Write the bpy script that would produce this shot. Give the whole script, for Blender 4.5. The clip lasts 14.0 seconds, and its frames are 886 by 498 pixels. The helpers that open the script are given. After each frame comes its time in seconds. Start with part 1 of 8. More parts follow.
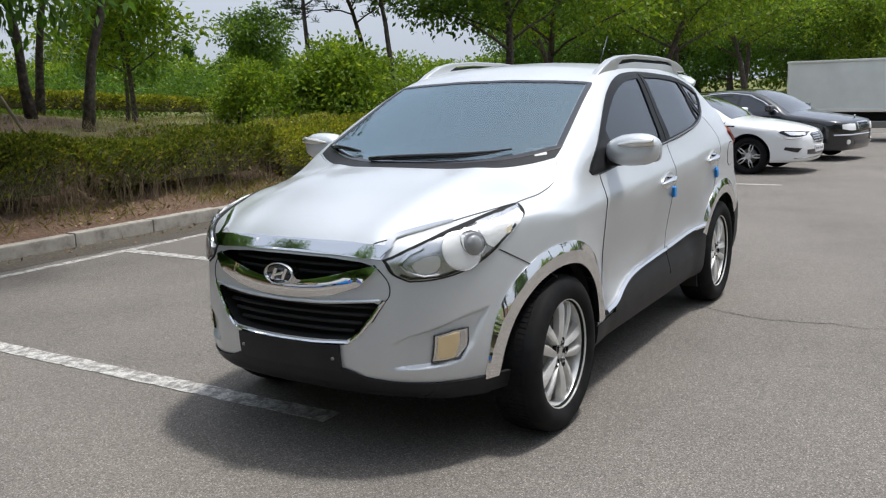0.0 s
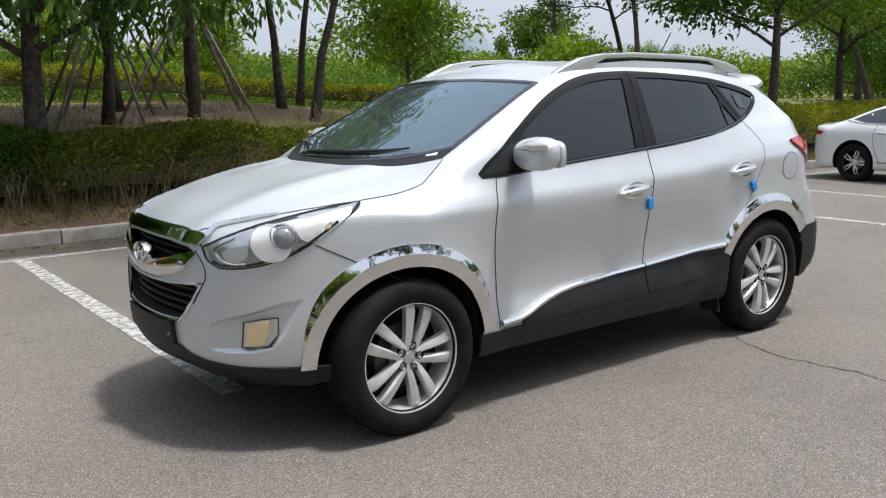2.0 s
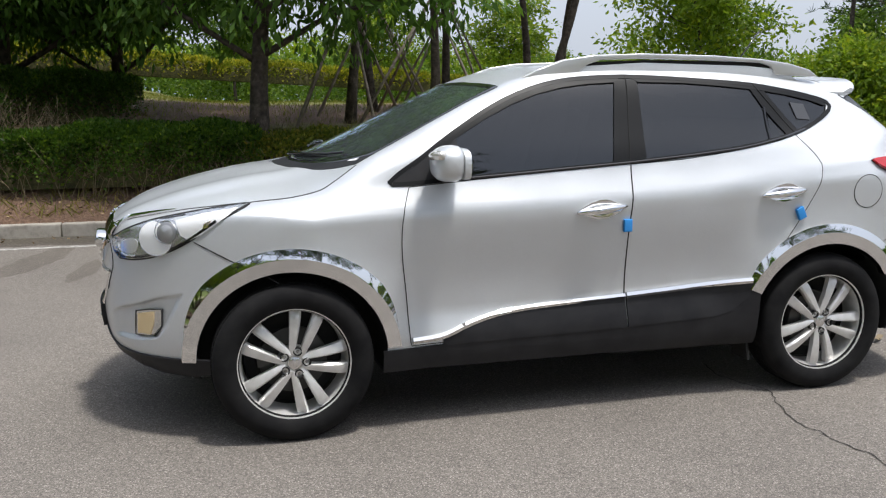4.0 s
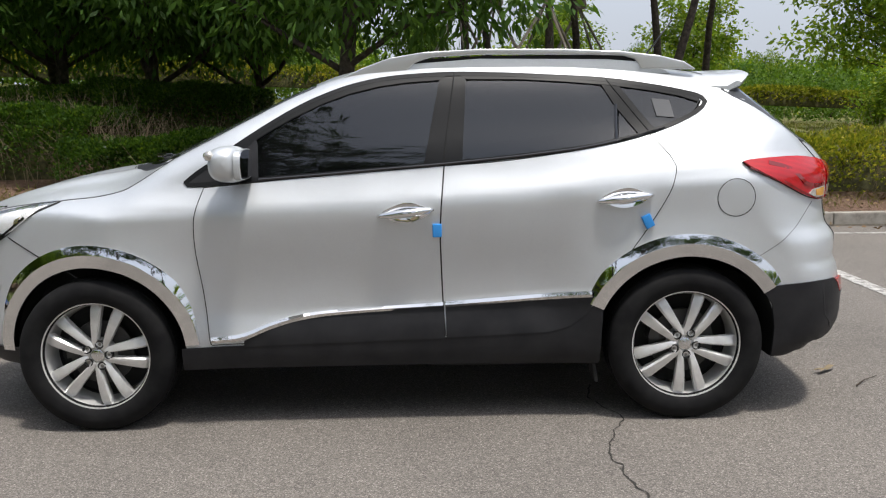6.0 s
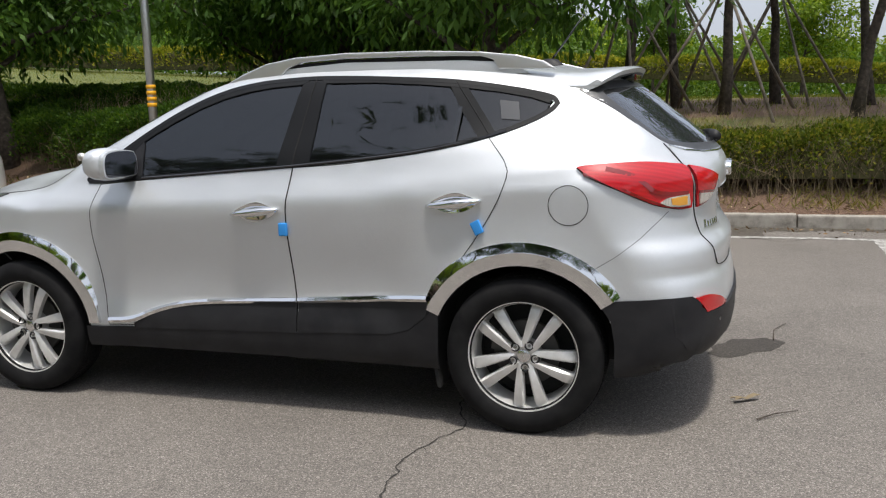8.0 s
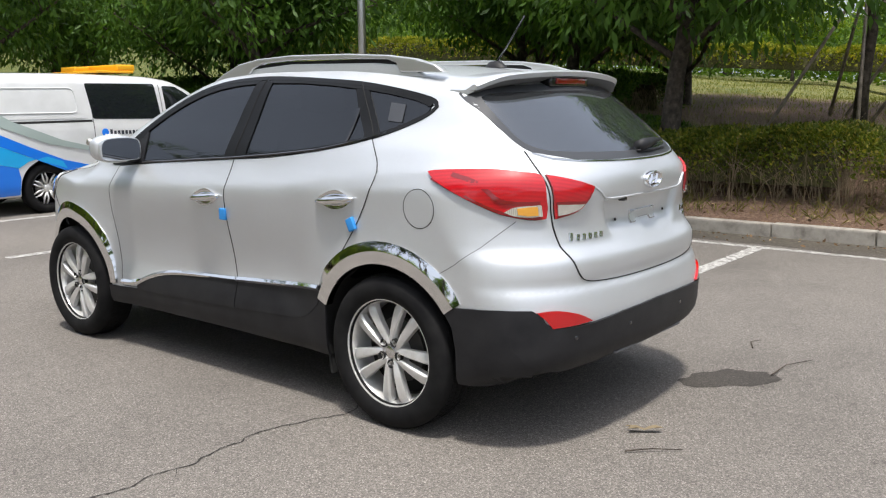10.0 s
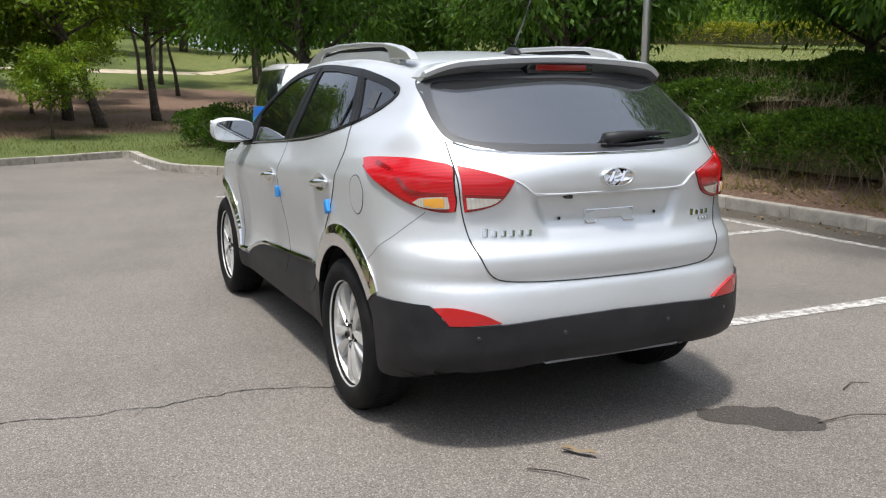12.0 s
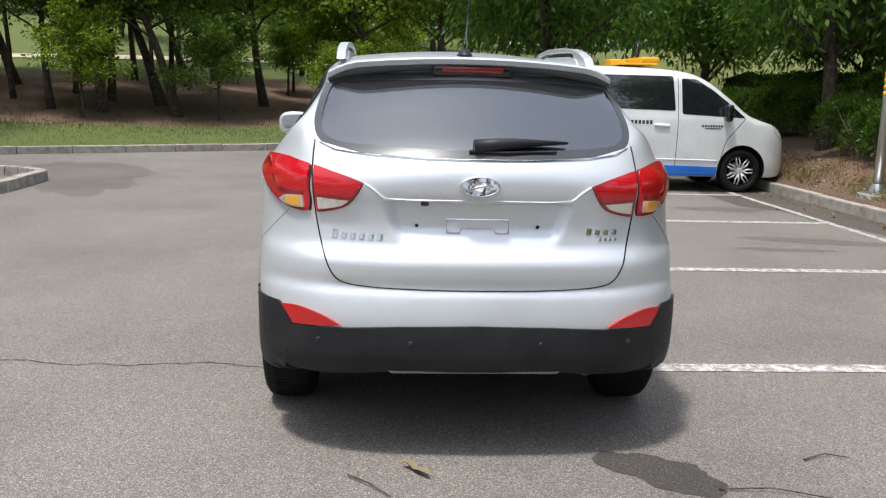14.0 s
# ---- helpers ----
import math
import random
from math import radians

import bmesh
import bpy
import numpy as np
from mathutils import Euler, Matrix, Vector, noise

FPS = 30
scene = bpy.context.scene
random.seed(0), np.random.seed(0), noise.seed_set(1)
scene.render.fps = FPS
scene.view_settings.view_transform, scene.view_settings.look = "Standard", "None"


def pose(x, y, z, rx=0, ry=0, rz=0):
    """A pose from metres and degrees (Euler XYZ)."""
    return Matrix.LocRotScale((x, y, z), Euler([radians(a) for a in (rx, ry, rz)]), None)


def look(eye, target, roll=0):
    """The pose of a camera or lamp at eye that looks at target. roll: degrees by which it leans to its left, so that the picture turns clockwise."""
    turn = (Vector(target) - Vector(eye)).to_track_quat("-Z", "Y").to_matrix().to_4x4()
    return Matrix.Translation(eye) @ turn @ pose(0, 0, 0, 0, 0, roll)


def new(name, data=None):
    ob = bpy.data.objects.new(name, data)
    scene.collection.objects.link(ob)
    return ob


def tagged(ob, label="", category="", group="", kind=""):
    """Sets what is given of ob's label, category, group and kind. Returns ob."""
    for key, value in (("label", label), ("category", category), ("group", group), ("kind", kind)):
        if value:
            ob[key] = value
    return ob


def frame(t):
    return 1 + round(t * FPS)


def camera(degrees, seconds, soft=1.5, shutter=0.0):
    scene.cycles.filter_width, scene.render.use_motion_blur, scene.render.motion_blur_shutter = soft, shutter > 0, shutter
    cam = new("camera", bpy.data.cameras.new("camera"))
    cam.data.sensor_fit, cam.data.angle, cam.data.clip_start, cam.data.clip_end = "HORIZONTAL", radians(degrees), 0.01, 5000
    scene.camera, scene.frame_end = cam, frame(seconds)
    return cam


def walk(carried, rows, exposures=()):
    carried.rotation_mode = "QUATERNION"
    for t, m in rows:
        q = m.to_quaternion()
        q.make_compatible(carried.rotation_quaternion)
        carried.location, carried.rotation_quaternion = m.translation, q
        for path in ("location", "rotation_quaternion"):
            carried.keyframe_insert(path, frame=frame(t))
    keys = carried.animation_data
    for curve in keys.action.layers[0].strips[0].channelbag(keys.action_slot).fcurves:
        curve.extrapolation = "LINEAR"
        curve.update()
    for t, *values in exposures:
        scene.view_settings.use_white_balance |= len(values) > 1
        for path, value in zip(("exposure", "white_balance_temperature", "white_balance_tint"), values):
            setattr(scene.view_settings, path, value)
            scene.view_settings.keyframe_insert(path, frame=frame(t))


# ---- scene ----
cam = camera(53.5, 14.0, 1.2)
PATH = [
    (0, (4.755, 2.38, 1.519), (3.082, 1.346, 1.155), -1.8),
    (0.5, (4.441, 2.751, 1.528), (2.814, 1.647, 1.161), -0.9),
    (1, (4.142, 3.17, 1.526), (2.648, 1.892, 1.159), -0.8),
    (1.5, (3.774, 3.519, 1.492), (2.364, 2.147, 1.132), -0.3),
    (2, (3.41, 3.859, 1.478), (2.22, 2.29, 1.124), -0.9),
    (2.5, (3.014, 4.106, 1.468), (1.98, 2.431, 1.119), 0.1),
    (2.7, (2.831, 4.163, 1.478), (1.844, 2.458, 1.129), 0.3),
    (4.8, (0.916, 4.616, 1.418), (0.616, 2.667, 1.087), -0.9),
    (5, (0.736, 4.597, 1.401), (0.455, 2.644, 1.071), -1.0),
    (5.5, (0.259, 4.641, 1.399), (0.113, 2.672, 1.079), -1.1),
    (6, (-0.215, 4.666, 1.4), (-0.227, 2.69, 1.087), -1.1),
    (6.5, (-0.682, 4.624, 1.396), (-0.633, 2.648, 1.091), -1.0),
    (7, (-1.193, 4.628, 1.43), (-0.96, 2.668, 1.111), -1.0),
    (7.5, (-1.657, 4.548, 1.427), (-1.246, 2.618, 1.104), -1.2),
    (9.8, (-3.728, 3.731, 1.439), (-2.517, 2.176, 1.104), -1.2),
    (10, (-3.865, 3.615, 1.444), (-2.623, 2.083, 1.109), -0.5),
    (10.5, (-4.259, 3.297, 1.457), (-2.792, 1.981, 1.112), -0.9),
    (11, (-4.523, 2.915, 1.455), (-2.918, 1.774, 1.107), -1.0),
    (11.5, (-4.803, 2.519, 1.446), (-3.138, 1.467, 1.097), -0.1),
    (12, (-5.001, 2.099, 1.425), (-3.217, 1.268, 1.072), -0.2),
    (12.5, (-5.15, 1.655, 1.451), (-3.304, 0.973, 1.092), 0.3),
    (13, (-5.294, 1.222, 1.429), (-3.377, 0.77, 1.079), 1.0),
    (13.5, (-5.326, 0.793, 1.446), (-3.383, 0.485, 1.087), 1.4),
    (14, (-5.392, 0.356, 1.448), (-3.43, 0.222, 1.088), 1.5),
]
walk(cam, [(t, look(eye, target, roll)) for t, eye, target, roll in PATH],
     [(0.0, 0.50, 6450, 9), (2.5, 0.64, 6500, 10), (5.0, 0.58, 6600, 10), (7.5, 0.50, 6700, 10), (10.0, 0.80, 6650, 10), (12.0, 0.80, 6600, 10), (14.0, 0.82, 6500, 10)])

# ---- daylight: high hazy sun and a pale sky ----
world = bpy.data.worlds.new("sky")
scene.world = world
world.use_nodes = True
wt = world.node_tree
sky = wt.nodes.new("ShaderNodeTexSky")
sky.sky_type = "NISHITA"
sky.sun_disc = False
SUN_DIR = Vector((-0.20, 0.23, 1.0)).normalized()
sky.sun_elevation = math.asin(SUN_DIR.z)
sky.sun_rotation = math.atan2(SUN_DIR.x, SUN_DIR.y)
sky.air_density, sky.dust_density, sky.ozone_density = 1.0, 8.0, 1.0
bg = wt.nodes["Background"]
bg.inputs["Strength"].default_value = 0.14
# the thin even haze that greys the whole sky
haze = wt.nodes.new("ShaderNodeMix")
haze.data_type = "RGBA"
haze.inputs[0].default_value = 0.70
haze.inputs[7].default_value = (3.75, 4.1, 4.75, 1)
cool = wt.nodes.new("ShaderNodeMix")
cool.data_type, cool.blend_type = "RGBA", "MULTIPLY"
cool.inputs[0].default_value = 1.0
cool.inputs[7].default_value = (0.90, 0.985, 1.10, 1)
wt.links.new(sky.outputs[0], cool.inputs[6])
wt.links.new(cool.outputs[2], haze.inputs[6])
wt.links.new(haze.outputs[2], bg.inputs["Color"])
sun = new("sun", bpy.data.lights.new("sun", "SUN"))
sun.data.energy, sun.data.angle, sun.data.color = 2.3, radians(5.5), (1.0, 0.975, 0.935)
sun.matrix_world = look(SUN_DIR * 40, (0, 0, 0))

# ---- materials ----
def mat(name, color, rough=0.6, metal=0.0, **more):
    m = bpy.data.materials.new(name)
    m.use_nodes = True
    b = m.node_tree.nodes["Principled BSDF"]
    b.inputs["Base Color"].default_value = (*color, 1)
    b.inputs["Roughness"].default_value = rough
    b.inputs["Metallic"].default_value = metal
    for key, value in more.items():
        b.inputs[key.replace("_", " ")].default_value = value
    return m


def node(m, kind, **values):
    n = m.node_tree.nodes.new(kind)
    for key, value in values.items():
        n.inputs[key.replace("_", " ")].default_value = value
    return n


def wire(m, a, b):
    m.node_tree.links.new(a, b)


def ramp(m, source, stops):
    r = m.node_tree.nodes.new("ShaderNodeValToRGB")
    e = r.color_ramp.elements
    while len(e) < len(stops):
        e.new(0.5)
    for el, (p, c) in zip(e, stops):
        el.position, el.color = p, (*c, 1)
    wire(m, source, r.inputs[0])
    return r.outputs[0]


def blend(m, factor, a, b, mode="MIX"):
    n = m.node_tree.nodes.new("ShaderNodeMix")
    n.data_type, n.blend_type = "RGBA", mode
    for socket, value in ((n.inputs[0], factor), (n.inputs[6], a), (n.inputs[7], b)):
        if isinstance(value, (int, float)):
            socket.default_value = value
        elif isinstance(value, tuple):
            socket.default_value = (*value, 1)
        else:
            wire(m, value, socket)
    return n.outputs[2]


def noise_of(m, scale, detail=4.0, rough=0.55, where=None):
    n = node(m, "ShaderNodeTexNoise", Scale=scale, Detail=detail, Roughness=rough)
    if where is None:
        g = m.node_tree.nodes.new("ShaderNodeNewGeometry")
        where = g.outputs["Position"]
    wire(m, where, n.inputs["Vector"])
    return n.outputs["Fac"]


def bump(m, height, strength=0.3, distance=0.01):
    n = node(m, "ShaderNodeBump", Strength=strength, Distance=distance)
    wire(m, height, n.inputs["Height"])
    wire(m, n.outputs[0], m.node_tree.nodes["Principled BSDF"].inputs["Normal"])


def base(m):
    return m.node_tree.nodes["Principled BSDF"].inputs["Base Color"]


def rough_in(m):
    return m.node_tree.nodes["Principled BSDF"].inputs["Roughness"]


def leafy(name, dark, light, yellow=None, some=0.1, rough=0.45):
    """Leaves: each leaf its own tone, some light passing through."""
    m = mat(name, light, rough, Specular_IOR_Level=0.22)
    g = m.node_tree.nodes.new("ShaderNodeNewGeometry")
    c = ramp(m, g.outputs["Random Per Island"], [(0.0, dark), (0.65, light), (1.0 - some, light), (1.0, yellow or light)])
    n = noise_of(m, 0.9, 2.0)
    tone = ramp(m, n, [(0.3, (0.72, 0.75, 0.7)), (0.7, (1.15, 1.12, 1.0))])
    c = blend(m, 1.0, c, tone, "MULTIPLY")
    wire(m, c, base(m))
    t = m.node_tree.nodes.new("ShaderNodeBsdfTranslucent")
    wire(m, blend(m, 1.0, c, (1.3, 1.35, 0.6), "MULTIPLY"), t.inputs["Color"])
    mix = m.node_tree.nodes.new("ShaderNodeMixShader")
    mix.inputs[0].default_value = 0.45
    out = m.node_tree.nodes["Material Output"]
    wire(m, m.node_tree.nodes["Principled BSDF"].outputs[0], mix.inputs[1])
    wire(m, t.outputs[0], mix.inputs[2])
    wire(m, mix.outputs[0], out.inputs["Surface"])
    return m


LEAF_FRESH = leafy("leaf_fresh", (0.085, 0.155, 0.018), (0.19, 0.28, 0.032), (0.32, 0.36, 0.035), 0.2)
LEAF_DARK = leafy("leaf_dark", (0.05, 0.112, 0.024), (0.105, 0.205, 0.042), (0.16, 0.26, 0.05))
LEAF_MID = leafy("leaf_mid", (0.055, 0.11, 0.018), (0.115, 0.20, 0.032), (0.19, 0.26, 0.04))
LEAF_PINE = leafy("leaf_pine", (0.018, 0.04, 0.016), (0.04, 0.075, 0.03), (0.07, 0.09, 0.03))
LEAF_HEDGE = leafy("leaf_hedge", (0.11, 0.14, 0.02), (0.25, 0.275, 0.036), (0.42, 0.36, 0.06), 0.4, 0.6)
LEAF_HEDGE_DARK = leafy("leaf_hedge_dark", (0.03, 0.068, 0.013), (0.068, 0.135, 0.024), (0.14, 0.21, 0.03), 0.25)
LEAF_HEDGE_MIX = leafy("leaf_hedge_mixed", (0.06, 0.085, 0.018), (0.14, 0.175, 0.03), (0.30, 0.25, 0.06), 0.3, 0.55)

BARK = mat("bark", (0.06, 0.045, 0.035), 0.9)
n = noise_of(BARK, 14, 6)
wire(BARK, ramp(BARK, n, [(0.3, (0.028, 0.022, 0.018)), (0.55, (0.078, 0.061, 0.048)), (0.8, (0.16, 0.13, 0.105))]), base(BARK))
bump(BARK, n, 0.9, 0.03)
TWIG = mat("twig", (0.16, 0.115, 0.075), 0.9)
wire(TWIG, ramp(TWIG, noise_of(TWIG, 5), [(0.3, (0.13, 0.10, 0.06)), (0.7, (0.36, 0.28, 0.18))]), base(TWIG))
STAKE = mat("weathered_stake", (0.26, 0.22, 0.18), 0.85)
wire(STAKE, ramp(STAKE, noise_of(STAKE, 9), [(0.3, (0.13, 0.105, 0.085)), (0.7, (0.34, 0.29, 0.24))]), base(STAKE))

# soil, straw-coloured and green turf in broad patches
GROUND = mat("turf_and_soil", (0.2, 0.15, 0.08), 0.95)
patch = noise_of(GROUND, 0.16, 5)
fine = noise_of(GROUND, 26, 6, 0.7)
mid = noise_of(GROUND, 2.2, 5)
soil = ramp(GROUND, fine, [(0.25, (0.075, 0.044, 0.030)), (0.55, (0.175, 0.108, 0.072)), (0.8, (0.30, 0.205, 0.14))])
dry = ramp(GROUND, fine, [(0.25, (0.12, 0.11, 0.028)), (0.55, (0.225, 0.20, 0.055)), (0.8, (0.33, 0.285, 0.095))])
turf = ramp(GROUND, fine, [(0.25, (0.045, 0.068, 0.013)), (0.55, (0.10, 0.128, 0.028)), (0.8, (0.17, 0.19, 0.048))])
g1 = blend(GROUND, ramp(GROUND, mid, [(0.40, (0, 0, 0)), (0.62, (1, 1, 1))]), dry, turf)
VC = node(GROUND, "ShaderNodeAttribute")
VC.attribute_name = "cover"
sep = node(GROUND, "ShaderNodeSeparateColor")
wire(GROUND, VC.outputs["Color"], sep.inputs[0])
jit = node(GROUND, "ShaderNodeMath")
jit.operation = "ADD"
wire(GROUND, sep.outputs[0], jit.inputs[0])
off = node(GROUND, "ShaderNodeMath")
off.operation = "MULTIPLY_ADD"
off.inputs[1].default_value, off.inputs[2].default_value = 0.9, -0.45
wire(GROUND, mid, off.inputs[0])
wire(GROUND, off.outputs[0], jit.inputs[1])
soilness = ramp(GROUND, jit.outputs[0], [(0.35, (0, 0, 0)), (0.65, (1, 1, 1))])
green = blend(GROUND, sep.outputs[1], g1, turf)
wire(GROUND, blend(GROUND, soilness, green, soil), base(GROUND))
bump(GROUND, fine, 0.8, 0.04)

# weathered tarmac with pale stone chips
ASPHALT = mat("asphalt", (0.17, 0.16, 0.15), 0.9)
g = node(ASPHALT, "ShaderNodeNewGeometry")
vor = node(ASPHALT, "ShaderNodeTexVoronoi", Scale=175.0, Randomness=1.0)
wire(ASPHALT, g.outputs["Position"], vor.inputs["Vector"])
chips = node(ASPHALT, "ShaderNodeSeparateColor")
wire(ASPHALT, vor.outputs["Color"], chips.inputs[0])
stone = ramp(ASPHALT, chips.outputs[0], [(0.0, (0.130, 0.118, 0.107)), (0.45, (0.185, 0.169, 0.153)), (0.85, (0.232, 0.213, 0.193)), (1.0, (0.36, 0.335, 0.305))])
gap = ramp(ASPHALT, vor.outputs["Distance"], [(0.35, (1, 1, 1)), (0.8, (0.58, 0.575, 0.57))])
c = blend(ASPHALT, 1.0, stone, gap, "MULTIPLY")
broad = noise_of(ASPHALT, 0.55, 6, 0.6)
c = blend(ASPHALT, 1.0, c, ramp(ASPHALT, broad, [(0.3, (0.78, 0.765, 0.75)), (0.5, (1.0, 0.985, 0.965)), (0.72, (1.15, 1.13, 1.10))]), "MULTIPLY")
spots = noise_of(ASPHALT, 5.0, 3, 0.5)
c = blend(ASPHALT, 1.0, c, ramp(ASPHALT, spots, [(0.22, (0.55, 0.54, 0.53)), (0.32, (1, 1, 1))]), "MULTIPLY")
wire(ASPHALT, c, base(ASPHALT))
bump(ASPHALT, vor.outputs["Distance"], 0.3, 0.003)

PAINT_LINE = mat("worn_white_paint", (0.62, 0.61, 0.58), 0.8)
wear = noise_of(PAINT_LINE, 16, 6, 0.7)
chip = noise_of(PAINT_LINE, 90, 3, 0.6)
wb = blend(PAINT_LINE, ramp(PAINT_LINE, wear, [(0.42, (0, 0, 0)), (0.58, (1, 1, 1))]), (0.23, 0.22, 0.205), (0.58, 0.565, 0.535))
wire(PAINT_LINE, blend(PAINT_LINE, 1.0, wb, ramp(PAINT_LINE, chip, [(0.3, (0.62, 0.61, 0.6)), (0.6, (1.05, 1.05, 1.05))]), "MULTIPLY"), base(PAINT_LINE))
CRACK = mat("crack_dirt", (0.035, 0.032, 0.028), 0.95)


def soaked(name, tone):
    """The tarmac where oil or water has soaked in."""
    m = ASPHALT.copy()
    m.name = name
    wire(m, blend(m, 1.0, base(m).links[0].from_socket, tone, "MULTIPLY"), base(m))
    return m


STAIN = soaked("oil_soaked_tarmac", (0.33, 0.32, 0.31))
DAMP = soaked("damp_tarmac", (0.50, 0.47, 0.44))
DAMP_FAINT = soaked("faintly_damp_tarmac", (0.74, 0.72, 0.70))
CONCRETE = mat("kerb_concrete", (0.42, 0.39, 0.35), 0.9)
n = noise_of(CONCRETE, 7, 7, 0.65)
oi = node(CONCRETE, "ShaderNodeObjectInfo")
cc = ramp(CONCRETE, n, [(0.25, (0.15, 0.137, 0.118)), (0.5, (0.335, 0.312, 0.276)), (0.8, (0.45, 0.425, 0.38))])
wire(CONCRETE, blend(CONCRETE, 1.0, cc, ramp(CONCRETE, oi.outputs["Random"], [(0, (0.86, 0.85, 0.83)), (1, (1.08, 1.07, 1.05))]), "MULTIPLY"), base(CONCRETE))
bump(CONCRETE, noise_of(CONCRETE, 60, 5), 0.4, 0.006)
MULCH = mat("leaf_litter", (0.22, 0.15, 0.09), 0.95)
gi = node(MULCH, "ShaderNodeNewGeometry")
wire(MULCH, ramp(MULCH, gi.outputs["Random Per Island"], [(0, (0.09, 0.055, 0.03)), (0.6, (0.24, 0.15, 0.08)), (1, (0.4, 0.3, 0.18))]), base(MULCH))

# car finishes
SILVER = mat("silver_paint", (0.80, 0.81, 0.82), 0.5, 0.58, Coat_Weight=0.7, Coat_Roughness=0.03)
fl = node(SILVER, "ShaderNodeTexVoronoi", Scale=900.0)
g = node(SILVER, "ShaderNodeNewGeometry")
wire(SILVER, g.outputs["Position"], fl.inputs["Vector"])
fs = node(SILVER, "ShaderNodeSeparateColor")
wire(SILVER, fl.outputs["Color"], fs.inputs[0])
dust = noise_of(SILVER, 3.5, 5)
sc = ramp(SILVER, fs.outputs[0], [(0, (0.60, 0.624, 0.644)), (1, (0.72, 0.744, 0.766))])
wire(SILVER, blend(SILVER, 1.0, sc, ramp(SILVER, dust, [(0.3, (0.96, 0.955, 0.95)), (0.7, (1.02, 1.02, 1.02))]), "MULTIPLY"), base(SILVER))
wire(SILVER, ramp(SILVER, dust, [(0.3, (0.42, 0.42, 0.42)), (0.7, (0.50, 0.50, 0.50))]), rough_in(SILVER))
CHROME = mat("chrome", (0.80, 0.80, 0.80), 0.03, 1.0)
bump(CHROME, noise_of(CHROME, 22, 3), 0.10, 0.004)
BLACK_PLASTIC = mat("black_plastic", (0.028, 0.028, 0.03), 0.5, Specular_IOR_Level=0.3)
pn = noise_of(BLACK_PLASTIC, 8, 5)
wire(BLACK_PLASTIC, ramp(BLACK_PLASTIC, pn, [(0.3, (0.011, 0.011, 0.013)), (0.75, (0.024, 0.024, 0.026))]), base(BLACK_PLASTIC))
bump(BLACK_PLASTIC, noise_of(BLACK_PLASTIC, 900, 2), 0.12, 0.002)
GLOSS_BLACK = mat("gloss_black", (0.012, 0.012, 0.014), 0.12, Coat_Weight=0.6)
FRAME_BLACK = mat("window_frame_black", (0.009, 0.0095, 0.0105), 0.45, Specular_IOR_Level=0.2)
LAMP_INNER = mat("lamp_inner", (0.62, 0.63, 0.64), 0.22, 0.75)
LAMP_DARK = mat("dark_lamp_chamber", (0.06, 0.062, 0.066), 0.25, 0.5)
# base lifted to grey, standing in for the reflection on the border glass
FRIT = mat("black_glass_border", (0.05, 0.052, 0.056), 0.3)
# brake and inner-rim metal, darkened to paint in the shade behind the spokes
SHADE_STEEL = mat("shade_darkened_iron", (0.085, 0.082, 0.078), 0.55, 0.6)
SEAM_GREY = mat("fine_panel_joint", (0.16, 0.165, 0.17), 0.6)
MATT_BLACK = mat("matt_black", (0.012, 0.012, 0.012), 0.85)
SEAM = mat("panel_gap", (0.012, 0.012, 0.012), 0.9)
RUBBER = mat("tyre_rubber", (0.026, 0.026, 0.027), 0.75, Specular_IOR_Level=0.16)
rn = noise_of(RUBBER, 12, 5)
wire(RUBBER, ramp(RUBBER, rn, [(0.3, (0.006, 0.006, 0.0068)), (0.75, (0.016, 0.0158, 0.0158))]), base(RUBBER))
ALLOY = mat("alloy", (0.66, 0.655, 0.64), 0.34, 0.5)
wire(ALLOY, ramp(ALLOY, noise_of(ALLOY, 18, 5), [(0.3, (0.66, 0.65, 0.63)), (0.7, (0.80, 0.795, 0.78))]), base(ALLOY))
STEEL = mat("brake_steel", (0.30, 0.29, 0.28), 0.45, 0.9)
RED_LENS = mat("red_lens", (0.55, 0.008, 0.012), 0.2, Coat_Weight=0.6, Coat_Roughness=0.02)
rl = node(RED_LENS, "ShaderNodeTexWave", Scale=60.0)
rl.bands_direction = "Z"
g = node(RED_LENS, "ShaderNodeNewGeometry")
wire(RED_LENS, g.outputs["Position"], rl.inputs["Vector"])
wire(RED_LENS, ramp(RED_LENS, rl.outputs["Fac"], [(0.2, (0.34, 0.003, 0.008)), (0.8, (0.62, 0.008, 0.015))]), base(RED_LENS))
RED_DARK = mat("dark_red_lens", (0.22, 0.006, 0.008), 0.12, Coat_Weight=1.0)
CLEAR_LENS = mat("clear_lens", (0.62, 0.6, 0.56), 0.12, 0.55, Coat_Weight=1.0)
cw = node(CLEAR_LENS, "ShaderNodeTexWave", Scale=70.0)
cw.bands_direction = "Y"
g = node(CLEAR_LENS, "ShaderNodeNewGeometry")
wire(CLEAR_LENS, g.outputs["Position"], cw.inputs["Vector"])
wire(CLEAR_LENS, ramp(CLEAR_LENS, cw.outputs["Fac"], [(0.2, (0.55, 0.53, 0.49)), (0.8, (0.9, 0.86, 0.78))]), base(CLEAR_LENS))
AMBER = mat("amber_reflector", (1.0, 0.80, 0.50), 0.10, 0.9, Coat_Weight=1.0)
FOG_BOWL = mat("warm_fog_bowl", (0.98, 0.78, 0.46), 0.22, 0.45)
AMBER_LENS = mat("amber_lens", (0.95, 0.46, 0.07), 0.14, 0.35, Coat_Weight=0.7)
REFLECTOR = mat("lamp_reflector", (0.93, 0.93, 0.92), 0.18, 0.5)
BULB_GLASS = mat("projector_glass", (0.30, 0.305, 0.31), 0.08, 0.35, Coat_Weight=1.0)
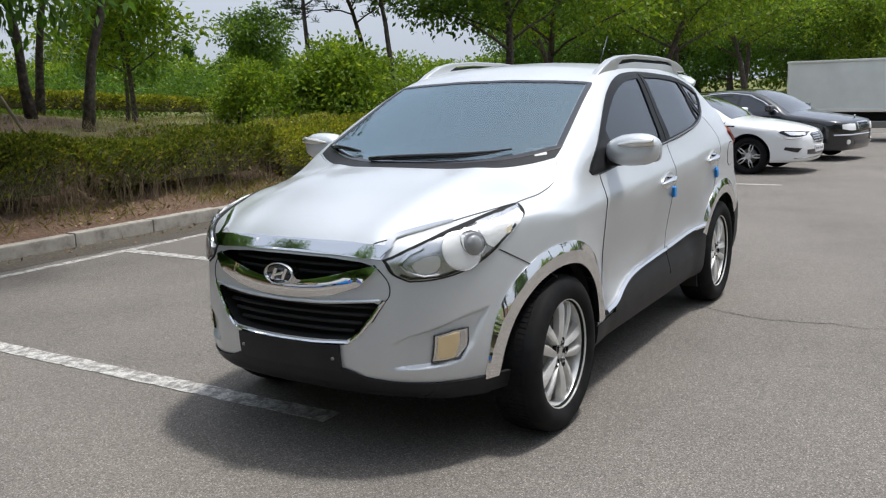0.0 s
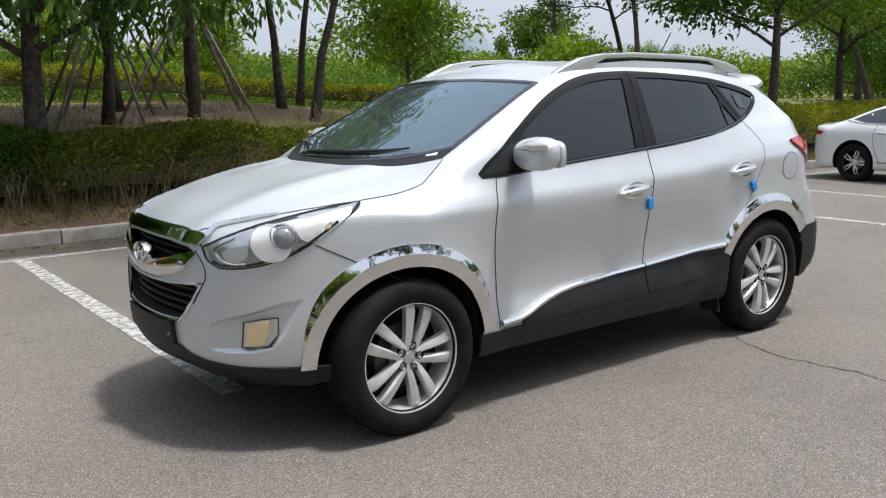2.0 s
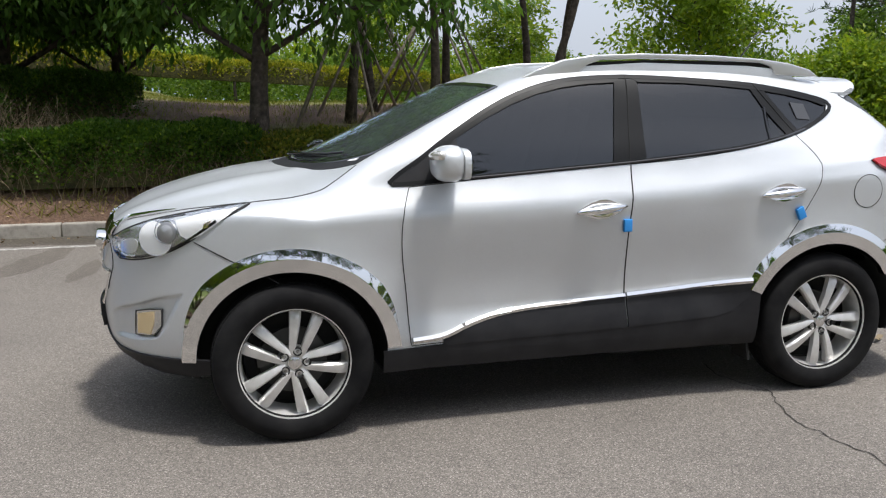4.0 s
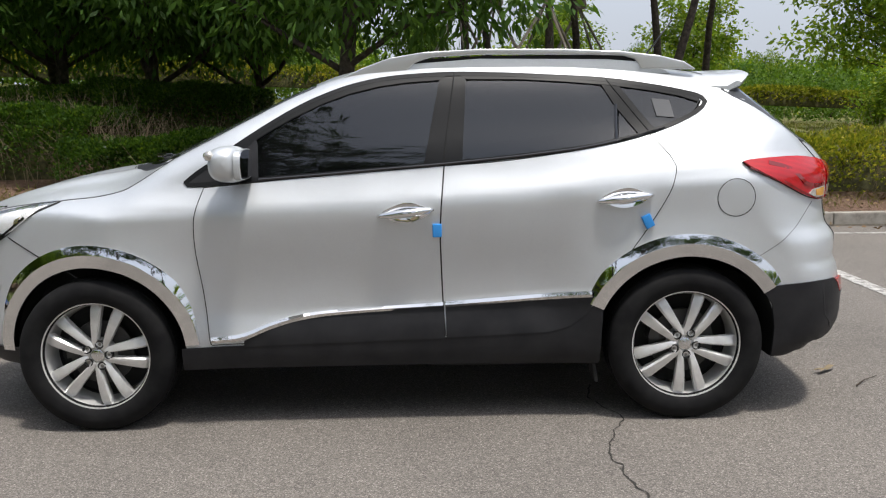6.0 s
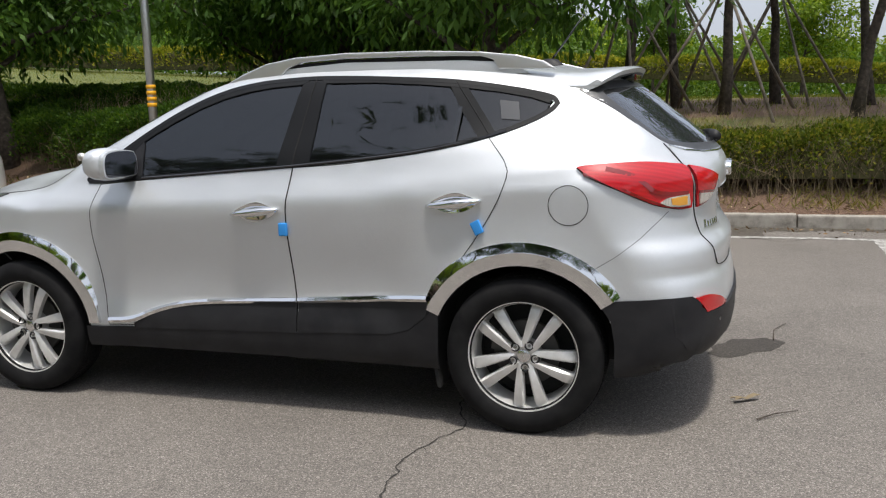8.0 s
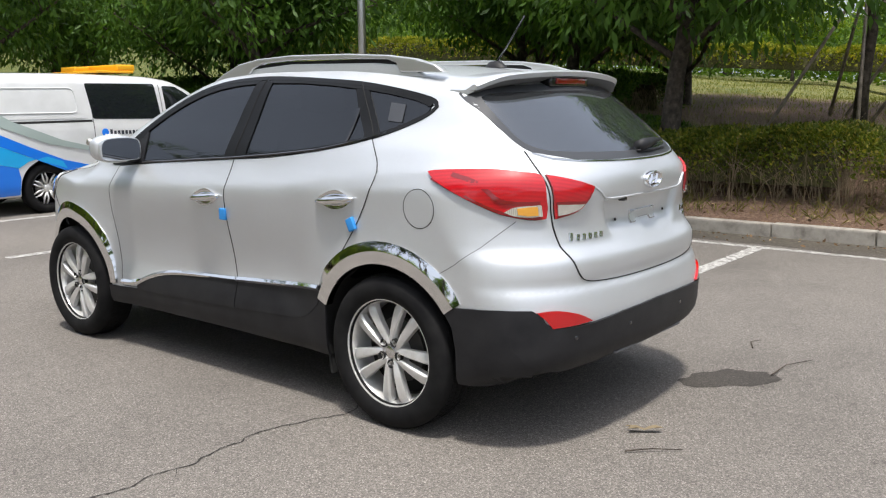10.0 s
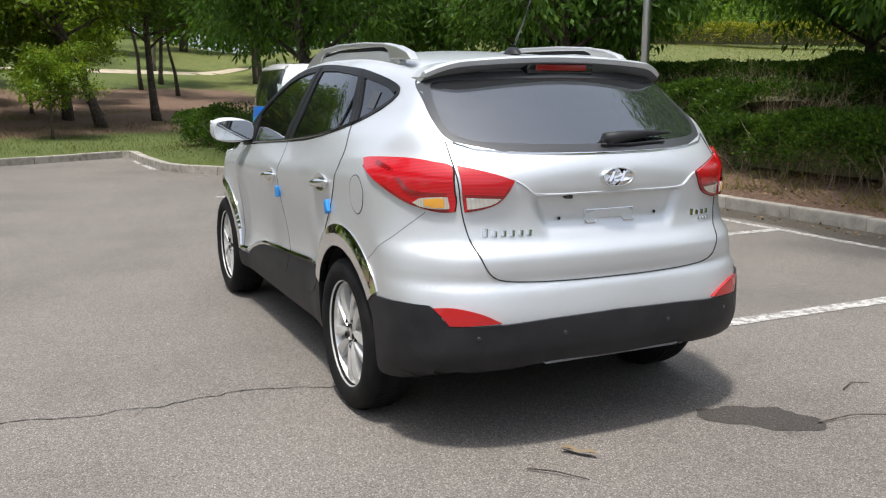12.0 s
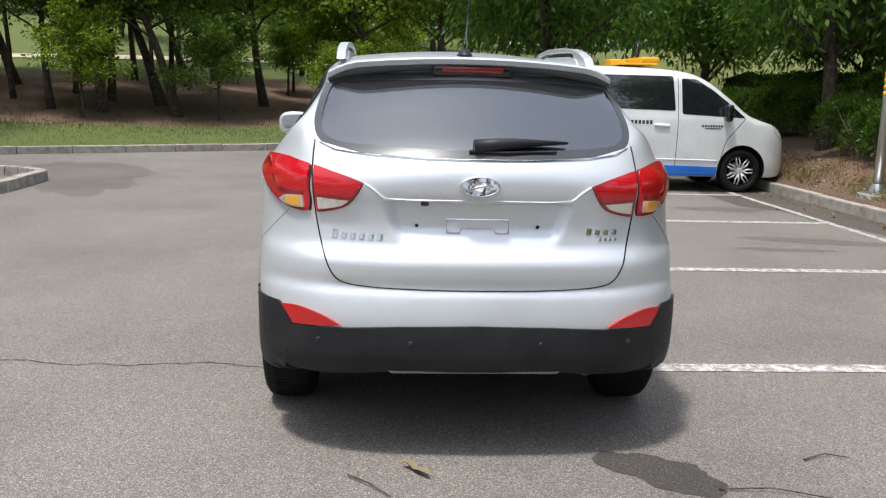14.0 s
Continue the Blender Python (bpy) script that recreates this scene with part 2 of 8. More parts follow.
BLUE_FOAM = mat("blue_foam", (0.03, 0.28, 0.72), 0.7)
WHITE_PLASTIC = mat("white_paper", (0.7, 0.7, 0.7), 0.6)
MIRROR = mat("mirror_glass", (0.75, 0.77, 0.8), 0.02, 1.0)
CHROME_SATIN = mat("satin_chrome", (0.74, 0.74, 0.74), 0.18, 1.0)
REFLECTOR_WHITE = mat("lamp_bowl", (0.94, 0.94, 0.93), 0.3, 0.1)
RED_DEEP = mat("red_reflector", (0.44, 0.008, 0.010), 0.2, Coat_Weight=0.6)
RAIL = mat("silver_rail", (0.66, 0.665, 0.66), 0.3, 0.7)
MATT_GREY = mat("matt_grey_plastic", (0.16, 0.16, 0.165), 0.7)
INTERIOR_GREY = mat("grey_interior_plastic", (0.09, 0.092, 0.095), 0.65)
WHITE_GLASS = mat("pale_sticker", (0.05, 0.053, 0.06), 0.4)
INTERIOR = mat("dark_grey_interior", (0.03, 0.03, 0.032), 0.7)
SEAT_CLOTH = mat("black_leather", (0.022, 0.022, 0.023), 0.5)


def glass(name, tint, facing=0.04, haze=0.0, sheen=(0.93, 0.96, 1.0)):
    """A thin pane: tinted straight through, mirror-like on its faces, more so at a slant."""
    m = bpy.data.materials.new(name)
    m.use_nodes = True
    t = m.node_tree
    t.nodes.remove(t.nodes["Principled BSDF"])
    see = t.nodes.new("ShaderNodeBsdfTransparent")
    see.inputs[0].default_value = (*tint, 1)
    shine = t.nodes.new("ShaderNodeBsdfGlossy")
    shine.inputs["Roughness"].default_value = 0.015
    shine.inputs["Color"].default_value = (*sheen, 1)
    slant = t.nodes.new("ShaderNodeLayerWeight")
    slant.inputs[0].default_value = 0.5
    power = t.nodes.new("ShaderNodeMath")
    power.operation = "POWER"
    power.inputs[1].default_value = 4.5
    wire(m, slant.outputs["Facing"], power.inputs[0])
    level = t.nodes.new("ShaderNodeMath")
    level.operation = "MULTIPLY_ADD"
    level.inputs[1].default_value, level.inputs[2].default_value = 1 - facing, facing
    wire(m, power.outputs[0], level.inputs[0])
    mix = t.nodes.new("ShaderNodeMixShader")
    wire(m, level.outputs[0], mix.inputs[0])
    wire(m, see.outputs[0], mix.inputs[1])
    wire(m, shine.outputs[0], mix.inputs[2])
    last = mix.outputs[0]
    if haze:
        # pale film: dust, with the veil of a sunlit dashboard put into the glass
        haze_film = t.nodes.new("ShaderNodeBsdfDiffuse")
        haze_film.inputs["Color"].default_value = (0.75, 0.8, 0.85, 1)
        film = t.nodes.new("ShaderNodeMixShader")
        film.inputs[0].default_value = haze
        wire(m, last, film.inputs[1])
        wire(m, haze_film.outputs[0], film.inputs[2])
        last = film.outputs[0]
    wire(m, last, t.nodes["Material Output"].inputs["Surface"])
    return m


GLASS_SIDE = glass("tinted_side_glass", (0.20, 0.205, 0.215), 0.065, 0.004)
GLASS_REAR = glass("tinted_rear_glass", (0.24, 0.245, 0.255), 0.19, 0.02)
# bluish sheen: the sky's blue reflection is put into the gloss tint
GLASS_FRONT = glass("windscreen_glass", (0.62, 0.68, 0.68), 0.20, 0.03, (0.74, 0.92, 1.0))
LENS_CLEAR = glass("headlamp_cover", (0.98, 0.98, 0.98), 0.035)

WHITE_PAINT = mat("white_paint", (0.72, 0.73, 0.73), 0.3, Coat_Weight=1.0)
wire(WHITE_PAINT, ramp(WHITE_PAINT, noise_of(WHITE_PAINT, 2.5, 5), [(0.3, (0.64, 0.65, 0.65)), (0.7, (0.78, 0.79, 0.79))]), base(WHITE_PAINT))
PEARL = mat("pearl_white_paint", (0.84, 0.845, 0.85), 0.25, 0.0, Coat_Weight=1.0)
BLACK_PAINT = mat("black_paint", (0.012, 0.013, 0.016), 0.2, Coat_Weight=1.0)
BLUE_VINYL = mat("blue_vinyl", (0.004, 0.20, 0.84), 0.3, Coat_Weight=0.6)
SKY_VINYL = mat("light_blue_vinyl", (0.008, 0.42, 0.86), 0.3, Coat_Weight=0.6)
GREY_VINYL = mat("grey_green_vinyl", (0.36, 0.43, 0.41), 0.35, Coat_Weight=0.6)
DARK_GLASS = mat("dark_car_glass", (0.012, 0.014, 0.017), 0.04, Coat_Weight=1.0, Specular_IOR_Level=0.9)
YELLOW = mat("yellow_plastic", (0.85, 0.42, 0.02), 0.4)
INK = mat("dark_lettering", (0.03, 0.035, 0.05), 0.5)
GALV = mat("galvanised_steel", (0.55, 0.56, 0.56), 0.35, 0.9)
BOX_PANEL = mat("grey_white_box_panel", (0.52, 0.54, 0.51), 0.55)
wire(BOX_PANEL, ramp(BOX_PANEL, noise_of(BOX_PANEL, 1.5, 6), [(0.3, (0.72, 0.74, 0.70)), (0.7, (0.84, 0.86, 0.82))]), base(BOX_PANEL))

# ---- mesh kit ----
def mesh_of(name, verts, faces, material, smooth=True):
    me = bpy.data.meshes.new(name)
    me.from_pydata([tuple(map(float, v)) for v in verts], [], [tuple(map(int, f)) for f in faces])
    if material is not None:
        for one in material if isinstance(material, (list, tuple)) else [material]:
            me.materials.append(one)
    if smooth:
        me.polygons.foreach_set("use_smooth", [True] * len(me.polygons))
    me.update()
    return me


def part(name, bm, material, parent=None, label="", smooth=True):
    """Links a bmesh (or a ready mesh) as one object, under a thing or a part."""
    if isinstance(bm, bmesh.types.BMesh):
        me = bpy.data.meshes.new(name)
        bm.to_mesh(me)
        bm.free()
        me.materials.append(material)
        if smooth:
            me.polygons.foreach_set("use_smooth", [True] * len(me.polygons))
    else:
        me = bm
    ob = new(name, me)
    if parent is not None:
        ob.parent = parent
    if label:
        tagged(ob, label)
    return ob


def thing(name, label, category, group="", kind="", at=None):
    ob = new(name)
    ob.empty_display_size = 0.2
    if at is not None:
        ob.matrix_basis = at
    return tagged(ob, label, category, group, kind)


def box_bm(size, centre=(0, 0, 0), bevel=0.0, segments=2):
    bm = bmesh.new()
    bmesh.ops.create_cube(bm, size=1)
    bmesh.ops.scale(bm, vec=size, verts=bm.verts)
    bmesh.ops.translate(bm, vec=centre, verts=bm.verts)
    if bevel:
        bmesh.ops.bevel(bm, geom=bm.edges[:], offset=bevel, segments=segments, affect="EDGES", profile=0.7)
    return bm


def tube(points, radii, sides=8, cap=True):
    """Vertices and faces of a tapering tube along points."""
    pts = [Vector(p) for p in points]
    verts, faces = [], []
    side = None
    for i, p in enumerate(pts):
        d = (pts[min(i + 1, len(pts) - 1)] - pts[max(i - 1, 0)]).normalized()
        if side is None:
            side = d.orthogonal().normalized()
        side = (side - d * side.dot(d)).normalized()
        other = d.cross(side)
        r = radii[i] if not isinstance(radii, (int, float)) else radii
        for k in range(sides):
            a = 2 * math.pi * k / sides
            verts.append(p + (side * math.cos(a) + other * math.sin(a)) * r)
    for i in range(len(pts) - 1):
        for k in range(sides):
            a, b = i * sides + k, i * sides + (k + 1) % sides
            faces.append((a, b, b + sides, a + sides))
    if cap:
        faces.append(tuple(range(sides))[::-1])
        faces.append(tuple(range((len(pts) - 1) * sides, len(pts) * sides)))
    return verts, faces


def join(*pieces):
    verts, faces = [], []
    for v, f in pieces:
        n = len(verts)
        verts += list(v)
        faces += [tuple(i + n for i in face) for face in f]
    return verts, faces


def lathe(profile, sides=48, axis="y"):
    """A turned shape: profile of (radius, along) about an axis."""
    verts, faces = [], []
    for r, h in profile:
        for k in range(sides):
            a = 2 * math.pi * k / sides
            c, s = r * math.cos(a), r * math.sin(a)
            verts.append((c, h, s) if axis == "y" else (c, s, h) if axis == "z" else (h, c, s))
    for i in range(len(profile) - 1):
        for k in range(sides):
            a, b = i * sides + k, i * sides + (k + 1) % sides
            faces.append((a, b, b + sides, a + sides))
    return verts, faces


def spline(xs, ys):
    """A smooth curve through knots that does not overshoot (monotone cubic), held level past its ends."""
    xs, ys = np.array(xs, float), np.array(ys, float)
    if xs[0] > xs[-1]:
        xs, ys = xs[::-1], ys[::-1]
    h, d = np.diff(xs), np.diff(ys) / np.diff(xs)
    m = np.r_[d[0], np.where(d[:-1] * d[1:] > 0, 2 * d[:-1] * d[1:] / (d[:-1] + d[1:] + 1e-12 * np.sign(d[:-1] + d[1:])), 0), d[-1]]

    def at(x):
        x = np.clip(x, xs[0], xs[-1])
        i = np.clip(np.searchsorted(xs, x) - 1, 0, len(h) - 1)
        t = (x - xs[i]) / h[i]
        return (ys[i] * (1 + 2 * t) * (1 - t) ** 2 + m[i] * h[i] * t * (1 - t) ** 2 + ys[i + 1] * t * t * (3 - 2 * t) + m[i + 1] * h[i] * t * t * (t - 1))

    return at


def step(a, b, x):
    t = np.clip((x - a) / (b - a), 0, 1)
    return t * t * (3 - 2 * t)


def soft(outline, r):
    """The same outline with its corners cut to small arcs."""
    p = [np.array(q, float) for q in outline]
    out = []
    for k in range(len(p)):
        a, b, c = p[k - 1], p[k], p[(k + 1) % len(p)]
        u, v = (a - b) / np.linalg.norm(a - b), (c - b) / np.linalg.norm(c - b)
        for t in (0.0, 0.35, 0.65, 1.0):
            out.append(tuple(b + u * r * (1 - t) ** 2 + v * r * t**2))
    return out


def rounded(points, times=2):
    """Corner-cutting of a closed outline."""
    p = np.array(points, float)
    for _ in range(times):
        q = np.roll(p, -1, 0)
        p = np.stack([0.75 * p + 0.25 * q, 0.25 * p + 0.75 * q], 1).reshape(-1, 2)
    return p


def curved(outline, corner=38, n=3):
    """A closed outline drawn smoothly through its points, with its sharp corners kept."""
    p = np.array(outline, float)
    m = len(p)
    ahead = np.roll(p, -1, 0) - p
    ahead /= np.linalg.norm(ahead, axis=1, keepdims=True) + 1e-9
    back = np.roll(ahead, 1, 0)
    sharp = np.degrees(np.arccos(np.clip((ahead * back).sum(1), -1, 1))) > corner
    tangent = np.where(sharp[:, None], 0, np.roll(p, -1, 0) - np.roll(p, 1, 0)) / 2
    out = []
    for k in range(m):
        a, b = p[k], p[(k + 1) % m]
        size = np.linalg.norm(b - a)
        ta = ahead[k] if sharp[k] else tangent[k] / (np.linalg.norm(tangent[k]) + 1e-9)
        q = (k + 1) % m
        tb = ahead[k] if sharp[q] else tangent[q] / (np.linalg.norm(tangent[q]) + 1e-9)
        for t in np.arange(n) / n:
            out.append(tuple(a * (1 + 2 * t) * (1 - t) ** 2 + ta * size * t * (1 - t) ** 2 + b * t * t * (3 - 2 * t) + tb * size * t * t * (t - 1)))
    return out


def dense(points, step_len, closed=True):
    p = np.array(points, float)
    q = np.concatenate([p, p[:1]]) if closed else p
    out = []
    for a, b in zip(q[:-1], q[1:]):
        n = max(1, int(math.ceil(np.linalg.norm(b - a) / step_len)))
        out += [a + (b - a) * k / n for k in range(n)]
    if not closed:
        out.append(q[-1])
    return np.array(out)


def inset(outline, by):
    p = dense(outline, 0.05)
    d = np.roll(p, -1, 0) - np.roll(p, 1, 0)
    d /= np.linalg.norm(d, axis=1, keepdims=True)
    area = 0.5 * np.sum(p[:, 0] * np.roll(p[:, 1], -1) - np.roll(p[:, 0], -1) * p[:, 1])
    nrm = np.stack([-d[:, 1], d[:, 0]], 1) * (1 if area > 0 else -1)
    return p + nrm * by


def flowing(points, times=2):
    """Corner-cutting of an open line, ends kept."""
    p = np.array(points, float)
    for _ in range(times):
        a, b = p[:-1], p[1:]
        mid = np.stack([0.75 * a + 0.25 * b, 0.25 * a + 0.75 * b], 1).reshape(-1, 2)
        p = np.concatenate([p[:1], mid[1:-1], p[-1:]])
    return p

# ---- ground, car park, kerbs ----
KERB_Y = -5.5
CORNER, OUT = Vector((15.6, 0.3)), Vector((0.88, 0.47))
BEND = [(15.52, 0.14), (13.7, 0.10), (11.9, -0.05), (11.1, -0.35), (10.5, -0.8), (10.2, -1.3), (10.2, -5.5)]


def beyond(x, y):
    """How far a place lies behind the kerbs (negative: on the tarmac)."""
    south = KERB_Y - y
    bulge = np.full(np.shape(x), 1e6)
    for (ax, ay), (bx, by) in zip(BEND[:-1], BEND[1:]):
        bulge = np.minimum(bulge, ((bx - ax) * -(y - ay) + (by - ay) * (x - ax)) / -math.hypot(bx - ax, by - ay))
    east = (x - CORNER.x) * OUT.x + (y - CORNER.y) * OUT.y
    return np.maximum(np.maximum(south, bulge), east)


RISE_FIELD = spline([0, 0.3, 1.2, 3.0, 6.0, 14.0, 40, 400], [0.12, 0.16, 0.32, 0.50, 0.72, 0.82, 0.8, 0.8])
RISE_MOUND = spline([0, 0.3, 1.2, 3.6, 5.6, 10, 20, 40, 400], [0.12, 0.20, 0.42, 1.02, 1.22, 1.35, 1.2, 1.0, 1.0])
RISE_HILL = spline([0, 0.3, 1.2, 3.0, 8.0, 14.0, 22, 30, 400], [0.12, 0.24, 0.55, 1.00, 1.42, 1.70, 1.85, 1.9, 1.9])
RISE_EAST = spline([0, 0.3, 3.0, 8.0, 20.0, 35.0, 60, 400], [0.12, 0.13, 0.3, 0.75, 2.1, 4.4, 7.2, 7.4])


def lot_z(x):
    """The tarmac falls gently to the west."""
    return -0.014 * np.clip(-3.0 - np.asarray(x, float), 0, 25)


def height(x, y):
    x, y = np.asarray(x, float), np.asarray(y, float)
    d = beyond(x, y)
    field, hill = step(-4.5, -9.0, x), step(0.5, 5.0, x)
    east = step(9.0, 17.0, x) * step(-16.0, -6.0, y)
    tilt = 1.75 * np.clip((x - 5.0) / 24.0, 0, 1.3) * step(3.0, 18.0, d)
    up = RISE_FIELD(d) * field + (RISE_HILL(d) + tilt) * hill + RISE_MOUND(d) * (1 - field - hill)
    up = up * (1 - east) + RISE_EAST(d) * east
    rough = 0.025 * np.sin(x * 0.9 + 1.3 * np.sin(y * 0.5)) * np.sin(y * 0.8 + x * 0.23) * step(1.5, 5, d)
    return np.where(d > 0.13, up + rough, -0.03) + lot_z(x)


def build_ground():
    fine_x = np.r_[np.arange(-24, 9.6, 0.5), np.arange(10, 18.01, 0.125), np.arange(18.5, 40.01, 0.5)]
    fine_y = np.r_[np.arange(-30, -1.9, 0.5), np.arange(-1.5, 9.01, 0.125), np.arange(9.5, 14.01, 0.5)]
    xs = np.unique(np.r_[np.arange(-400, -24, 12), fine_x, np.arange(46, 420, 12)])
    ys = np.unique(np.r_[np.arange(-400, -30, 10), fine_y, KERB_Y, KERB_Y - 0.1, KERB_Y - 0.145, np.arange(20, 420, 14)])
    gx, gy = np.meshgrid(xs, ys, indexing="ij")
    gz = height(gx, gy)
    verts = np.stack([gx, gy, gz], -1).reshape(-1, 3)
    nx, ny = len(xs), len(ys)
    i, j = np.meshgrid(np.arange(nx - 1), np.arange(ny - 1), indexing="ij")
    a = (i * ny + j).ravel()
    faces = np.stack([a, a + ny, a + ny + 1, a + 1], -1)
    me = mesh_of("ground", verts, faces, GROUND)
    d = beyond(verts[:, 0], verts[:, 1])
    x, y = verts[:, 0], verts[:, 1]
    # bare soil under the shrubs and the wood, green turf by the far kerb
    soil_n = step(3.2, 2.4, d)
    wood_s = step(-5.6, -3.8, x) * step(4.5, 1.5, x) * step(3.5, 4.5, d) * step(10.5, 8.0, d)
    slope = step(-0.5, 1.0, x) * step(7.0, 4.0, x) * step(3, 4, d) * step(13, 9, d) * 0.62
    wood_e = step(13, 15.5, x + 0.3 * y) * step(2.4, 4.6, d) * step(19, 13, d) * step(-9, -5, y)
    bank = step(8.5, 10.5, x) * step(-5.0, -7.0, y) * step(2.2, 3.2, d) * step(9.0, 6.0, d) * 0.75
    east_grass = step(16, 17, x + 0.5 * y) * step(4, 3, d)
    east_grass = np.maximum(east_grass, step(9.4, 10.4, x) * step(-6.5, -4.5, y))
    soil_n = soil_n * (1 - east_grass)
    cover = np.zeros((len(verts), 4), np.float32)
    cover[:, 0] = np.clip(np.maximum.reduce([soil_n * 0.95, wood_s * 0.9, wood_e * 0.9, slope, bank]), 0, 1)
    cover[:, 1] = np.clip(east_grass * 0.5 + 0.08 + 0.55 * step(6.0, 12.0, x), 0, 1)
    cover[:, 3] = 1
    layer = me.color_attributes.new("cover", "FLOAT_COLOR", "POINT")
    layer.data.foreach_set("color", cover.ravel())
    tagged(new("ground", me), "gently rising ground of dry turf and reddish soil", "ground", kind="structure")


build_ground()

# tarmac, laid as one sheet between the kerbs
far_dir = Vector((-OUT.y, OUT.x))
e1 = CORNER + far_dir * 120
lot = [(-150, KERB_Y), *BEND[::-1], (CORNER.x, CORNER.y), tuple(e1), (-150, 150)]
bm = bmesh.new()
bm.faces.new([bm.verts.new((x, y, 0)) for x, y in lot])
for cut in (-3.0, -28.0):
    bmesh.ops.bisect_plane(bm, geom=bm.verts[:] + bm.edges[:] + bm.faces[:], plane_co=(cut, 0, 0), plane_no=(1, 0, 0))
for v in bm.verts:
    v.co.z = float(lot_z(v.co.x))
bmesh.ops.triangulate(bm, faces=bm.faces[:])
bmesh.ops.recalc_face_normals(bm, faces=bm.faces[:])
if sum(f.normal.z for f in bm.faces) < 0:
    bmesh.ops.reverse_faces(bm, faces=bm.faces[:])
tagged(part("pavement", bm, ASPHALT, smooth=False), "weathered grey-brown tarmac with pale stone chips", "car park", kind="structure")


def kerb_run(parent, points, length=1.0):
    """Kerbstones end to end along a line, 14 cm high and 16 cm wide, behind the line."""
    me = None
    p = [Vector((*q, 0)) for q in points]
    total = 0
    for a, b in zip(p[:-1], p[1:]):
        d = b - a
        n = max(1, round(d.length / length))
        size = d.length / n
        for k in range(n):
            bm = box_bm((size - 0.012, 0.16, 0.24), (0, 0.08, 0.03), 0.018, 2)
            one = bpy.data.meshes.new("kerbstone")
            bm.to_mesh(one)
            bm.free()
            one.materials.append(CONCRETE)
            ob = new("kerbstone", one)
            ob.parent = parent
            mid = a + d * ((k + 0.5) / n)
            mid.z = float(lot_z(mid.x))
            ob.matrix_basis = Matrix.Translation(mid + Vector((0, 0, random.uniform(-0.006, 0.006)))) @ Matrix.Rotation(math.atan2(d.y, d.x) + random.uniform(-0.006, 0.006), 4, "Z")
            total += 1
    return total


kerb = thing("kerb", "pale grey concrete kerb of separate stones", "kerb", kind="structure")
far_kerb = [tuple(CORNER + far_dir * k) for k in (30, 0)]
kerb_run(kerb, far_kerb + BEND + [(-45.0, KERB_Y)])


# painted bay lines
def painted(name, a, b, width, label):
    a, b = Vector((*a, 0.004)), Vector((*b, 0.004))
    d = (b - a).normalized()
    side = Vector((-d.y, d.x, 0)) * width / 2
    n = max(2, int((b - a).length / 0.06))
    verts, faces = [], []
    for k in range(n + 1):
        p = a + (b - a) * k / n
        j = 0.006
        verts += [p + side + d * 0 + side.normalized() * random.uniform(-j, j), p - side + side.normalized() * random.uniform(-j, j)]
    for v in verts:
        v.z += float(lot_z(v.x))
    for k in range(n):
        faces.append((2 * k, 2 * k + 1, 2 * k + 3, 2 * k + 2))
    ob = new(name, mesh_of(name, verts, faces, PAINT_LINE, False))
    return tagged(ob, label, "road marking", "bay lines", "structure")


BAYS = [-3.55 - 2.7 * k for k in range(1, 9)][::-1] + [-3.55, -0.95, 1.70, 4.50, 7.22]
for x in BAYS:
    painted("bay_line", (x, -4.82), (x, -0.15), 0.13, "worn white bay line painted on the tarmac")
painted("bay_line", (-40, -4.86), (9.6, -4.86), 0.10, "worn white line painted along the kerb")
for x0, y0, x1, y1 in ((14.6, 0.15, 13.7, 0.12), (13.3, 0.1, 12.2, 0.05)):
    painted("bay_line", (x0, y0), (x1, y1), 0.11, "short worn white dash painted near the kerb")


# cracks and stains in the tarmac
def crack(points, width, seed):
    """A wandering joint that opens and closes, with short side cracks."""
    rng = random.Random(seed)
    verts, faces = [], []

    def run(line, wide, wander):
        p = dense(line, 0.022, False)
        n, first, sway, drift = len(p), len(verts), 0.0, 0.0
        for k, q in enumerate(p):
            d = p[min(k + 1, n - 1)] - p[max(k - 1, 0)]
            d = d / np.linalg.norm(d)
            side = np.array([-d[1], d[0]])
            drift = drift * 0.7 + rng.uniform(-0.009, 0.009) * wander
            sway = sway * 0.93 + drift
            q = q + side * sway
            w = wide * rng.uniform(0.25, 1.0) * min(1.0, (n - k) / 6)
            verts.extend([(*(q + side * w), 0.003), (*(q - side * w), 0.003)])
            if wander > 0.8 and rng.random() < 0.035:
                turn = rng.choice((-1, 1)) * rng.uniform(0.5, 1.0)
                e = q + (d * 0.7 + side * turn) * rng.uniform(0.05, 0.13)
                twigs.append([tuple(q), tuple(e)])
        for k in range(n - 1):
            a = first + 2 * k
            faces.append((a, a + 1, a + 3, a + 2))

    twigs = []
    run(points, width, 1.0)
    for t in twigs:
        run(t, width * 0.5, 0.5)
    ob = new("crack", mesh_of("crack", verts, faces, CRACK, False))
    return tagged(ob, "thin winding dark crack in the tarmac", "crack", "cracks", "structure")


crack([(-0.98, 0.35), (-1.0, 0.80), (-0.90, 1.05), (-0.87, 1.18), (-0.93, 1.37), (-0.88, 1.48), (-0.90, 1.60), (-0.945, 1.78), (-0.98, 2.01), (-0.94, 2.31), (-1.0, 2.6), (-0.96, 2.9), (-1.06, 3.4), (-1.1, 3.8), (-0.98, 5.0)], 0.0055, 3)
crack([(-3.4, -5.2), (-2.7, -4.6), (-2.2, -4.95), (-1.6, -4.8)], 0.008, 5)


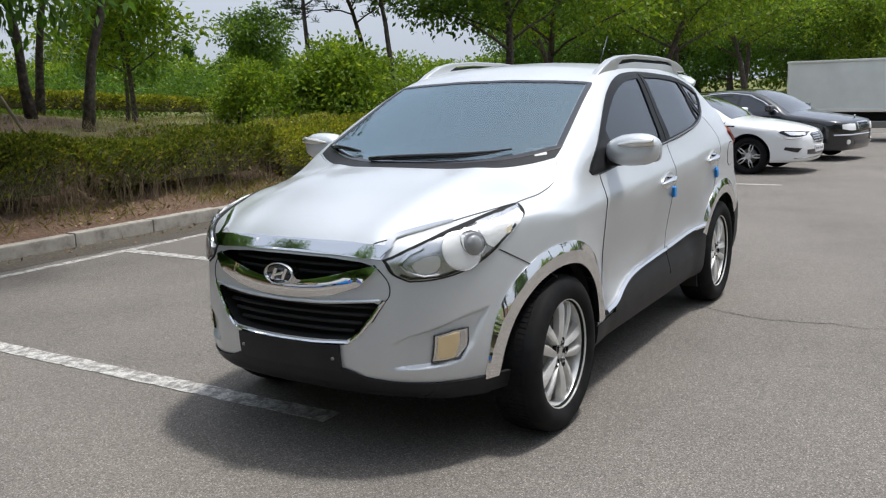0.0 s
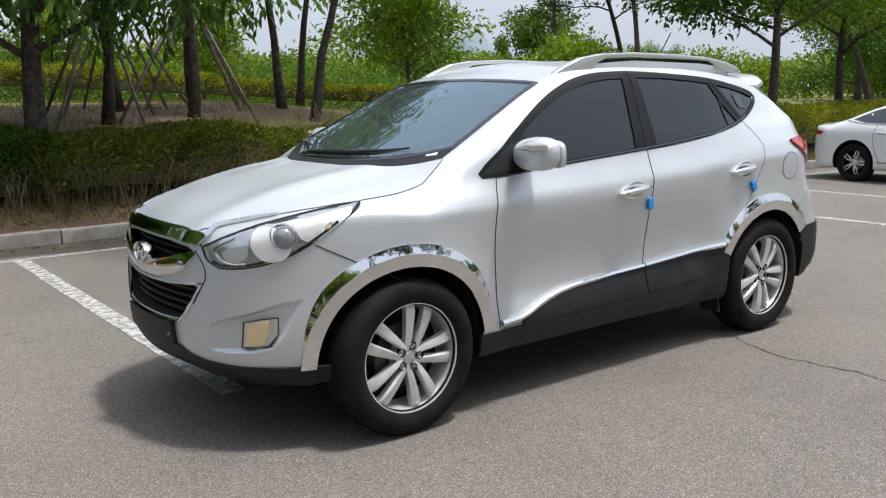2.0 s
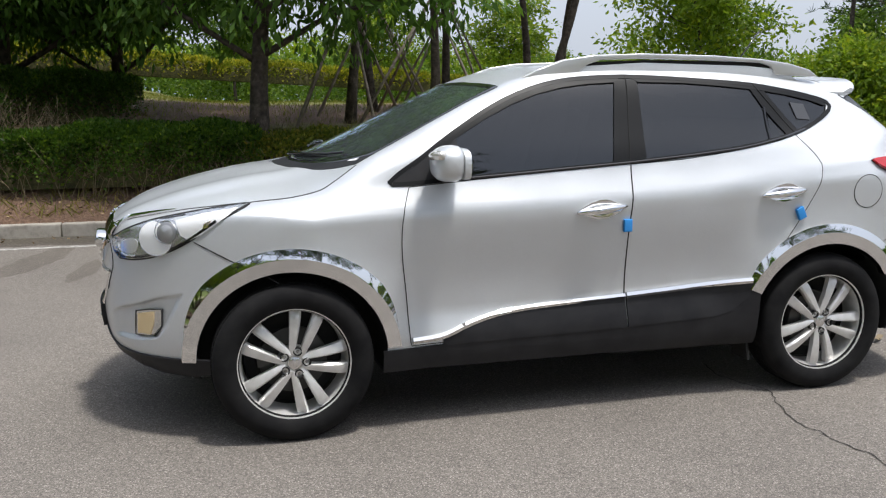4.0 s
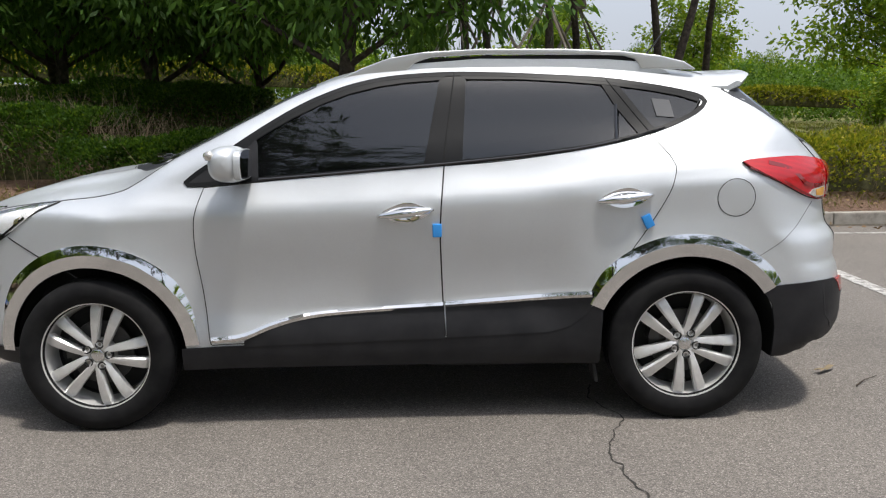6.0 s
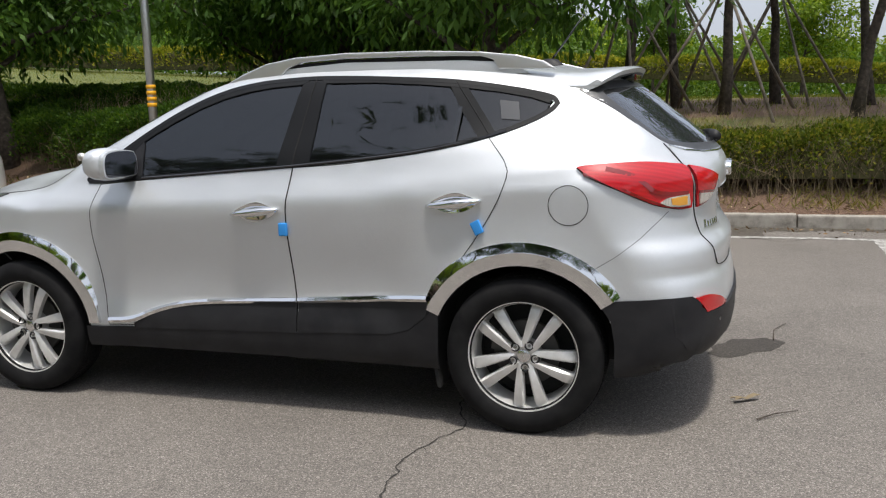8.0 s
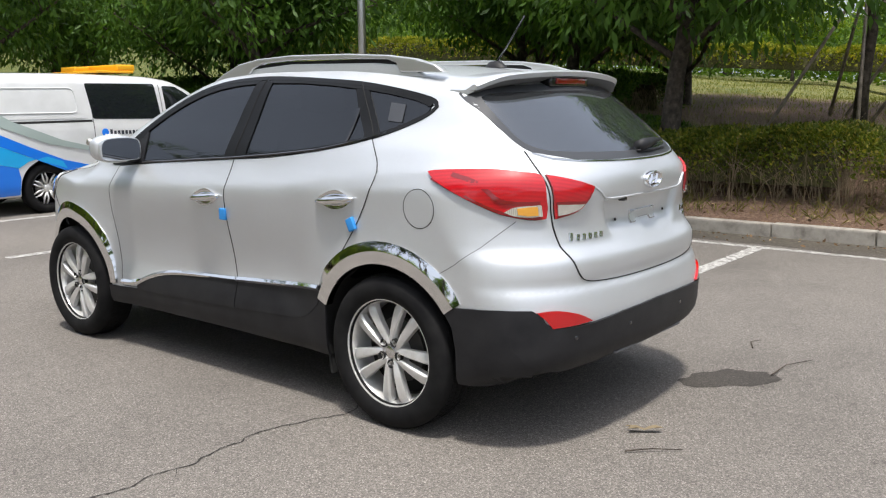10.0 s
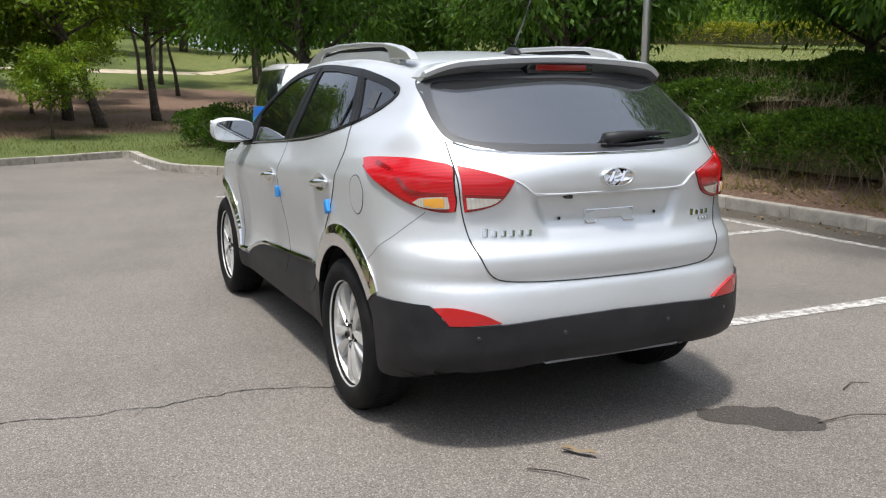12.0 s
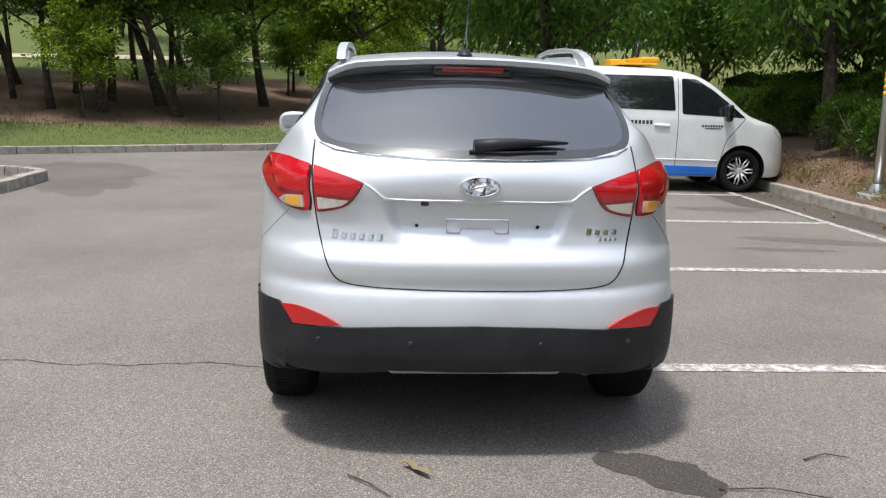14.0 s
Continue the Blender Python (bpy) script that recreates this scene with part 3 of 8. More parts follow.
def blot(name, centre, radii, turn, material, label, seed, lift=0.002):
    rng = random.Random(seed)
    verts, faces = [(*centre, lift)], []
    n = 40
    ph = [rng.uniform(0, 6.28) for _ in range(4)]
    for k in range(n):
        a = 2 * math.pi * k / n
        w = 1 + 0.10 * math.sin(2 * a + ph[0]) + 0.08 * math.sin(3 * a + ph[1]) + 0.06 * math.sin(7 * a + ph[2]) + rng.uniform(-0.09, 0.09)
        u, v = radii[0] * w * math.cos(a), radii[1] * w * math.sin(a)
        verts.append((centre[0] + u * math.cos(turn) - v * math.sin(turn), centre[1] + u * math.sin(turn) + v * math.cos(turn), lift))
    faces = [(0, k + 1, (k + 1) % n + 1) for k in range(n)]
    ob = new(name, mesh_of(name, verts, faces, material, False))
    return tagged(ob, label, "stain", "", "structure")


blot("stain", (-2.25, -0.73), (0.245, 0.145), 0.86, STAIN, "dark damp patch on the tarmac behind the car", 4)


# dirt gathered at the foot of the kerb
def gutter(x0, x1, seed):
    rng = random.Random(seed)
    n = int((x1 - x0) / 0.07)
    verts, faces = [], []
    w = 0.12
    for k in range(n + 1):
        x = x0 + (x1 - x0) * k / n
        w = min(max(w + rng.uniform(-0.045, 0.045), 0.05), 0.40)
        z = float(lot_z(x)) + 0.0025
        verts += [(x, KERB_Y + 0.002, z + 0.012), (x, KERB_Y + w * 0.45, z + 0.003), (x, KERB_Y + w, z)]
    for k in range(n):
        a = 3 * k
        faces += [(a, a + 1, a + 4, a + 3), (a + 1, a + 2, a + 5, a + 4)]
    tagged(new("gutter_dirt", mesh_of("gutter_dirt", verts, faces, DIRT)), "dark dirt and grit gathered at the foot of the kerb", "dirt", kind="structure")


DIRT = mat("gutter_dirt", (0.08, 0.07, 0.055), 0.95)
wire(DIRT, ramp(DIRT, noise_of(DIRT, 30, 6, 0.7), [(0.3, (0.035, 0.03, 0.024)), (0.55, (0.085, 0.072, 0.055)), (0.75, (0.17, 0.15, 0.12))]), base(DIRT))
gutter(-14.0, 10.2, 8)


# the damp margin of the tarmac along the kerb, and damp places in the bays
def damp_margin(x0, x1, seed):
    rng = random.Random(seed)
    n = int((x1 - x0) / 0.06)
    verts, faces, w, pull = [], [], 0.7, 0.0
    for k in range(n + 1):
        x = x0 + (x1 - x0) * k / n
        pull = pull * 0.8 + rng.uniform(-0.03, 0.03)
        w = min(max(w + pull, 0.45), 1.15)
        z = float(lot_z(x)) + 0.0018
        verts += [(x, KERB_Y + 0.003, z), (x, KERB_Y + w, z)]
    for k in range(n):
        faces.append((2 * k, 2 * k + 2, 2 * k + 3, 2 * k + 1))
    tagged(new("damp_margin", mesh_of("damp_margin", verts, faces, DAMP, False)), "dark damp margin of the tarmac along the kerb", "stain", kind="structure")


damp_margin(-2.5, 9.9, 12)
for k, (x, y, rx, ry, turn) in enumerate([(3.2, -4.1, 0.75, 0.20, 1.35), (2.7, -3.5, 0.5, 0.10, 1.5), (5.6, -4.0, 0.6, 0.22, 1.4)]):
    blot("stain", (x, y), (rx, ry), turn, DAMP_FAINT, "faint damp patch on the tarmac of a bay", 60 + k, 0.0016 + float(lot_z(x)))

# ---- trees, shrubs and hedges ----
def leaf_quads(centres, dirs, size, rng, ratio=0.5, droop=0.0):
    """One folded leaf (two triangles each side of its rib) at every place."""
    n = len(centres)
    d = dirs / (np.linalg.norm(dirs, axis=1, keepdims=True) + 1e-9)
    d[:, 2] -= droop
    d /= np.linalg.norm(d, axis=1, keepdims=True) + 1e-9
    r = rng.normal(size=(n, 3))
    s = np.cross(d, r)
    s /= np.linalg.norm(s, axis=1, keepdims=True) + 1e-9
    ln = size * rng.uniform(0.7, 1.3, (n, 1))
    w = ln * ratio * 0.5
    up = np.cross(s, d)
    a = centres
    b = centres + d * ln * 0.45 + s * w + up * w * 0.25
    c = centres + d * ln
    e = centres + d * ln * 0.45 - s * w + up * w * 0.25
    verts = np.stack([a, b, c, e], 1).reshape(-1, 3)
    i = np.arange(n) * 4
    faces = np.stack([i, i + 1, i + 2, i + 3], 1)
    return verts, faces


def fast_mesh(name, verts, faces, material):
    me = bpy.data.meshes.new(name)
    faces = np.asarray(faces, np.int32)
    me.vertices.add(len(verts))
    me.vertices.foreach_set("co", np.asarray(verts, np.float32).ravel())
    k = faces.shape[1]
    me.loops.add(faces.size)
    me.loops.foreach_set("vertex_index", faces.ravel())
    me.polygons.add(len(faces))
    me.polygons.foreach_set("loop_start", np.arange(len(faces)) * k)
    me.materials.append(material)
    me.update()
    me.validate()
    return me


def limbs(rng, tall, trunk_r, fork, spread, n_limbs, lean=0.05, wiggle=0.05):
    """A trunk and its limbs; returns the woody mesh and the places where twigs end."""
    pieces, tips = [], []
    pts, p = [], np.array([0.0, 0.0, -0.15])
    d = np.array([rng.normal(0, lean), rng.normal(0, lean), 1.0])
    k = 9
    for i in range(k):
        pts.append(p.copy())
        p = p + d / np.linalg.norm(d) * (tall * 0.72 + 0.15) / (k - 1)
        d[:2] += rng.normal(0, wiggle, 2)
    radii = [trunk_r * (1.35 if i == 0 else 1.08 if i == 1 else 1.0) * (1 - 0.72 * i / (k - 1)) for i in range(k)]
    pieces.append(tube(pts, radii, 9))
    for j in range(n_limbs):
        f = fork + (0.97 - fork) * (j + rng.uniform(0, 0.8)) / n_limbs
        f = min(f, 0.99)
        x = f * (k - 1)
        i = int(x)
        start = pts[i] + (pts[min(i + 1, k - 1)] - pts[i]) * (x - i)
        az = j * 2.4 + rng.uniform(-0.5, 0.5)
        rise = rng.uniform(0.25, 0.75) + 0.5 * (f - fork)
        ln = spread * rng.uniform(0.75, 1.1) * (1.15 - 0.55 * (f - fork) / (1 - fork))
        q, dd = start.copy(), np.array([math.cos(az), math.sin(az), rise])
        lp = []
        m = 6
        for _ in range(m):
            lp.append(q.copy())
            q = q + dd / np.linalg.norm(dd) * ln / (m - 1)
            dd += rng.normal(0, 0.16, 3)
            dd[2] -= 0.04
        r0 = trunk_r * 0.42 * (1 - 0.5 * f)
        pieces.append(tube(lp, [r0 * (1 - 0.8 * i / (m - 1)) for i in range(m)], 6))
        for i in range(2, m):
            tips.append((lp[i], (lp[i] - lp[i - 1])))
            for _ in range(2):
                t2 = rng.normal(0, 1, 3)
                t2[2] = abs(t2[2]) * 0.4
                t2 = t2 / np.linalg.norm(t2) * ln * rng.uniform(0.2, 0.38)
                e = lp[i] + t2
                mid = lp[i] + t2 * 0.5 + np.array([0, 0, 0.06 * ln])
                pieces.append(tube([lp[i], mid, e], [r0 * 0.32, r0 * 0.2, r0 * 0.08], 4, False))
                tips.append((e, t2))
                tips.append((mid, t2))
    tips.append((pts[-1], np.array([0, 0, 1.0])))
    return join(*pieces), tips


def broadleaf(name, seed, tall, trunk_r, spread, leaves, leaf_size, material, fork=0.4, n_limbs=11, clump=0.5, droop=0.15, flat=0.6, ratio=0.45, lean=0.05):
    rng = np.random.default_rng(seed)
    wood, tips = limbs(rng, tall, trunk_r, fork, spread, n_limbs, lean)
    c = np.array([t[0] for t in tips])
    w = rng.uniform(0.5, 1.5, len(c))
    pick = rng.choice(len(c), leaves, p=w / w.sum())
    off = rng.normal(size=(leaves, 3))
    off /= np.linalg.norm(off, axis=1, keepdims=True)
    off *= (rng.uniform(0, 1, (leaves, 1)) ** 0.45) * clump
    off[:, 2] *= flat
    centres = c[pick] + off
    dirs = off / clump + rng.normal(0, 0.5, (leaves, 3))
    v, f = leaf_quads(centres, dirs, leaf_size, rng, ratio, droop)
    return mesh_of(name + "_trunk", *wood, BARK), fast_mesh(name + "_crown", v, f, material)


def pine(name, seed, tall, trunk_r, leaves, bare=0.55, spread=1.9):
    """A red pine: a bare leaning trunk under flat plates of needles."""
    rng = np.random.default_rng(seed)
    wood, tips = limbs(rng, tall, trunk_r, bare, spread, 12, 0.10, 0.09)
    c = np.array([t[0] for t in tips])
    tuft = rng.integers(0, len(c), leaves // 14)
    base_c = c[tuft] + rng.normal(0, 1, (len(tuft), 3)) * np.array([0.28, 0.28, 0.12])
    centres = np.repeat(base_c, 14, 0)
    dirs = rng.normal(0, 1, (len(centres), 3))
    dirs[:, 2] = np.abs(dirs[:, 2]) * 0.8
    v, f = leaf_quads(centres, dirs, 0.19, rng, 0.12, 0.0)
    return mesh_of(name + "_trunk", *wood, BARK), fast_mesh(name + "_crown", v, f, LEAF_PINE)


def plant(kind, meshes, at, turn, scale, label, category="tree", group="", sink=0.0):
    z = float(height(at[0], at[1])) - sink
    ob = thing(kind, label, category, group, at=pose(at[0], at[1], z, 0, 0, turn) @ Matrix.Diagonal((scale, scale, scale, 1)))
    part("trunk", meshes[0], None, ob)
    part("crown", meshes[1], None, ob)
    return ob


def hedge(name, x0, x1, y0, y1, top, label, leaf, count, seed, bare=0.3, size=0.062, twigs=500, wave=0.08, top_end=None):
    """A clipped shrub row: a thick coat of leaves over twigs, thin and bare near its foot."""
    rng = np.random.default_rng(seed)
    ends = height([x0, x1], [max(y0, y1)] * 2)
    mean_z = float(np.mean(ends))
    ends = ends if top_end is not None else np.array([mean_z, mean_z])
    tops = (top, top if top_end is None else top_end)

    def foot(x):
        return np.interp(x, [x0, x1], ends)

    def rise(x):
        return np.interp(x, [x0, x1], tops) - foot(x)

    ym, yw = (y0 + y1) / 2, abs(y1 - y0) / 2

    def crest(x):
        return wave * (np.sin(x * 1.7 + seed) * 0.6 + np.sin(x * 4.3 + seed * 2) * 0.35 + np.sin(x * 9.1) * 0.2)

    n = count
    x = rng.uniform(x0, x1, n)
    ang = rng.uniform(0, math.pi, n)
    e = 0.35
    cy = np.sign(np.cos(ang)) * np.abs(np.cos(ang)) ** e
    cz = np.abs(np.sin(ang)) ** e
    depth = 1 - np.abs(rng.normal(0, 0.09, n))
    lump = 1 + 0.07 * np.sin(x * 3.1 + ang * 2) + 0.05 * np.sin(x * 7.7 + ang * 5)
    z0 = foot(x)
    tall = rise(x) + crest(x)
    y = ym + cy * yw * depth * lump
    z = z0 + cz * tall * depth * (0.96 + 0.04 * lump)
    rel = (z - z0) / (tall + 1e-6)
    keep = rng.uniform(0, 1, n) < np.clip((rel - bare * 0.35) / (bare + 1e-6), 0.12, 1)
    # thinner stretches where the twigs show
    thin = 0.5 + 0.5 * np.sin(x * 0.9 + seed) * np.sin(x * 2.3 + 1.7)
    keep &= rng.uniform(0, 1, n) < 0.45 + 0.75 * thin + 0.4 * (rel > 0.75)
    c = np.stack([x, y, z], 1)[keep]
    nrm = np.stack([rng.normal(0, 0.5, n), cy, cz + 0.15], 1)[keep] + rng.normal(0, 0.55, (keep.sum(), 3))
    v, f = leaf_quads(c, nrm, size, rng, 0.6, 0.1)
    ob = thing(name, label, "hedge", kind="stuff")
    part("foliage", fast_mesh("foliage", v, f, leaf), None, ob)
    pieces = []
    for _ in range(twigs):
        tx = rng.uniform(x0, x1)
        ty = ym + rng.uniform(-0.85, 0.95) * yw * np.sign(y1 - y0 if abs(y1) < abs(y0) else 1)
        h = float(rise(tx)) * rng.uniform(0.45, 0.92)
        lean = rng.normal(0, 0.17, 2)
        b = np.array([tx, ty, float(height(tx, ty)) - 0.03])
        m = b + np.array([lean[0] * 0.4, lean[1] * 0.4, h * 0.5])
        t = b + np.array([lean[0] * 1.4, lean[1] * 1.4, h])
        r = rng.uniform(0.002, 0.0045)
        pieces.append(tube([b, m, t], [r, r * 0.8, r * 0.4], 4, False))
        k = m + np.array([rng.normal(0, 0.15), rng.normal(0, 0.15), h * 0.35])
        pieces.append(tube([m, k], [r * 0.6, r * 0.3], 3, False))
    part("twigs", mesh_of("twigs", *join(*pieces), TWIG), None, ob)
    # dark sheet inside the leaves, in place of the hedge's shaded depth
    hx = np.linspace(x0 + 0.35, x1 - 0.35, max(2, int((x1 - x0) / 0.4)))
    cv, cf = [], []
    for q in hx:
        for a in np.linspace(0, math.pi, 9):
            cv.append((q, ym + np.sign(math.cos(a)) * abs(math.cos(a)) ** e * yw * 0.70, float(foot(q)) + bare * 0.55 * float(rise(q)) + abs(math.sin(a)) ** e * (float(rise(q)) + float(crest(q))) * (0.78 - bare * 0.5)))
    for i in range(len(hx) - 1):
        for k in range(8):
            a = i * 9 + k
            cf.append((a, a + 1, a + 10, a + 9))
    part("heart", mesh_of("heart", cv, cf, HEDGE_SHADE), None, ob)
    return ob


# dark olive tones that stand in for shade among the twigs
HEDGE_SHADE = mat("hedge_shade", (0.035, 0.035, 0.018), 0.95)
wire(HEDGE_SHADE, ramp(HEDGE_SHADE, noise_of(HEDGE_SHADE, 18, 5), [(0.3, (0.03, 0.032, 0.013)), (0.7, (0.13, 0.12, 0.05))]), base(HEDGE_SHADE))

# the row along the kerb, in stretches that differ
hedge("hedge", -22.0, -4.6, -6.02, -8.1, 1.04, "clipped green hedge with sunlit yellow-green top", LEAF_HEDGE, 80000, 1, 0.35, 0.055)
hedge("hedge", -4.6, -1.6, -6.02, -7.9, 1.04, "straggly hedge of bronze and green leaves with bare twigs", LEAF_HEDGE_MIX, 19000, 2, 0.5, 0.05, twigs=900)
hedge("hedge", -1.6, 1.2, -6.02, -7.7, 1.08, "thin straggly hedge with brown twigs showing", LEAF_HEDGE_MIX, 19000, 3, 0.5, 0.05, twigs=900)
hedge("hedge", 1.0, 4.4, -6.02, -7.9, 1.15, "dark green clipped hedge with bare foot", LEAF_HEDGE_DARK, 34000, 4, 0.35, 0.05)
hedge("hedge", 4.2, 8.3, -6.5, -9.0, 1.52, "broad dense dark green hedge behind the kerb", LEAF_HEDGE_DARK, 40000, 5, 0.2, 0.052, wave=0.10)
hedge("hedge", 8.1, 15.0, -7.3, -9.2, 1.62, "broad dense dark green hedge behind the kerb", LEAF_HEDGE_DARK, 52000, 25, 0.2, 0.055, wave=0.10)
hedge("hedge", 2.6, 9.8, -9.0, -11.0, 1.90, "broad dark green clipped hedge on the bank", LEAF_HEDGE_DARK, 60000, 6, 0.15, 0.055, wave=0.10)
hedge("hedge", 9.9, 20.0, -9.3, -11.4, 2.00, "broad dark green clipped hedge on the bank", LEAF_HEDGE_DARK, 40000, 7, 0.15, wave=0.10)
hedge("hedge", -42.0, -26.0, -24.6, -26.2, 0.95, "long clipped hedge far across the turf", LEAF_HEDGE, 14000, 21, 0.15, 0.11, 40, top_end=1.0)
hedge("hedge", -26.0, 40.0, -24.6, -26.2, 1.0, "long clipped hedge climbing along the far side of the turf", LEAF_HEDGE, 76000, 22, 0.15, 0.11, 120, top_end=5.2)
hedge("hedge", 10.9, 16.4, -1.0, -3.6, 1.0, "rounded dark green shrubs on the kerbed island", LEAF_HEDGE_DARK, 22000, 10, 0.2, wave=0.2)

Z1 = [broadleaf("zelkova", 11 + k, 7.5, 0.125, 2.9, 15000, 0.14, m, 0.36, 13, 0.75, 0.3, lean=0.08) for k, m in enumerate((LEAF_MID, LEAF_DARK, LEAF_FRESH))]
D1 = [broadleaf("drooping_tree", 71 + k, 7.2, 0.135, sp, n, 0.17, LEAF_DARK, f, 22, 0.85, 0.8, 0.8, 0.32, 0.10) for k, (f, sp, n) in enumerate(((0.20, 3.3, 46000), (0.27, 2.8, 34000)))]
F1 = [broadleaf("young_tree", 31 + k, 4.4, 0.06, 1.5, 7000, 0.135, m, 0.30, 11, 0.5, 0.2) for k, m in enumerate((LEAF_FRESH, LEAF_MID))]
P1 = [pine("pine", 41 + k, 7.0 + k, 0.088, 11500) for k in range(3)]
B1 = [broadleaf("far_tree", 51 + k, 8.5, 0.2, 3.2, 15000, 0.19, m, 0.15, 13, 1.1, 0.1, 0.9, 0.55) for k, m in enumerate((LEAF_MID, LEAF_FRESH, LEAF_DARK))]
C1 = [broadleaf("column_tree", 61, 10.0, 0.14, 0.9, 5000, 0.26, LEAF_DARK, 0.12, 16, 0.6, 0.0, 1.2, 0.5)]
S1 = [broadleaf("round_shrub", 81, 1.5, 0.04, 0.85, 22000, 0.08, LEAF_FRESH, 0.05, 16, 0.42, 0.25, 0.9, 0.5)]


def thicket(name, line, low, high, depth, count, size, leaf, label, seed):
    """A far mass of foliage along a line, uneven in height, with gaps at its crest."""
    rng = np.random.default_rng(seed)
    p = dense(line, 1.0, False)
    k = rng.integers(0, len(p) - 1, count)
    u = rng.uniform(0, 1, (count, 1))
    at = p[k] * (1 - u) + p[k + 1] * u
    s = (k + u[:, 0]) * 1.0
    crest = 0.55 + 0.20 * np.sin(s * 0.55 + seed) + 0.14 * np.sin(s * 1.31 + 2 * seed) + 0.10 * np.sin(s * 2.7)
    d = p[k + 1] - p[k]
    side = np.stack([-d[:, 1], d[:, 0]], 1)
    off = rng.uniform(-1, 1, count)
    clump = rng.normal(0, 0.8, (count, 2))
    xy = at + side * (off * depth)[:, None] + clump
    top = low + (high - low) * np.clip(crest, 0.1, 1) * (1 - 0.45 * off**2)
    z = height(xy[:, 0], xy[:, 1]) + top * rng.uniform(0, 1, count) ** 0.7
    c = np.stack([xy[:, 0], xy[:, 1], z], 1)
    v, f = leaf_quads(c, rng.normal(0, 1, (count, 3)) + np.array([0, 0, 0.4]), size, rng, 0.6, 0.1)
    return tagged(new(name, fast_mesh(name, v, f, leaf)), label, "woodland", kind="stuff")


thicket("far_wood", [(-75, -30), (-50, -46), (-20, -50), (0, -47), (20, -46), (45, -42)], 2.0, 4.6, 4.0, 90000, 0.30, LEAF_FRESH, "fresh green wood in the distance", 3)
thicket("far_wood", [(-75, 20), (-66, -5), (-62, -30)], 4.0, 9.0, 4.0, 50000, 0.34, LEAF_MID, "green wood in the distance beyond the parked cars", 6)
thicket("far_wood", [(45, -44), (62, -28), (70, 0), (64, 25), (45, 48)], 4.0, 9.0, 4.0, 80000, 0.34, LEAF_DARK, "green wood in the distance behind the trees", 9)
thicket("undergrowth", [(-30, -31), (-10, -32), (8, -32), (30, -31)], 0.8, 2.8, 2.0, 70000, 0.15, LEAF_MID, "fresh green undergrowth behind the far hedge", 12)

thicket("far_wood", [(30, -60), (66, -42), (82, 0), (72, 32), (45, 62)], 5.0, 9.0, 5.0, 45000, 0.5, LEAF_DARK, "dark green wood closing the view", 15)

# trees by the kerb and on the bank
ROADSIDE = "trees by the car park"
plant("tree", D1[1], (1.04, -6.94), 20, 1.0, "dark-leaved drooping tree with a thick dark trunk", group=ROADSIDE)
plant("tree", D1[1], (8.88, -6.96), 140, 1.0, "dark-leaved drooping tree with a crooked trunk", group=ROADSIDE)
plant("tree", D1[1], (11.6, -2.9), 250, 1.0, "dark-leaved drooping tree on the kerbed island", group=ROADSIDE)
plant("tree", Z1[1], (14.5, -12.5), 75, 1.1, "dark-leaved broadleaf tree on the bank", group=ROADSIDE)
plant("tree", D1[0], (4.6, -10.6), 190, 1.02, "dark-leaved drooping tree on the bank", group=ROADSIDE, sink=0.4)
plant("tree", D1[0], (3.1, -12.2), 30, 0.95, "dark-leaved drooping tree on the bank", group=ROADSIDE, sink=0.5)
plant("tree", D1[0], (14.2, -10.4), 100, 1.0, "dark-leaved drooping tree on the bank", group=ROADSIDE, sink=0.3)
plant("tree", D1[0], (19.5, -8.6), 210, 1.05, "dark-leaved drooping tree on the bank", group=ROADSIDE, sink=0.3)
plant("tree", D1[0], (8.0, -15.0), 300, 1.1, "dark-leaved drooping tree on the bank", group=ROADSIDE, sink=0.8)
plant("tree", D1[1], (6.7, -11.9), 60, 1.05, "dark-leaved drooping tree on the bank", group=ROADSIDE, sink=0.6)
for k, (x, y, s) in enumerate([(-9.2, -8.7, 1.25), (-10.6, -9.3, 1.1), (-7.9, -9.6, 0.9)]):
    plant("shrub", S1[0], (x, y), 70 * k, s, "large rounded shrub of yellow-green and bronze leaves", "shrub", "shrubs behind the hedge")
plant("shrub", S1[0], (15.5, -12.5), 30, 1.1, "rounded green shrub on the bank", "shrub", "shrubs behind the hedge")
for k, (x, y) in enumerate([(-3.8, -9.1), (-4.26, -11.1), (-2.05, -9.9), (-1.3, -11.2), (-0.6, -9.6), (-2.9, -12.0), (-5.4, -12.6)]):
    plant("pine_tree", P1[k % 3], (x, y), 50 * k, 0.95, "slender pine with a bare dark trunk, on reddish soil", group="pines on the mound")
for k, (x, y, s) in enumerate([(-11.8, -8.9, 0.9), (-10.6, -10.4, 0.8), (-13.4, -10.5, 0.95)]):
    plant("pine_tree", P1[(k + 1) % 3], (x, y), 80 * k, s, "spreading pine with dark needle plates", group="pines behind the hedge")
for k, (x, y, s) in enumerate([(-14.5, -7.6, 1.0), (-19.5, -8.6, 1.0), (-24.5, -7.4, 1.1), (-31.0, -8.2, 1.1), (-38.0, -7.2, 1.2), (-28.0, -12.0, 1.2), (-45.0, -9.0, 1.3)]):
    plant("tree", Z1[2 if k % 3 else 0], (x, y), 67 * k, s, "fresh green broadleaf tree behind the parked cars", group=ROADSIDE)
for k, (x, y, s) in enumerate([(-12.0, -18.0, 1.35), (-15.0, -22.0, 1.25), (-9.5, -27.5, 1.2), (-19.5, -20.5, 1.1), (-4.5, -28.5, 1.1), (0.5, -29.0, 1.1), (6.5, -29.0, 1.0)]):
    plant("tree", F1[k % 2], (x, y), 51 * k, s, "young fresh green tree on the turf", group="young trees")
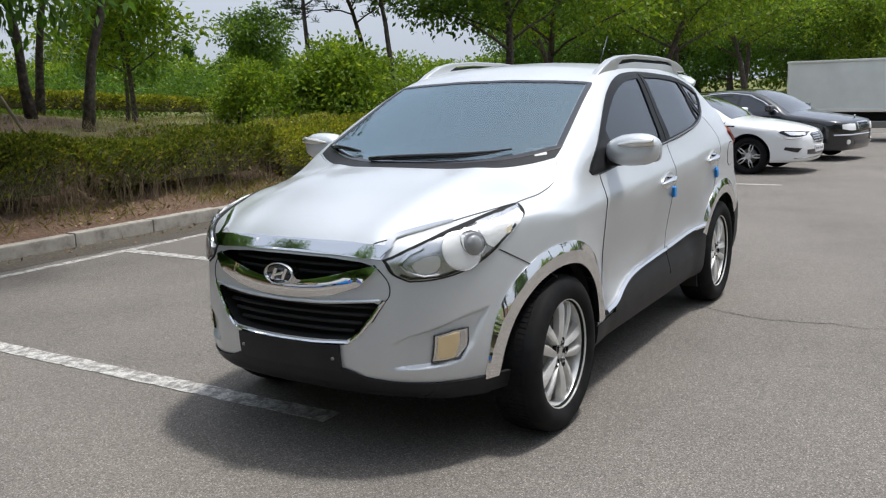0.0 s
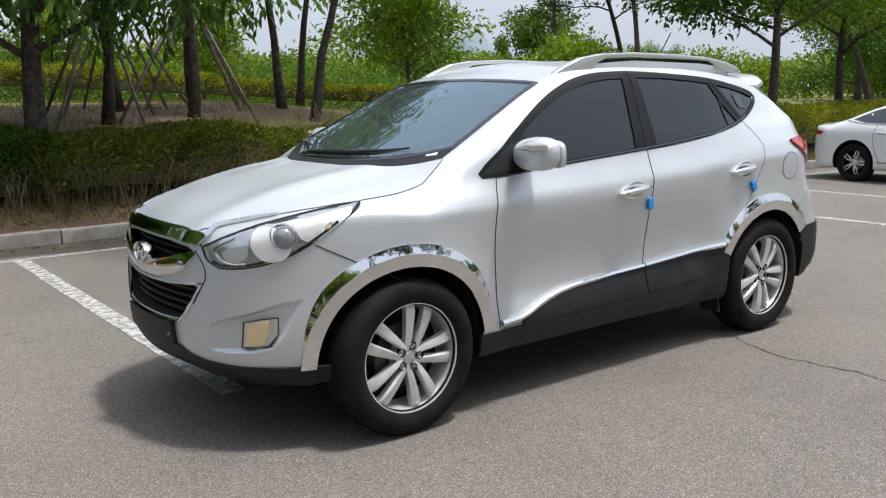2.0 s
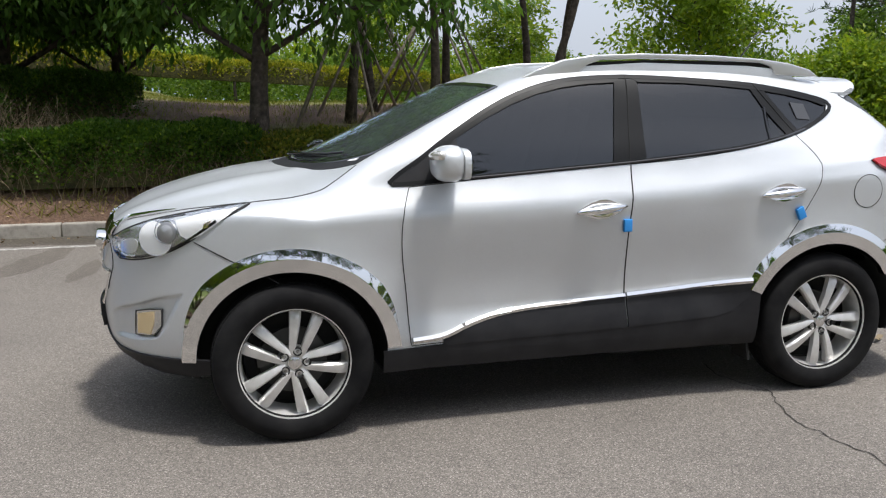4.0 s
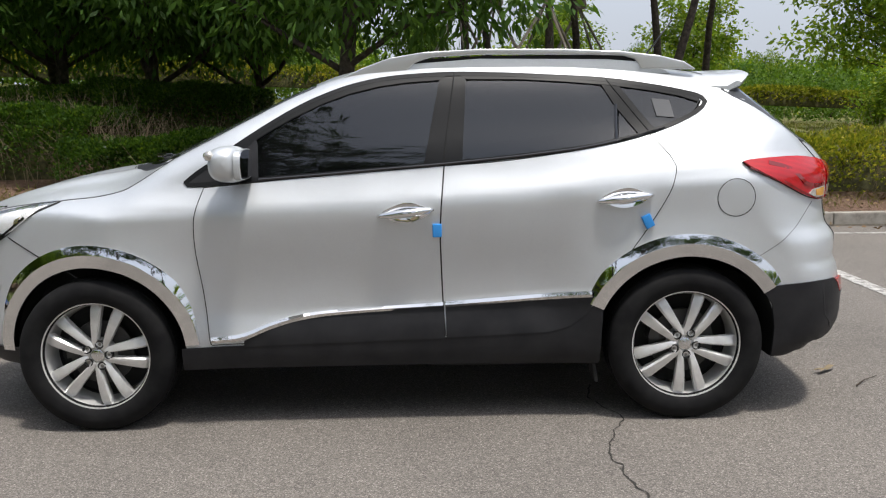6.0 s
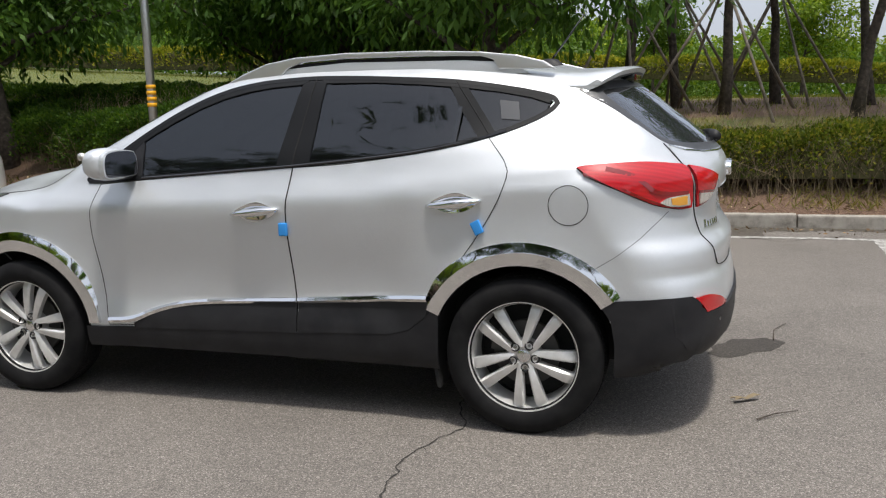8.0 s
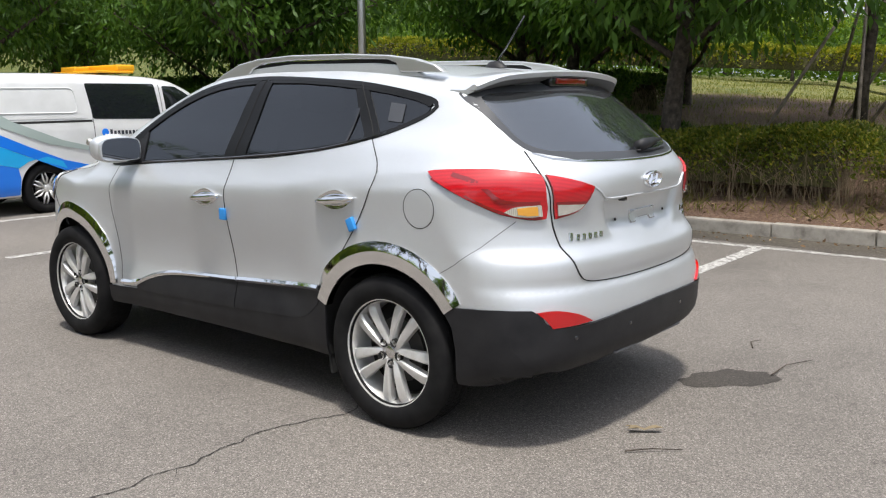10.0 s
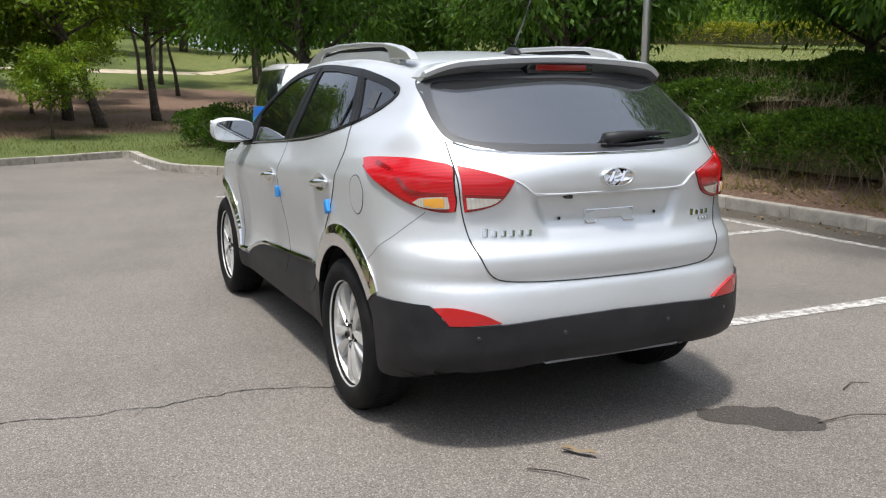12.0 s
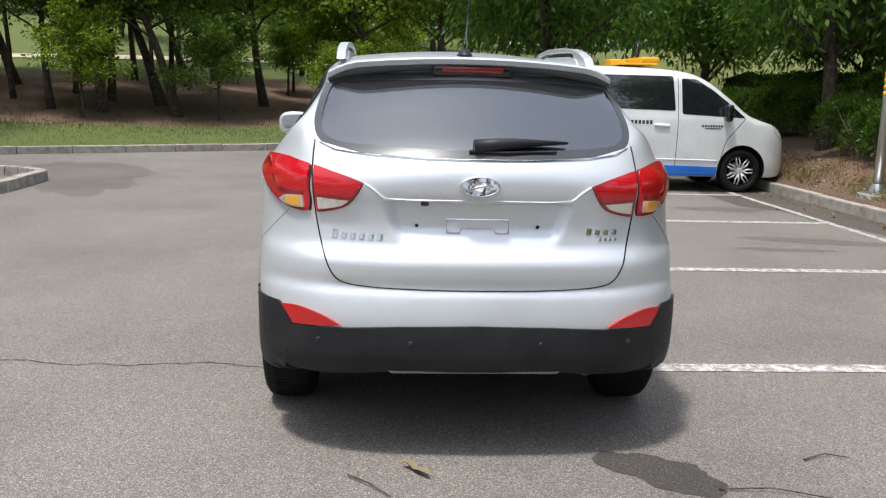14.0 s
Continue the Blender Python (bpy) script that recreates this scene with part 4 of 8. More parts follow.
rngp = random.Random(5)
for k in range(34):
    x = -62 + 3.3 * k + rngp.uniform(-1.2, 1.2)
    y = -38 - rngp.uniform(0, 14)
    plant("tree", B1[k % 3], (x, y), rngp.uniform(0, 360), (rngp.uniform(0.38, 0.58) if x < 12 else rngp.uniform(0.6, 0.9)), "broadleaf tree in the belt behind the far hedge", group="far tree belt")
for k in range(16):
    x, y = -52 - rngp.uniform(0, 16), -30 + 4.4 * k + rngp.uniform(-1, 1)
    plant("tree", B1[(k + 1) % 3], (x, y), rngp.uniform(0, 360), rngp.uniform(0.8, 1.15), "broadleaf tree beyond the car park", group="far tree belt")
for x, y, s in ((-40.5, -46.5, 0.65), (-45.0, -46.5, 0.57)):
    plant("tree", C1[0], (x, y), 0, s, "tall narrow dark tree standing over the far belt", group="far tree belt")
# the wood beyond the far kerb
EAST = [(18.8, 9.2), (22.5, 9.8), (21.3, 8.4), (25.0, 8.1), (23.8, 7.2), (20.4, 10.8), (27.5, 9.4), (34.3, -2.3), (37.5, -3.5), (32.5, -3.5), (30.5, -6.5), (28.6, -9.0), (33.5, 4.0), (30.0, 12.0), (26.0, 14.0), (31.0, 1.0), (36.0, 8.0), (41.0, 2.0), (38.0, -8.0), (24.5, -8.0), (40.0, 5.5), (43.5, -4.0), (45.5, 1.0), (39.5, 10.5), (47.0, 8.0), (44.0, -9.5), (42.0, 14.0)]
for k, (x, y) in enumerate(EAST):
    meshes = P1[k % 3] if k % 2 else Z1[k % 2]
    plant("tree", meshes, (x, y), 77 * k, 0.85 + 0.05 * (k % 4), "dark-trunked tree in the wood beyond the car park", group="wood beyond the car park")
rng_e = random.Random(31)
for k in range(22):
    q = CORNER + OUT * rng_e.uniform(5.0, 19.0) + far_dir * rng_e.uniform(-6, 22)
    plant("tree", Z1[(2, 0, 2)[k % 3]], (q.x, q.y), rng_e.uniform(0, 360), rng_e.uniform(0.95, 1.2), "leafy tree in the wood beyond the car park", group="wood beyond the car park")
for k, (x, y, s) in enumerate([(18.4, 1.6, 0.62), (18.9, 4.8, 0.85), (24.5, 2.0, 0.9), (26.3, 3.8, 0.8), (28.0, 0.2, 0.9), (27.2, 3.7, 0.85), (17.6, 8.0, 0.75)]):
    plant("young_tree", F1[k % 2], (x, y), 100 * k, s, "small young tree with fresh green leaves on the turf", group="saplings")
for k in range(22):
    a = -0.55 + 1.75 * k / 21
    r = 52 + rngp.uniform(0, 10)
    plant("tree", B1[(k + 2) % 3], (r * math.cos(a), r * math.sin(a)), rngp.uniform(0, 360), rngp.uniform(0.8, 1.2), "broadleaf tree at the back of the wood", group="far tree belt")
# planted strip on the open side of the car park, seen in the car's windows and paint
verge = box_bm((45, 8, 0.3), (-12.5, 14.2, -0.02), 0.02)
tagged(part("verge", verge, GROUND), "planted strip on the open side of the car park", "verge", kind="structure")
for k, (x, y, s) in enumerate([(0.6, 11.4, 1.50), (-1.6, 12.4, 1.28), (2.9, 12.0, 1.6), (1.8, 12.6, 1.6), (6.2, 11.2, 1.6), (9.2, 11.8, 1.5), (13.0, 12.4, 1.5), (-5.5, 11.8, 1.12), (-9.0, 12.6, 1.1), (-14.0, 13.0, 1.3), (17.5, 13.5, 1.4)]):
    plant("pine_tree", P1[k % 3], (x, y), 66 * k, s, "tall pine on the planted strip", group="pines on the planted strip", sink=-0.12 if x < 10 else 0.05)
for k in range(13):
    plant("tree", B1[k % 3], (-42 + 7.5 * k + rngp.uniform(-2, 2), 28 + rngp.uniform(0, 9)), rngp.uniform(0, 360), rngp.uniform(0.7, 1.05), "tree on the open side of the car park", group="trees across the car park")

# sandy footpath through the wood
SAND = mat("sandy_path", (0.42, 0.36, 0.27), 0.95)
wire(SAND, ramp(SAND, noise_of(SAND, 3.0, 5), [(0.3, (0.34, 0.28, 0.2)), (0.7, (0.5, 0.43, 0.33))]), base(SAND))
pv, pf = [], []
for k in range(60):
    q = CORNER + far_dir * (k - 22) + OUT * (21.5 + 1.2 * math.sin(k * 0.12))
    for w in (-0.7, 0.0, 0.7):
        c = q + OUT * w
        pv.append((c.x, c.y, float(height(c.x, c.y)) + 0.05))
for k in range(59):
    pf += [(3 * k, 3 * k + 1, 3 * k + 4, 3 * k + 3), (3 * k + 1, 3 * k + 2, 3 * k + 5, 3 * k + 4)]
tagged(new("footpath", mesh_of("footpath", pv, pf, SAND)), "pale sandy footpath crossing the turf", "path", kind="structure")

# distant hills, with the haze of the air put into their colour
HILL = mat("haze_tinted_hill", (0.13, 0.19, 0.2), 1.0)
wire(HILL, ramp(HILL, noise_of(HILL, 0.05, 5), [(0.3, (0.16, 0.21, 0.24)), (0.7, (0.2, 0.26, 0.28))]), base(HILL))
xs = np.linspace(-900, 500, 220)
crest = 8 + 30 * np.exp(-((xs + 497) / 24) ** 2) + 16 * np.exp(-((xs + 480) / 85) ** 2) + 4 * np.sin(xs * 0.021) + 2 * np.sin(xs * 0.07)
hv, hf = [], []
for i, (x, c) in enumerate(zip(xs, crest)):
    hv += [(x, -560, -5), (x * 1.02, -620, c), (x * 1.08, -720, -5)]
for i in range(len(xs) - 1):
    a = 3 * i
    hf += [(a, a + 3, a + 4, a + 1), (a + 1, a + 4, a + 5, a + 2)]
tagged(new("backdrop", mesh_of("backdrop", hv, hf, HILL)), "hazy blue-green hill on the horizon", "hill", kind="structure")

# ---- the silver car: its skin as one smooth field, x ahead, y to its left ----
S_WIDTH = spline([0.22, 0.28, 0.36, 0.45, 0.60, 0.75, 0.88, 0.97, 0.987, 1.003, 1.10, 1.20, 1.30, 1.42, 1.52, 1.60, 1.70],
                 [0.80, 0.832, 0.843, 0.849, 0.858, 0.868, 0.876, 0.8785, 0.876, 0.869, 0.828, 0.797, 0.757, 0.703, 0.652, 0.60, 0.52])
TOP_LINE = spline([2.30, 2.12, 2.05, 1.924, 1.73, 1.454, 1.32, 1.22, 1.11, 1.0, 0.83, 0.62, 0.42, 0.22, 0.05, -0.30, -0.70, -1.10, -1.40, -1.56, -1.70, -1.90, -2.095, -2.3],
                  [0.80, 0.90, 0.945, 1.005, 1.068, 1.128, 1.146, 1.166, 1.204, 1.25, 1.328, 1.428, 1.520, 1.592, 1.622, 1.640, 1.635, 1.612, 1.582, 1.553, 1.500, 1.350, 1.195, 1.03])
NOSE = spline([0.20, 0.28, 0.34, 0.42, 0.52, 0.62, 0.75, 0.85, 0.92, 1.0, 1.2], [1.92, 2.04, 2.10, 2.135, 2.145, 2.140, 2.132, 2.122, 2.105, 2.09, 2.06])
TAIL = spline([0.20, 0.30, 0.36, 0.44, 0.56, 0.66, 0.70, 0.74, 0.785, 0.797, 0.86, 0.93, 1.0, 1.06, 1.12, 1.20, 1.30, 1.5], [1.90, 2.06, 2.14, 2.17, 2.172, 2.160, 2.144, 2.152, 2.155, 2.152, 2.114, 2.107, 2.114, 2.126, 2.128, 2.115, 2.10, 2.08])
TAIL_ROUND = spline([0.3, 0.56, 0.66, 0.82, 1.0, 1.09, 1.2, 1.3, 1.42, 1.6], [0.52, 0.54, 0.57, 0.69, 0.81, 0.90, 1.20, 1.36, 1.40, 1.40])
BELLY = spline([-2.3, -2.0, -1.7, -1.2, 1.2, 1.7, 2.0, 2.3], [0.40, 0.33, 0.27, 0.26, 0.26, 0.26, 0.30, 0.34])


def smin(a, b, k):
    h = np.clip(0.5 + 0.5 * (b - a) / k, 0, 1)
    return b * (1 - h) + a * h - k * h * (1 - h)


# the folded lines of the flank: along the front wing, across the doors, and up over the rear wheel to the lamp
CREASES = [([0.25, 0.82, 1.55], [0.995, 1.003, 1.025], (0.25, 0.60), (1.48, 1.30), 0.0060, 0.09, 0.05),
           ([-1.0, -0.22, 0.18, 0.62], [1.004, 0.964, 0.937, 0.908], (-1.0, -0.75), (0.62, 0.40), 0.0055, 0.11, 0.05),
           ([-1.60, -1.28, -0.955, -0.66], [1.155, 1.125, 1.095, 1.060], (-1.62, -1.52), (-0.62, -0.80), 0.0075, 0.10, 0.045)]
FOG_HOLLOW = np.array([(2.13, 0.50), (2.032, 0.572), (1.87, 0.632), (1.757, 0.655), (1.790, 0.590), (1.827, 0.515), (1.876, 0.452), (1.93, 0.438), (2.06, 0.430), (2.13, 0.445)])


def inside_by(x, z, outline):
    """How far a place lies inside a closed outline (negative: outside)."""
    near = np.full(np.shape(x), 9.0)
    within = np.zeros(np.shape(x), bool)
    for (ax, az), (bx, bz) in zip(outline, np.roll(outline, -1, 0)):
        t = np.clip(((x - ax) * (bx - ax) + (z - az) * (bz - az)) / ((bx - ax) ** 2 + (bz - az) ** 2), 0, 1)
        near = np.minimum(near, np.hypot(x - ax - t * (bx - ax), z - az - t * (bz - az)))
        within ^= ((az > z) != (bz > z)) & (x < (bx - ax) * (z - az) / (bz - az + 1e-12) + ax)
    return np.where(within, near, -near)


def skin(x, y, z):
    """Positive inside the body, about in metres."""
    y = np.abs(y)
    lift = 0.045 * (0.45 - np.clip(x, -1.5, 1.4)) * step(0.7, 1.0, z) * step(1.35, 1.15, z)
    w = S_WIDTH(z - lift)
    w = w - 0.085 * step(-0.8, -1.75, x) * step(1.08, 1.5, z)
    w = w - 0.030 * step(0.6, 1.3, x) * step(0.95, 1.12, z)
    # swelling over the wheels
    for wx in (1.315, -1.315):
        r = np.sqrt((x - wx) ** 2 + (z - 0.345) ** 2)
        w = w + 0.018 * step(0.62, 0.40, r)
    for cx, cz, tail_end, nose_end, ridge, above, below in CREASES:
        d = z - np.interp(x, cx, cz)
        w = w + ridge * step(*tail_end, x) * step(*nose_end, x) * np.exp(-np.where(d > 0, d / above, -d / below))
    # the hollow low in the doors
    w = w - 0.034 * step(1.0, 0.62, np.abs(x)) * step(0.97, 0.60, z) * step(0.40, 0.54, z)
    side = (w - y) * 0.95
    crown = 0.13 + 0.06 * step(0.9, 1.2, x) + 0.20 * step(-1.52, -1.76, x)
    zt = TOP_LINE(x) - crown * y * y
    # the two soft ridges of the bonnet
    zt = zt + 0.013 * step(1.1, 1.3, x) * np.exp(-((y - 0.42 - 0.06 * (1.2 - x)) / 0.075) ** 2)
    slope = np.where((x < 1.25) & (x > 0.15), 0.90, np.where(x < -1.56, 0.79, 0.95))
    top = (zt - z) * slope
    nose = NOSE(z) - (0.277 * y**2 + 1.342 * y**6) - x
    k = TAIL_ROUND(z)
    # the plate's recess, with crisp slanting sides
    half = 0.352 - 0.36 * np.clip(1.03 - z, 0, 0.2)
    fade = step(half + 0.022, half - 0.022, y) * step(0.835, 0.865, z)
    tail_x = TAIL(z) - 0.026 * fade * step(1.034, 1.022, z) * step(0.845, 0.93, z)
    tail = x + tail_x - k * (0.235 * y**2 + 0.868 * y**6)
    f = smin(side, top, 0.075)
    f = smin(f, nose * 0.85, 0.055)
    f = smin(f, tail * 0.9, 0.06)
    f = smin(f, (z - BELLY(x)), 0.04)
    # the sunken field round the fog lamp
    near = (x > 1.7) & (z < 0.70) & (y > 0.40)
    if not np.any(near):
        return f
    x, y, z = (np.broadcast_to(q, np.shape(f))[near] for q in (x, y, z))
    f = np.array(f)
    f[near] -= 0.024 * step(-0.002, 0.016, inside_by(x, z, FOG_HOLLOW)) * step(0.40, 0.52, y) * step(2.10, 2.0, x)
    return f


def skin_mesh(step_len=0.018, skin=skin, box=((-2.28, 2.30), (-0.99, 0.99), (0.16, 1.74))):
    """The surface where the field is nought, as a net of quads, pulled tight onto it."""
    ax = [np.arange(lo, hi + 1e-4, step_len) for lo, hi in box]
    g = np.meshgrid(*ax, indexing="ij")
    f = skin(*g)
    s = f > 0
    n = [len(a) - 1 for a in ax]
    corners = [(i, j, k) for i in (0, 1) for j in (0, 1) for k in (0, 1)]
    view = lambda a, c: a[c[0]:c[0] + n[0], c[1]:c[1] + n[1], c[2]:c[2] + n[2]]  # noqa: E731
    count = sum(view(s, c).astype(int) for c in corners)
    cell = (count > 0) & (count < 8)
    total, weight = np.zeros((*cell.shape, 3)), np.zeros(cell.shape)
    for a in corners:
        for axis in range(3):
            if a[axis] == 0:
                b = tuple(1 if q == axis else a[q] for q in range(3))
                fa, fb = view(f, a), view(f, b)
                cross = (fa > 0) != (fb > 0)
                t = np.where(cross, fa / np.where(cross, fa - fb, 1), 0)
                for q in range(3):
                    total[..., q] += np.where(cross, a[q] + (t if q == axis else 0), 0)
                weight += cross
    where = np.argwhere(cell)
    p = total[cell] / weight[cell][:, None]
    verts = np.stack([ax[q][where[:, q]] + p[:, q] * step_len for q in range(3)], 1)
    index = -np.ones(cell.shape, int)
    index[cell] = np.arange(len(where))
    faces = []
    for axis in range(3):
        u, v = [(1, 2), (2, 0), (0, 1)][axis]
        lo = [slice(0, m) for m in f.shape]
        hi = [slice(0, m) for m in f.shape]
        lo[axis], hi[axis] = slice(0, -1), slice(1, None)
        change = s[tuple(lo)] != s[tuple(hi)]
        at = np.argwhere(change)
        at = at[(at[:, u] > 0) & (at[:, v] > 0) & (at[:, u] < n[u]) & (at[:, v] < n[v])]
        inside = s[tuple(lo)][tuple(at.T)]

        def idx(du, dv):
            q = at.copy()
            q[:, u] -= du
            q[:, v] -= dv
            return index[tuple(q.T)]

        quad = np.stack([idx(1, 1), idx(0, 1), idx(0, 0), idx(1, 0)], 1)
        faces.append(np.where(inside[:, None], quad, quad[:, ::-1]))
    faces = np.concatenate(faces)
    for _ in range(6):
        v0 = skin(*verts.T)
        e = 0.002
        grad = np.stack([(skin(*(verts + e * d).T) - skin(*(verts - e * d).T)) / (2 * e) for d in np.eye(3)], 1)
        move = v0[:, None] * grad / ((grad**2).sum(1, keepdims=True) + 1e-9)
        verts = verts - np.clip(move, -0.01, 0.01) * 0.8
    return verts, faces


FIELD = [skin, {"x": (2.3, 0.2), "y": (1.0, 0.05), "z": (1.75, 0.6)}]


def reach(u, v, axis, sign):
    """The skin seen along an axis: the outermost place for given other coordinates."""
    u, v = np.asarray(u, float), np.asarray(v, float)
    far, deep = FIELD[1][axis]

    def f(t):
        if axis == "y":
            return FIELD[0](u, sign * t, v)
        if axis == "x":
            return FIELD[0](sign * t, u, v)
        return FIELD[0](u, v, t)

    lo = np.full(u.shape, far)
    hit = np.full(u.shape, np.nan)
    for t in np.linspace(far, deep, 80):
        fresh = np.isnan(hit) & (f(np.full(u.shape, t)) > 0)
        hit[fresh] = t
    hit = np.where(np.isnan(hit), deep, hit)
    a, b = hit + (far - deep) / 79, hit.copy()
    for _ in range(14):
        m = (a + b) / 2
        inn = f(m) > 0
        b = np.where(inn, m, b)
        a = np.where(inn, a, m)
    return sign * (a + b) / 2 if axis != "z" else (a + b) / 2


def on_skin(uv, axis, sign):
    uv = np.asarray(uv, float)
    w = reach(uv[:, 0], uv[:, 1], axis, sign)
    if axis == "y":
        return np.stack([uv[:, 0], w, uv[:, 1]], 1)
    if axis == "x":
        return np.stack([w, uv[:, 0], uv[:, 1]], 1)
    return np.stack([uv[:, 0], uv[:, 1], w], 1)


def normals_at(p):
    e = 0.004
    g = -np.stack([(FIELD[0](*(p + e * d).T) - FIELD[0](*(p - e * d).T)) for d in np.eye(3)], 1)
    return g / (np.linalg.norm(g, axis=1, keepdims=True) + 1e-9)


def panel(name, outline, axis, sign, material, parent, lift=0.004, thick=0.008, grid=0.03, label="", relief=None):
    """A sheet that follows the skin inside an outline, with real thickness."""
    o = dense(outline, grid)
    bm = bmesh.new()
    face = bm.faces.new([bm.verts.new((*q, 0)) for q in o])
    lo, hi = o.min(0), o.max(0)
    for a in (0, 1):
        for t in np.arange(lo[a] + grid * 0.5, hi[a], grid):
            co, no = [0, 0, 0], [0, 0, 0]
            co[a], no[a] = t, 1
            bmesh.ops.bisect_plane(bm, geom=bm.verts[:] + bm.edges[:] + bm.faces[:], plane_co=co, plane_no=no, dist=1e-5)
    bmesh.ops.triangulate(bm, faces=[f for f in bm.faces if len(f.verts) > 4])
    bm.verts.index_update()
    uv = np.array([v.co[:2] for v in bm.verts])
    p = on_skin(uv, axis, sign)
    nr = normals_at(p)
    up = lift if relief is None else lift + relief(uv)
    outer = p + nr * (up[:, None] if isinstance(up, np.ndarray) else up)
    inner = outer - nr * thick
    n = len(uv)
    faces = [[v.index for v in f.verts] for f in bm.faces]
    rim = [[v.index for v in e.verts] for e in bm.edges if len(e.link_faces) == 1]
    rim_dir = {}
    for f in faces:
        for a, b in zip(f, f[1:] + f[:1]):
            rim_dir[(a, b)] = True
    bm.free()
    first = faces[0]
    fn = np.cross(outer[first[1]] - outer[first[0]], outer[first[2]] - outer[first[0]])
    flip = fn @ nr[first[0]] < 0
    allf = []
    for f in faces:
        allf.append(f[::-1] if flip else f)
        allf.append([i + n for i in (f if flip else f[::-1])])
    for a, b in rim:
        if (a, b) not in rim_dir:
            a, b = b, a
        q = [b, a, a + n, b + n]
        allf.append(q[::-1] if flip else q)
    me = mesh_of(name, np.concatenate([outer, inner]), allf, material)
    try_sharp(me)
    return part(name, me, None, parent, label)


def try_sharp(me, angle=40):
    me.set_sharp_from_angle(angle=radians(angle))


def strip(name, line, width, axis, sign, material, parent, lift=0.003, thick=0.006, label="", closed=False, taper=False, swell=0.35):
    """A narrow band along a line on the skin."""
    p = dense(line, 0.02, closed)
    n = len(p)
    d = np.roll(p, -1, 0) - np.roll(p, 1, 0)
    if not closed:
        d[0], d[-1] = p[1] - p[0], p[-1] - p[-2]
    d /= np.linalg.norm(d, axis=1, keepdims=True) + 1e-9
    s = np.stack([-d[:, 1], d[:, 0]], 1)
    w = np.full(n, width / 2)
    if taper:
        w = w * np.clip(np.minimum(np.arange(n), np.arange(n)[::-1]) / 4 + 0.1, 0, 1)
    rows = [on_skin(p + s * w[:, None] * k, axis, sign) for k in (1, 0, -1)]
    nr = [normals_at(r) for r in rows]
    bulge = [0.0, swell * min(width, thick * 2), 0.0]
    outer = [r + q * (lift + b) for r, q, b in zip(rows, nr, bulge)]
    low = [outer[0] - nr[0] * thick, outer[2] - nr[2] * thick]
    verts = np.concatenate([low[0], *outer, low[1]])
    faces = []
    m = n if closed else n - 1
    for r in range(4):
        for i in range(m):
            j = (i + 1) % n
            faces.append((r * n + i, r * n + j, (r + 1) * n + j, (r + 1) * n + i))
    me = mesh_of(name, verts, faces, material)
    fn = np.cross(verts[faces[m][1]] - verts[faces[m][0]], verts[faces[m][2]] - verts[faces[m][0]])
    if fn @ nr[1][0] < 0:
        me.flip_normals()
    try_sharp(me, 50)
    return part(name, me, None, parent, label)


def prism(outline, axis, lo, hi, material):
    """A closed cutter: an outline drawn out along an axis."""
    o = [tuple(q) for q in outline]
    n = len(o)
    put = {"y": lambda q, t: (q[0], t, q[1]), "x": lambda q, t: (t, q[0], q[1]), "z": lambda q, t: (q[0], q[1], t)}[axis]
    verts = [put(q, lo) for q in o] + [put(q, hi) for q in o]
    faces = [tuple(range(n)), tuple(range(n, 2 * n))[::-1]] + [(i, n + i, n + (i + 1) % n, (i + 1) % n) for i in range(n)]
    bm = bmesh.new()
    vs = [bm.verts.new(v) for v in verts]
    for f in faces:
        bm.faces.new([vs[i] for i in f])
    bmesh.ops.recalc_face_normals(bm, faces=bm.faces[:])
    me = bpy.data.meshes.new("cutter")
    bm.to_mesh(me)
    bm.free()
    me.materials.append(material)
    return me


def carve(me, cutters):
    """Takes the cutters out of a mesh."""
    ob = new("carving", me)
    tools = []
    for c in cutters:
        t = new("cutter", c)
        tools.append(t)
        mod = ob.modifiers.new("cut", "BOOLEAN")
        mod.operation, mod.solver, mod.object = "DIFFERENCE", "EXACT", t
        mod.material_mode = "TRANSFER"
    deps = bpy.context.evaluated_depsgraph_get()
    done = bpy.data.meshes.new_from_object(ob.evaluated_get(deps))
    for o in (ob, *tools):
        bpy.data.objects.remove(o)
    return done


# outlines on the flank (x, z)
DLO = curved([(0.893, 1.107), (0.842, 1.149), (0.732, 1.218), (0.659, 1.270), (0.537, 1.347), (0.413, 1.418), (0.287, 1.476), (0.16, 1.519), (0.032, 1.546), (-0.096, 1.559), (-0.289, 1.566), (-0.482, 1.561), (-0.714, 1.548), (-0.975, 1.529), (-1.188, 1.498), (-1.35, 1.466), (-1.425, 1.442), (-1.446, 1.413),
       (-1.421, 1.383), (-1.351, 1.343), (-1.23, 1.296), (-1.089, 1.257), (-0.955, 1.231), (-0.825, 1.211), (-0.57, 1.184), (-0.244, 1.157), (0.176, 1.129), (0.419, 1.114), (0.613, 1.102), (0.806, 1.087), (0.874, 1.086)])
PANE_F = curved([(0.583, 1.282), (0.513, 1.324), (0.414, 1.378), (0.288, 1.437), (0.162, 1.481), (0.035, 1.510), (-0.093, 1.526), (-0.239, 1.533), (-0.203, 1.368), (-0.163, 1.170), (0.052, 1.153), (0.297, 1.136), (0.560, 1.120), (0.575, 1.215)])
PANE_R = [(-0.357, 1.536), (-0.60, 1.531), (-0.812, 1.516), (-0.953, 1.502), (-1.020, 1.412), (-1.001, 1.251), (-0.826, 1.222), (-0.571, 1.197), (-0.330, 1.181)]
PANE_V = [(-1.036, 1.392), (-1.122, 1.281), (-1.020, 1.257)]
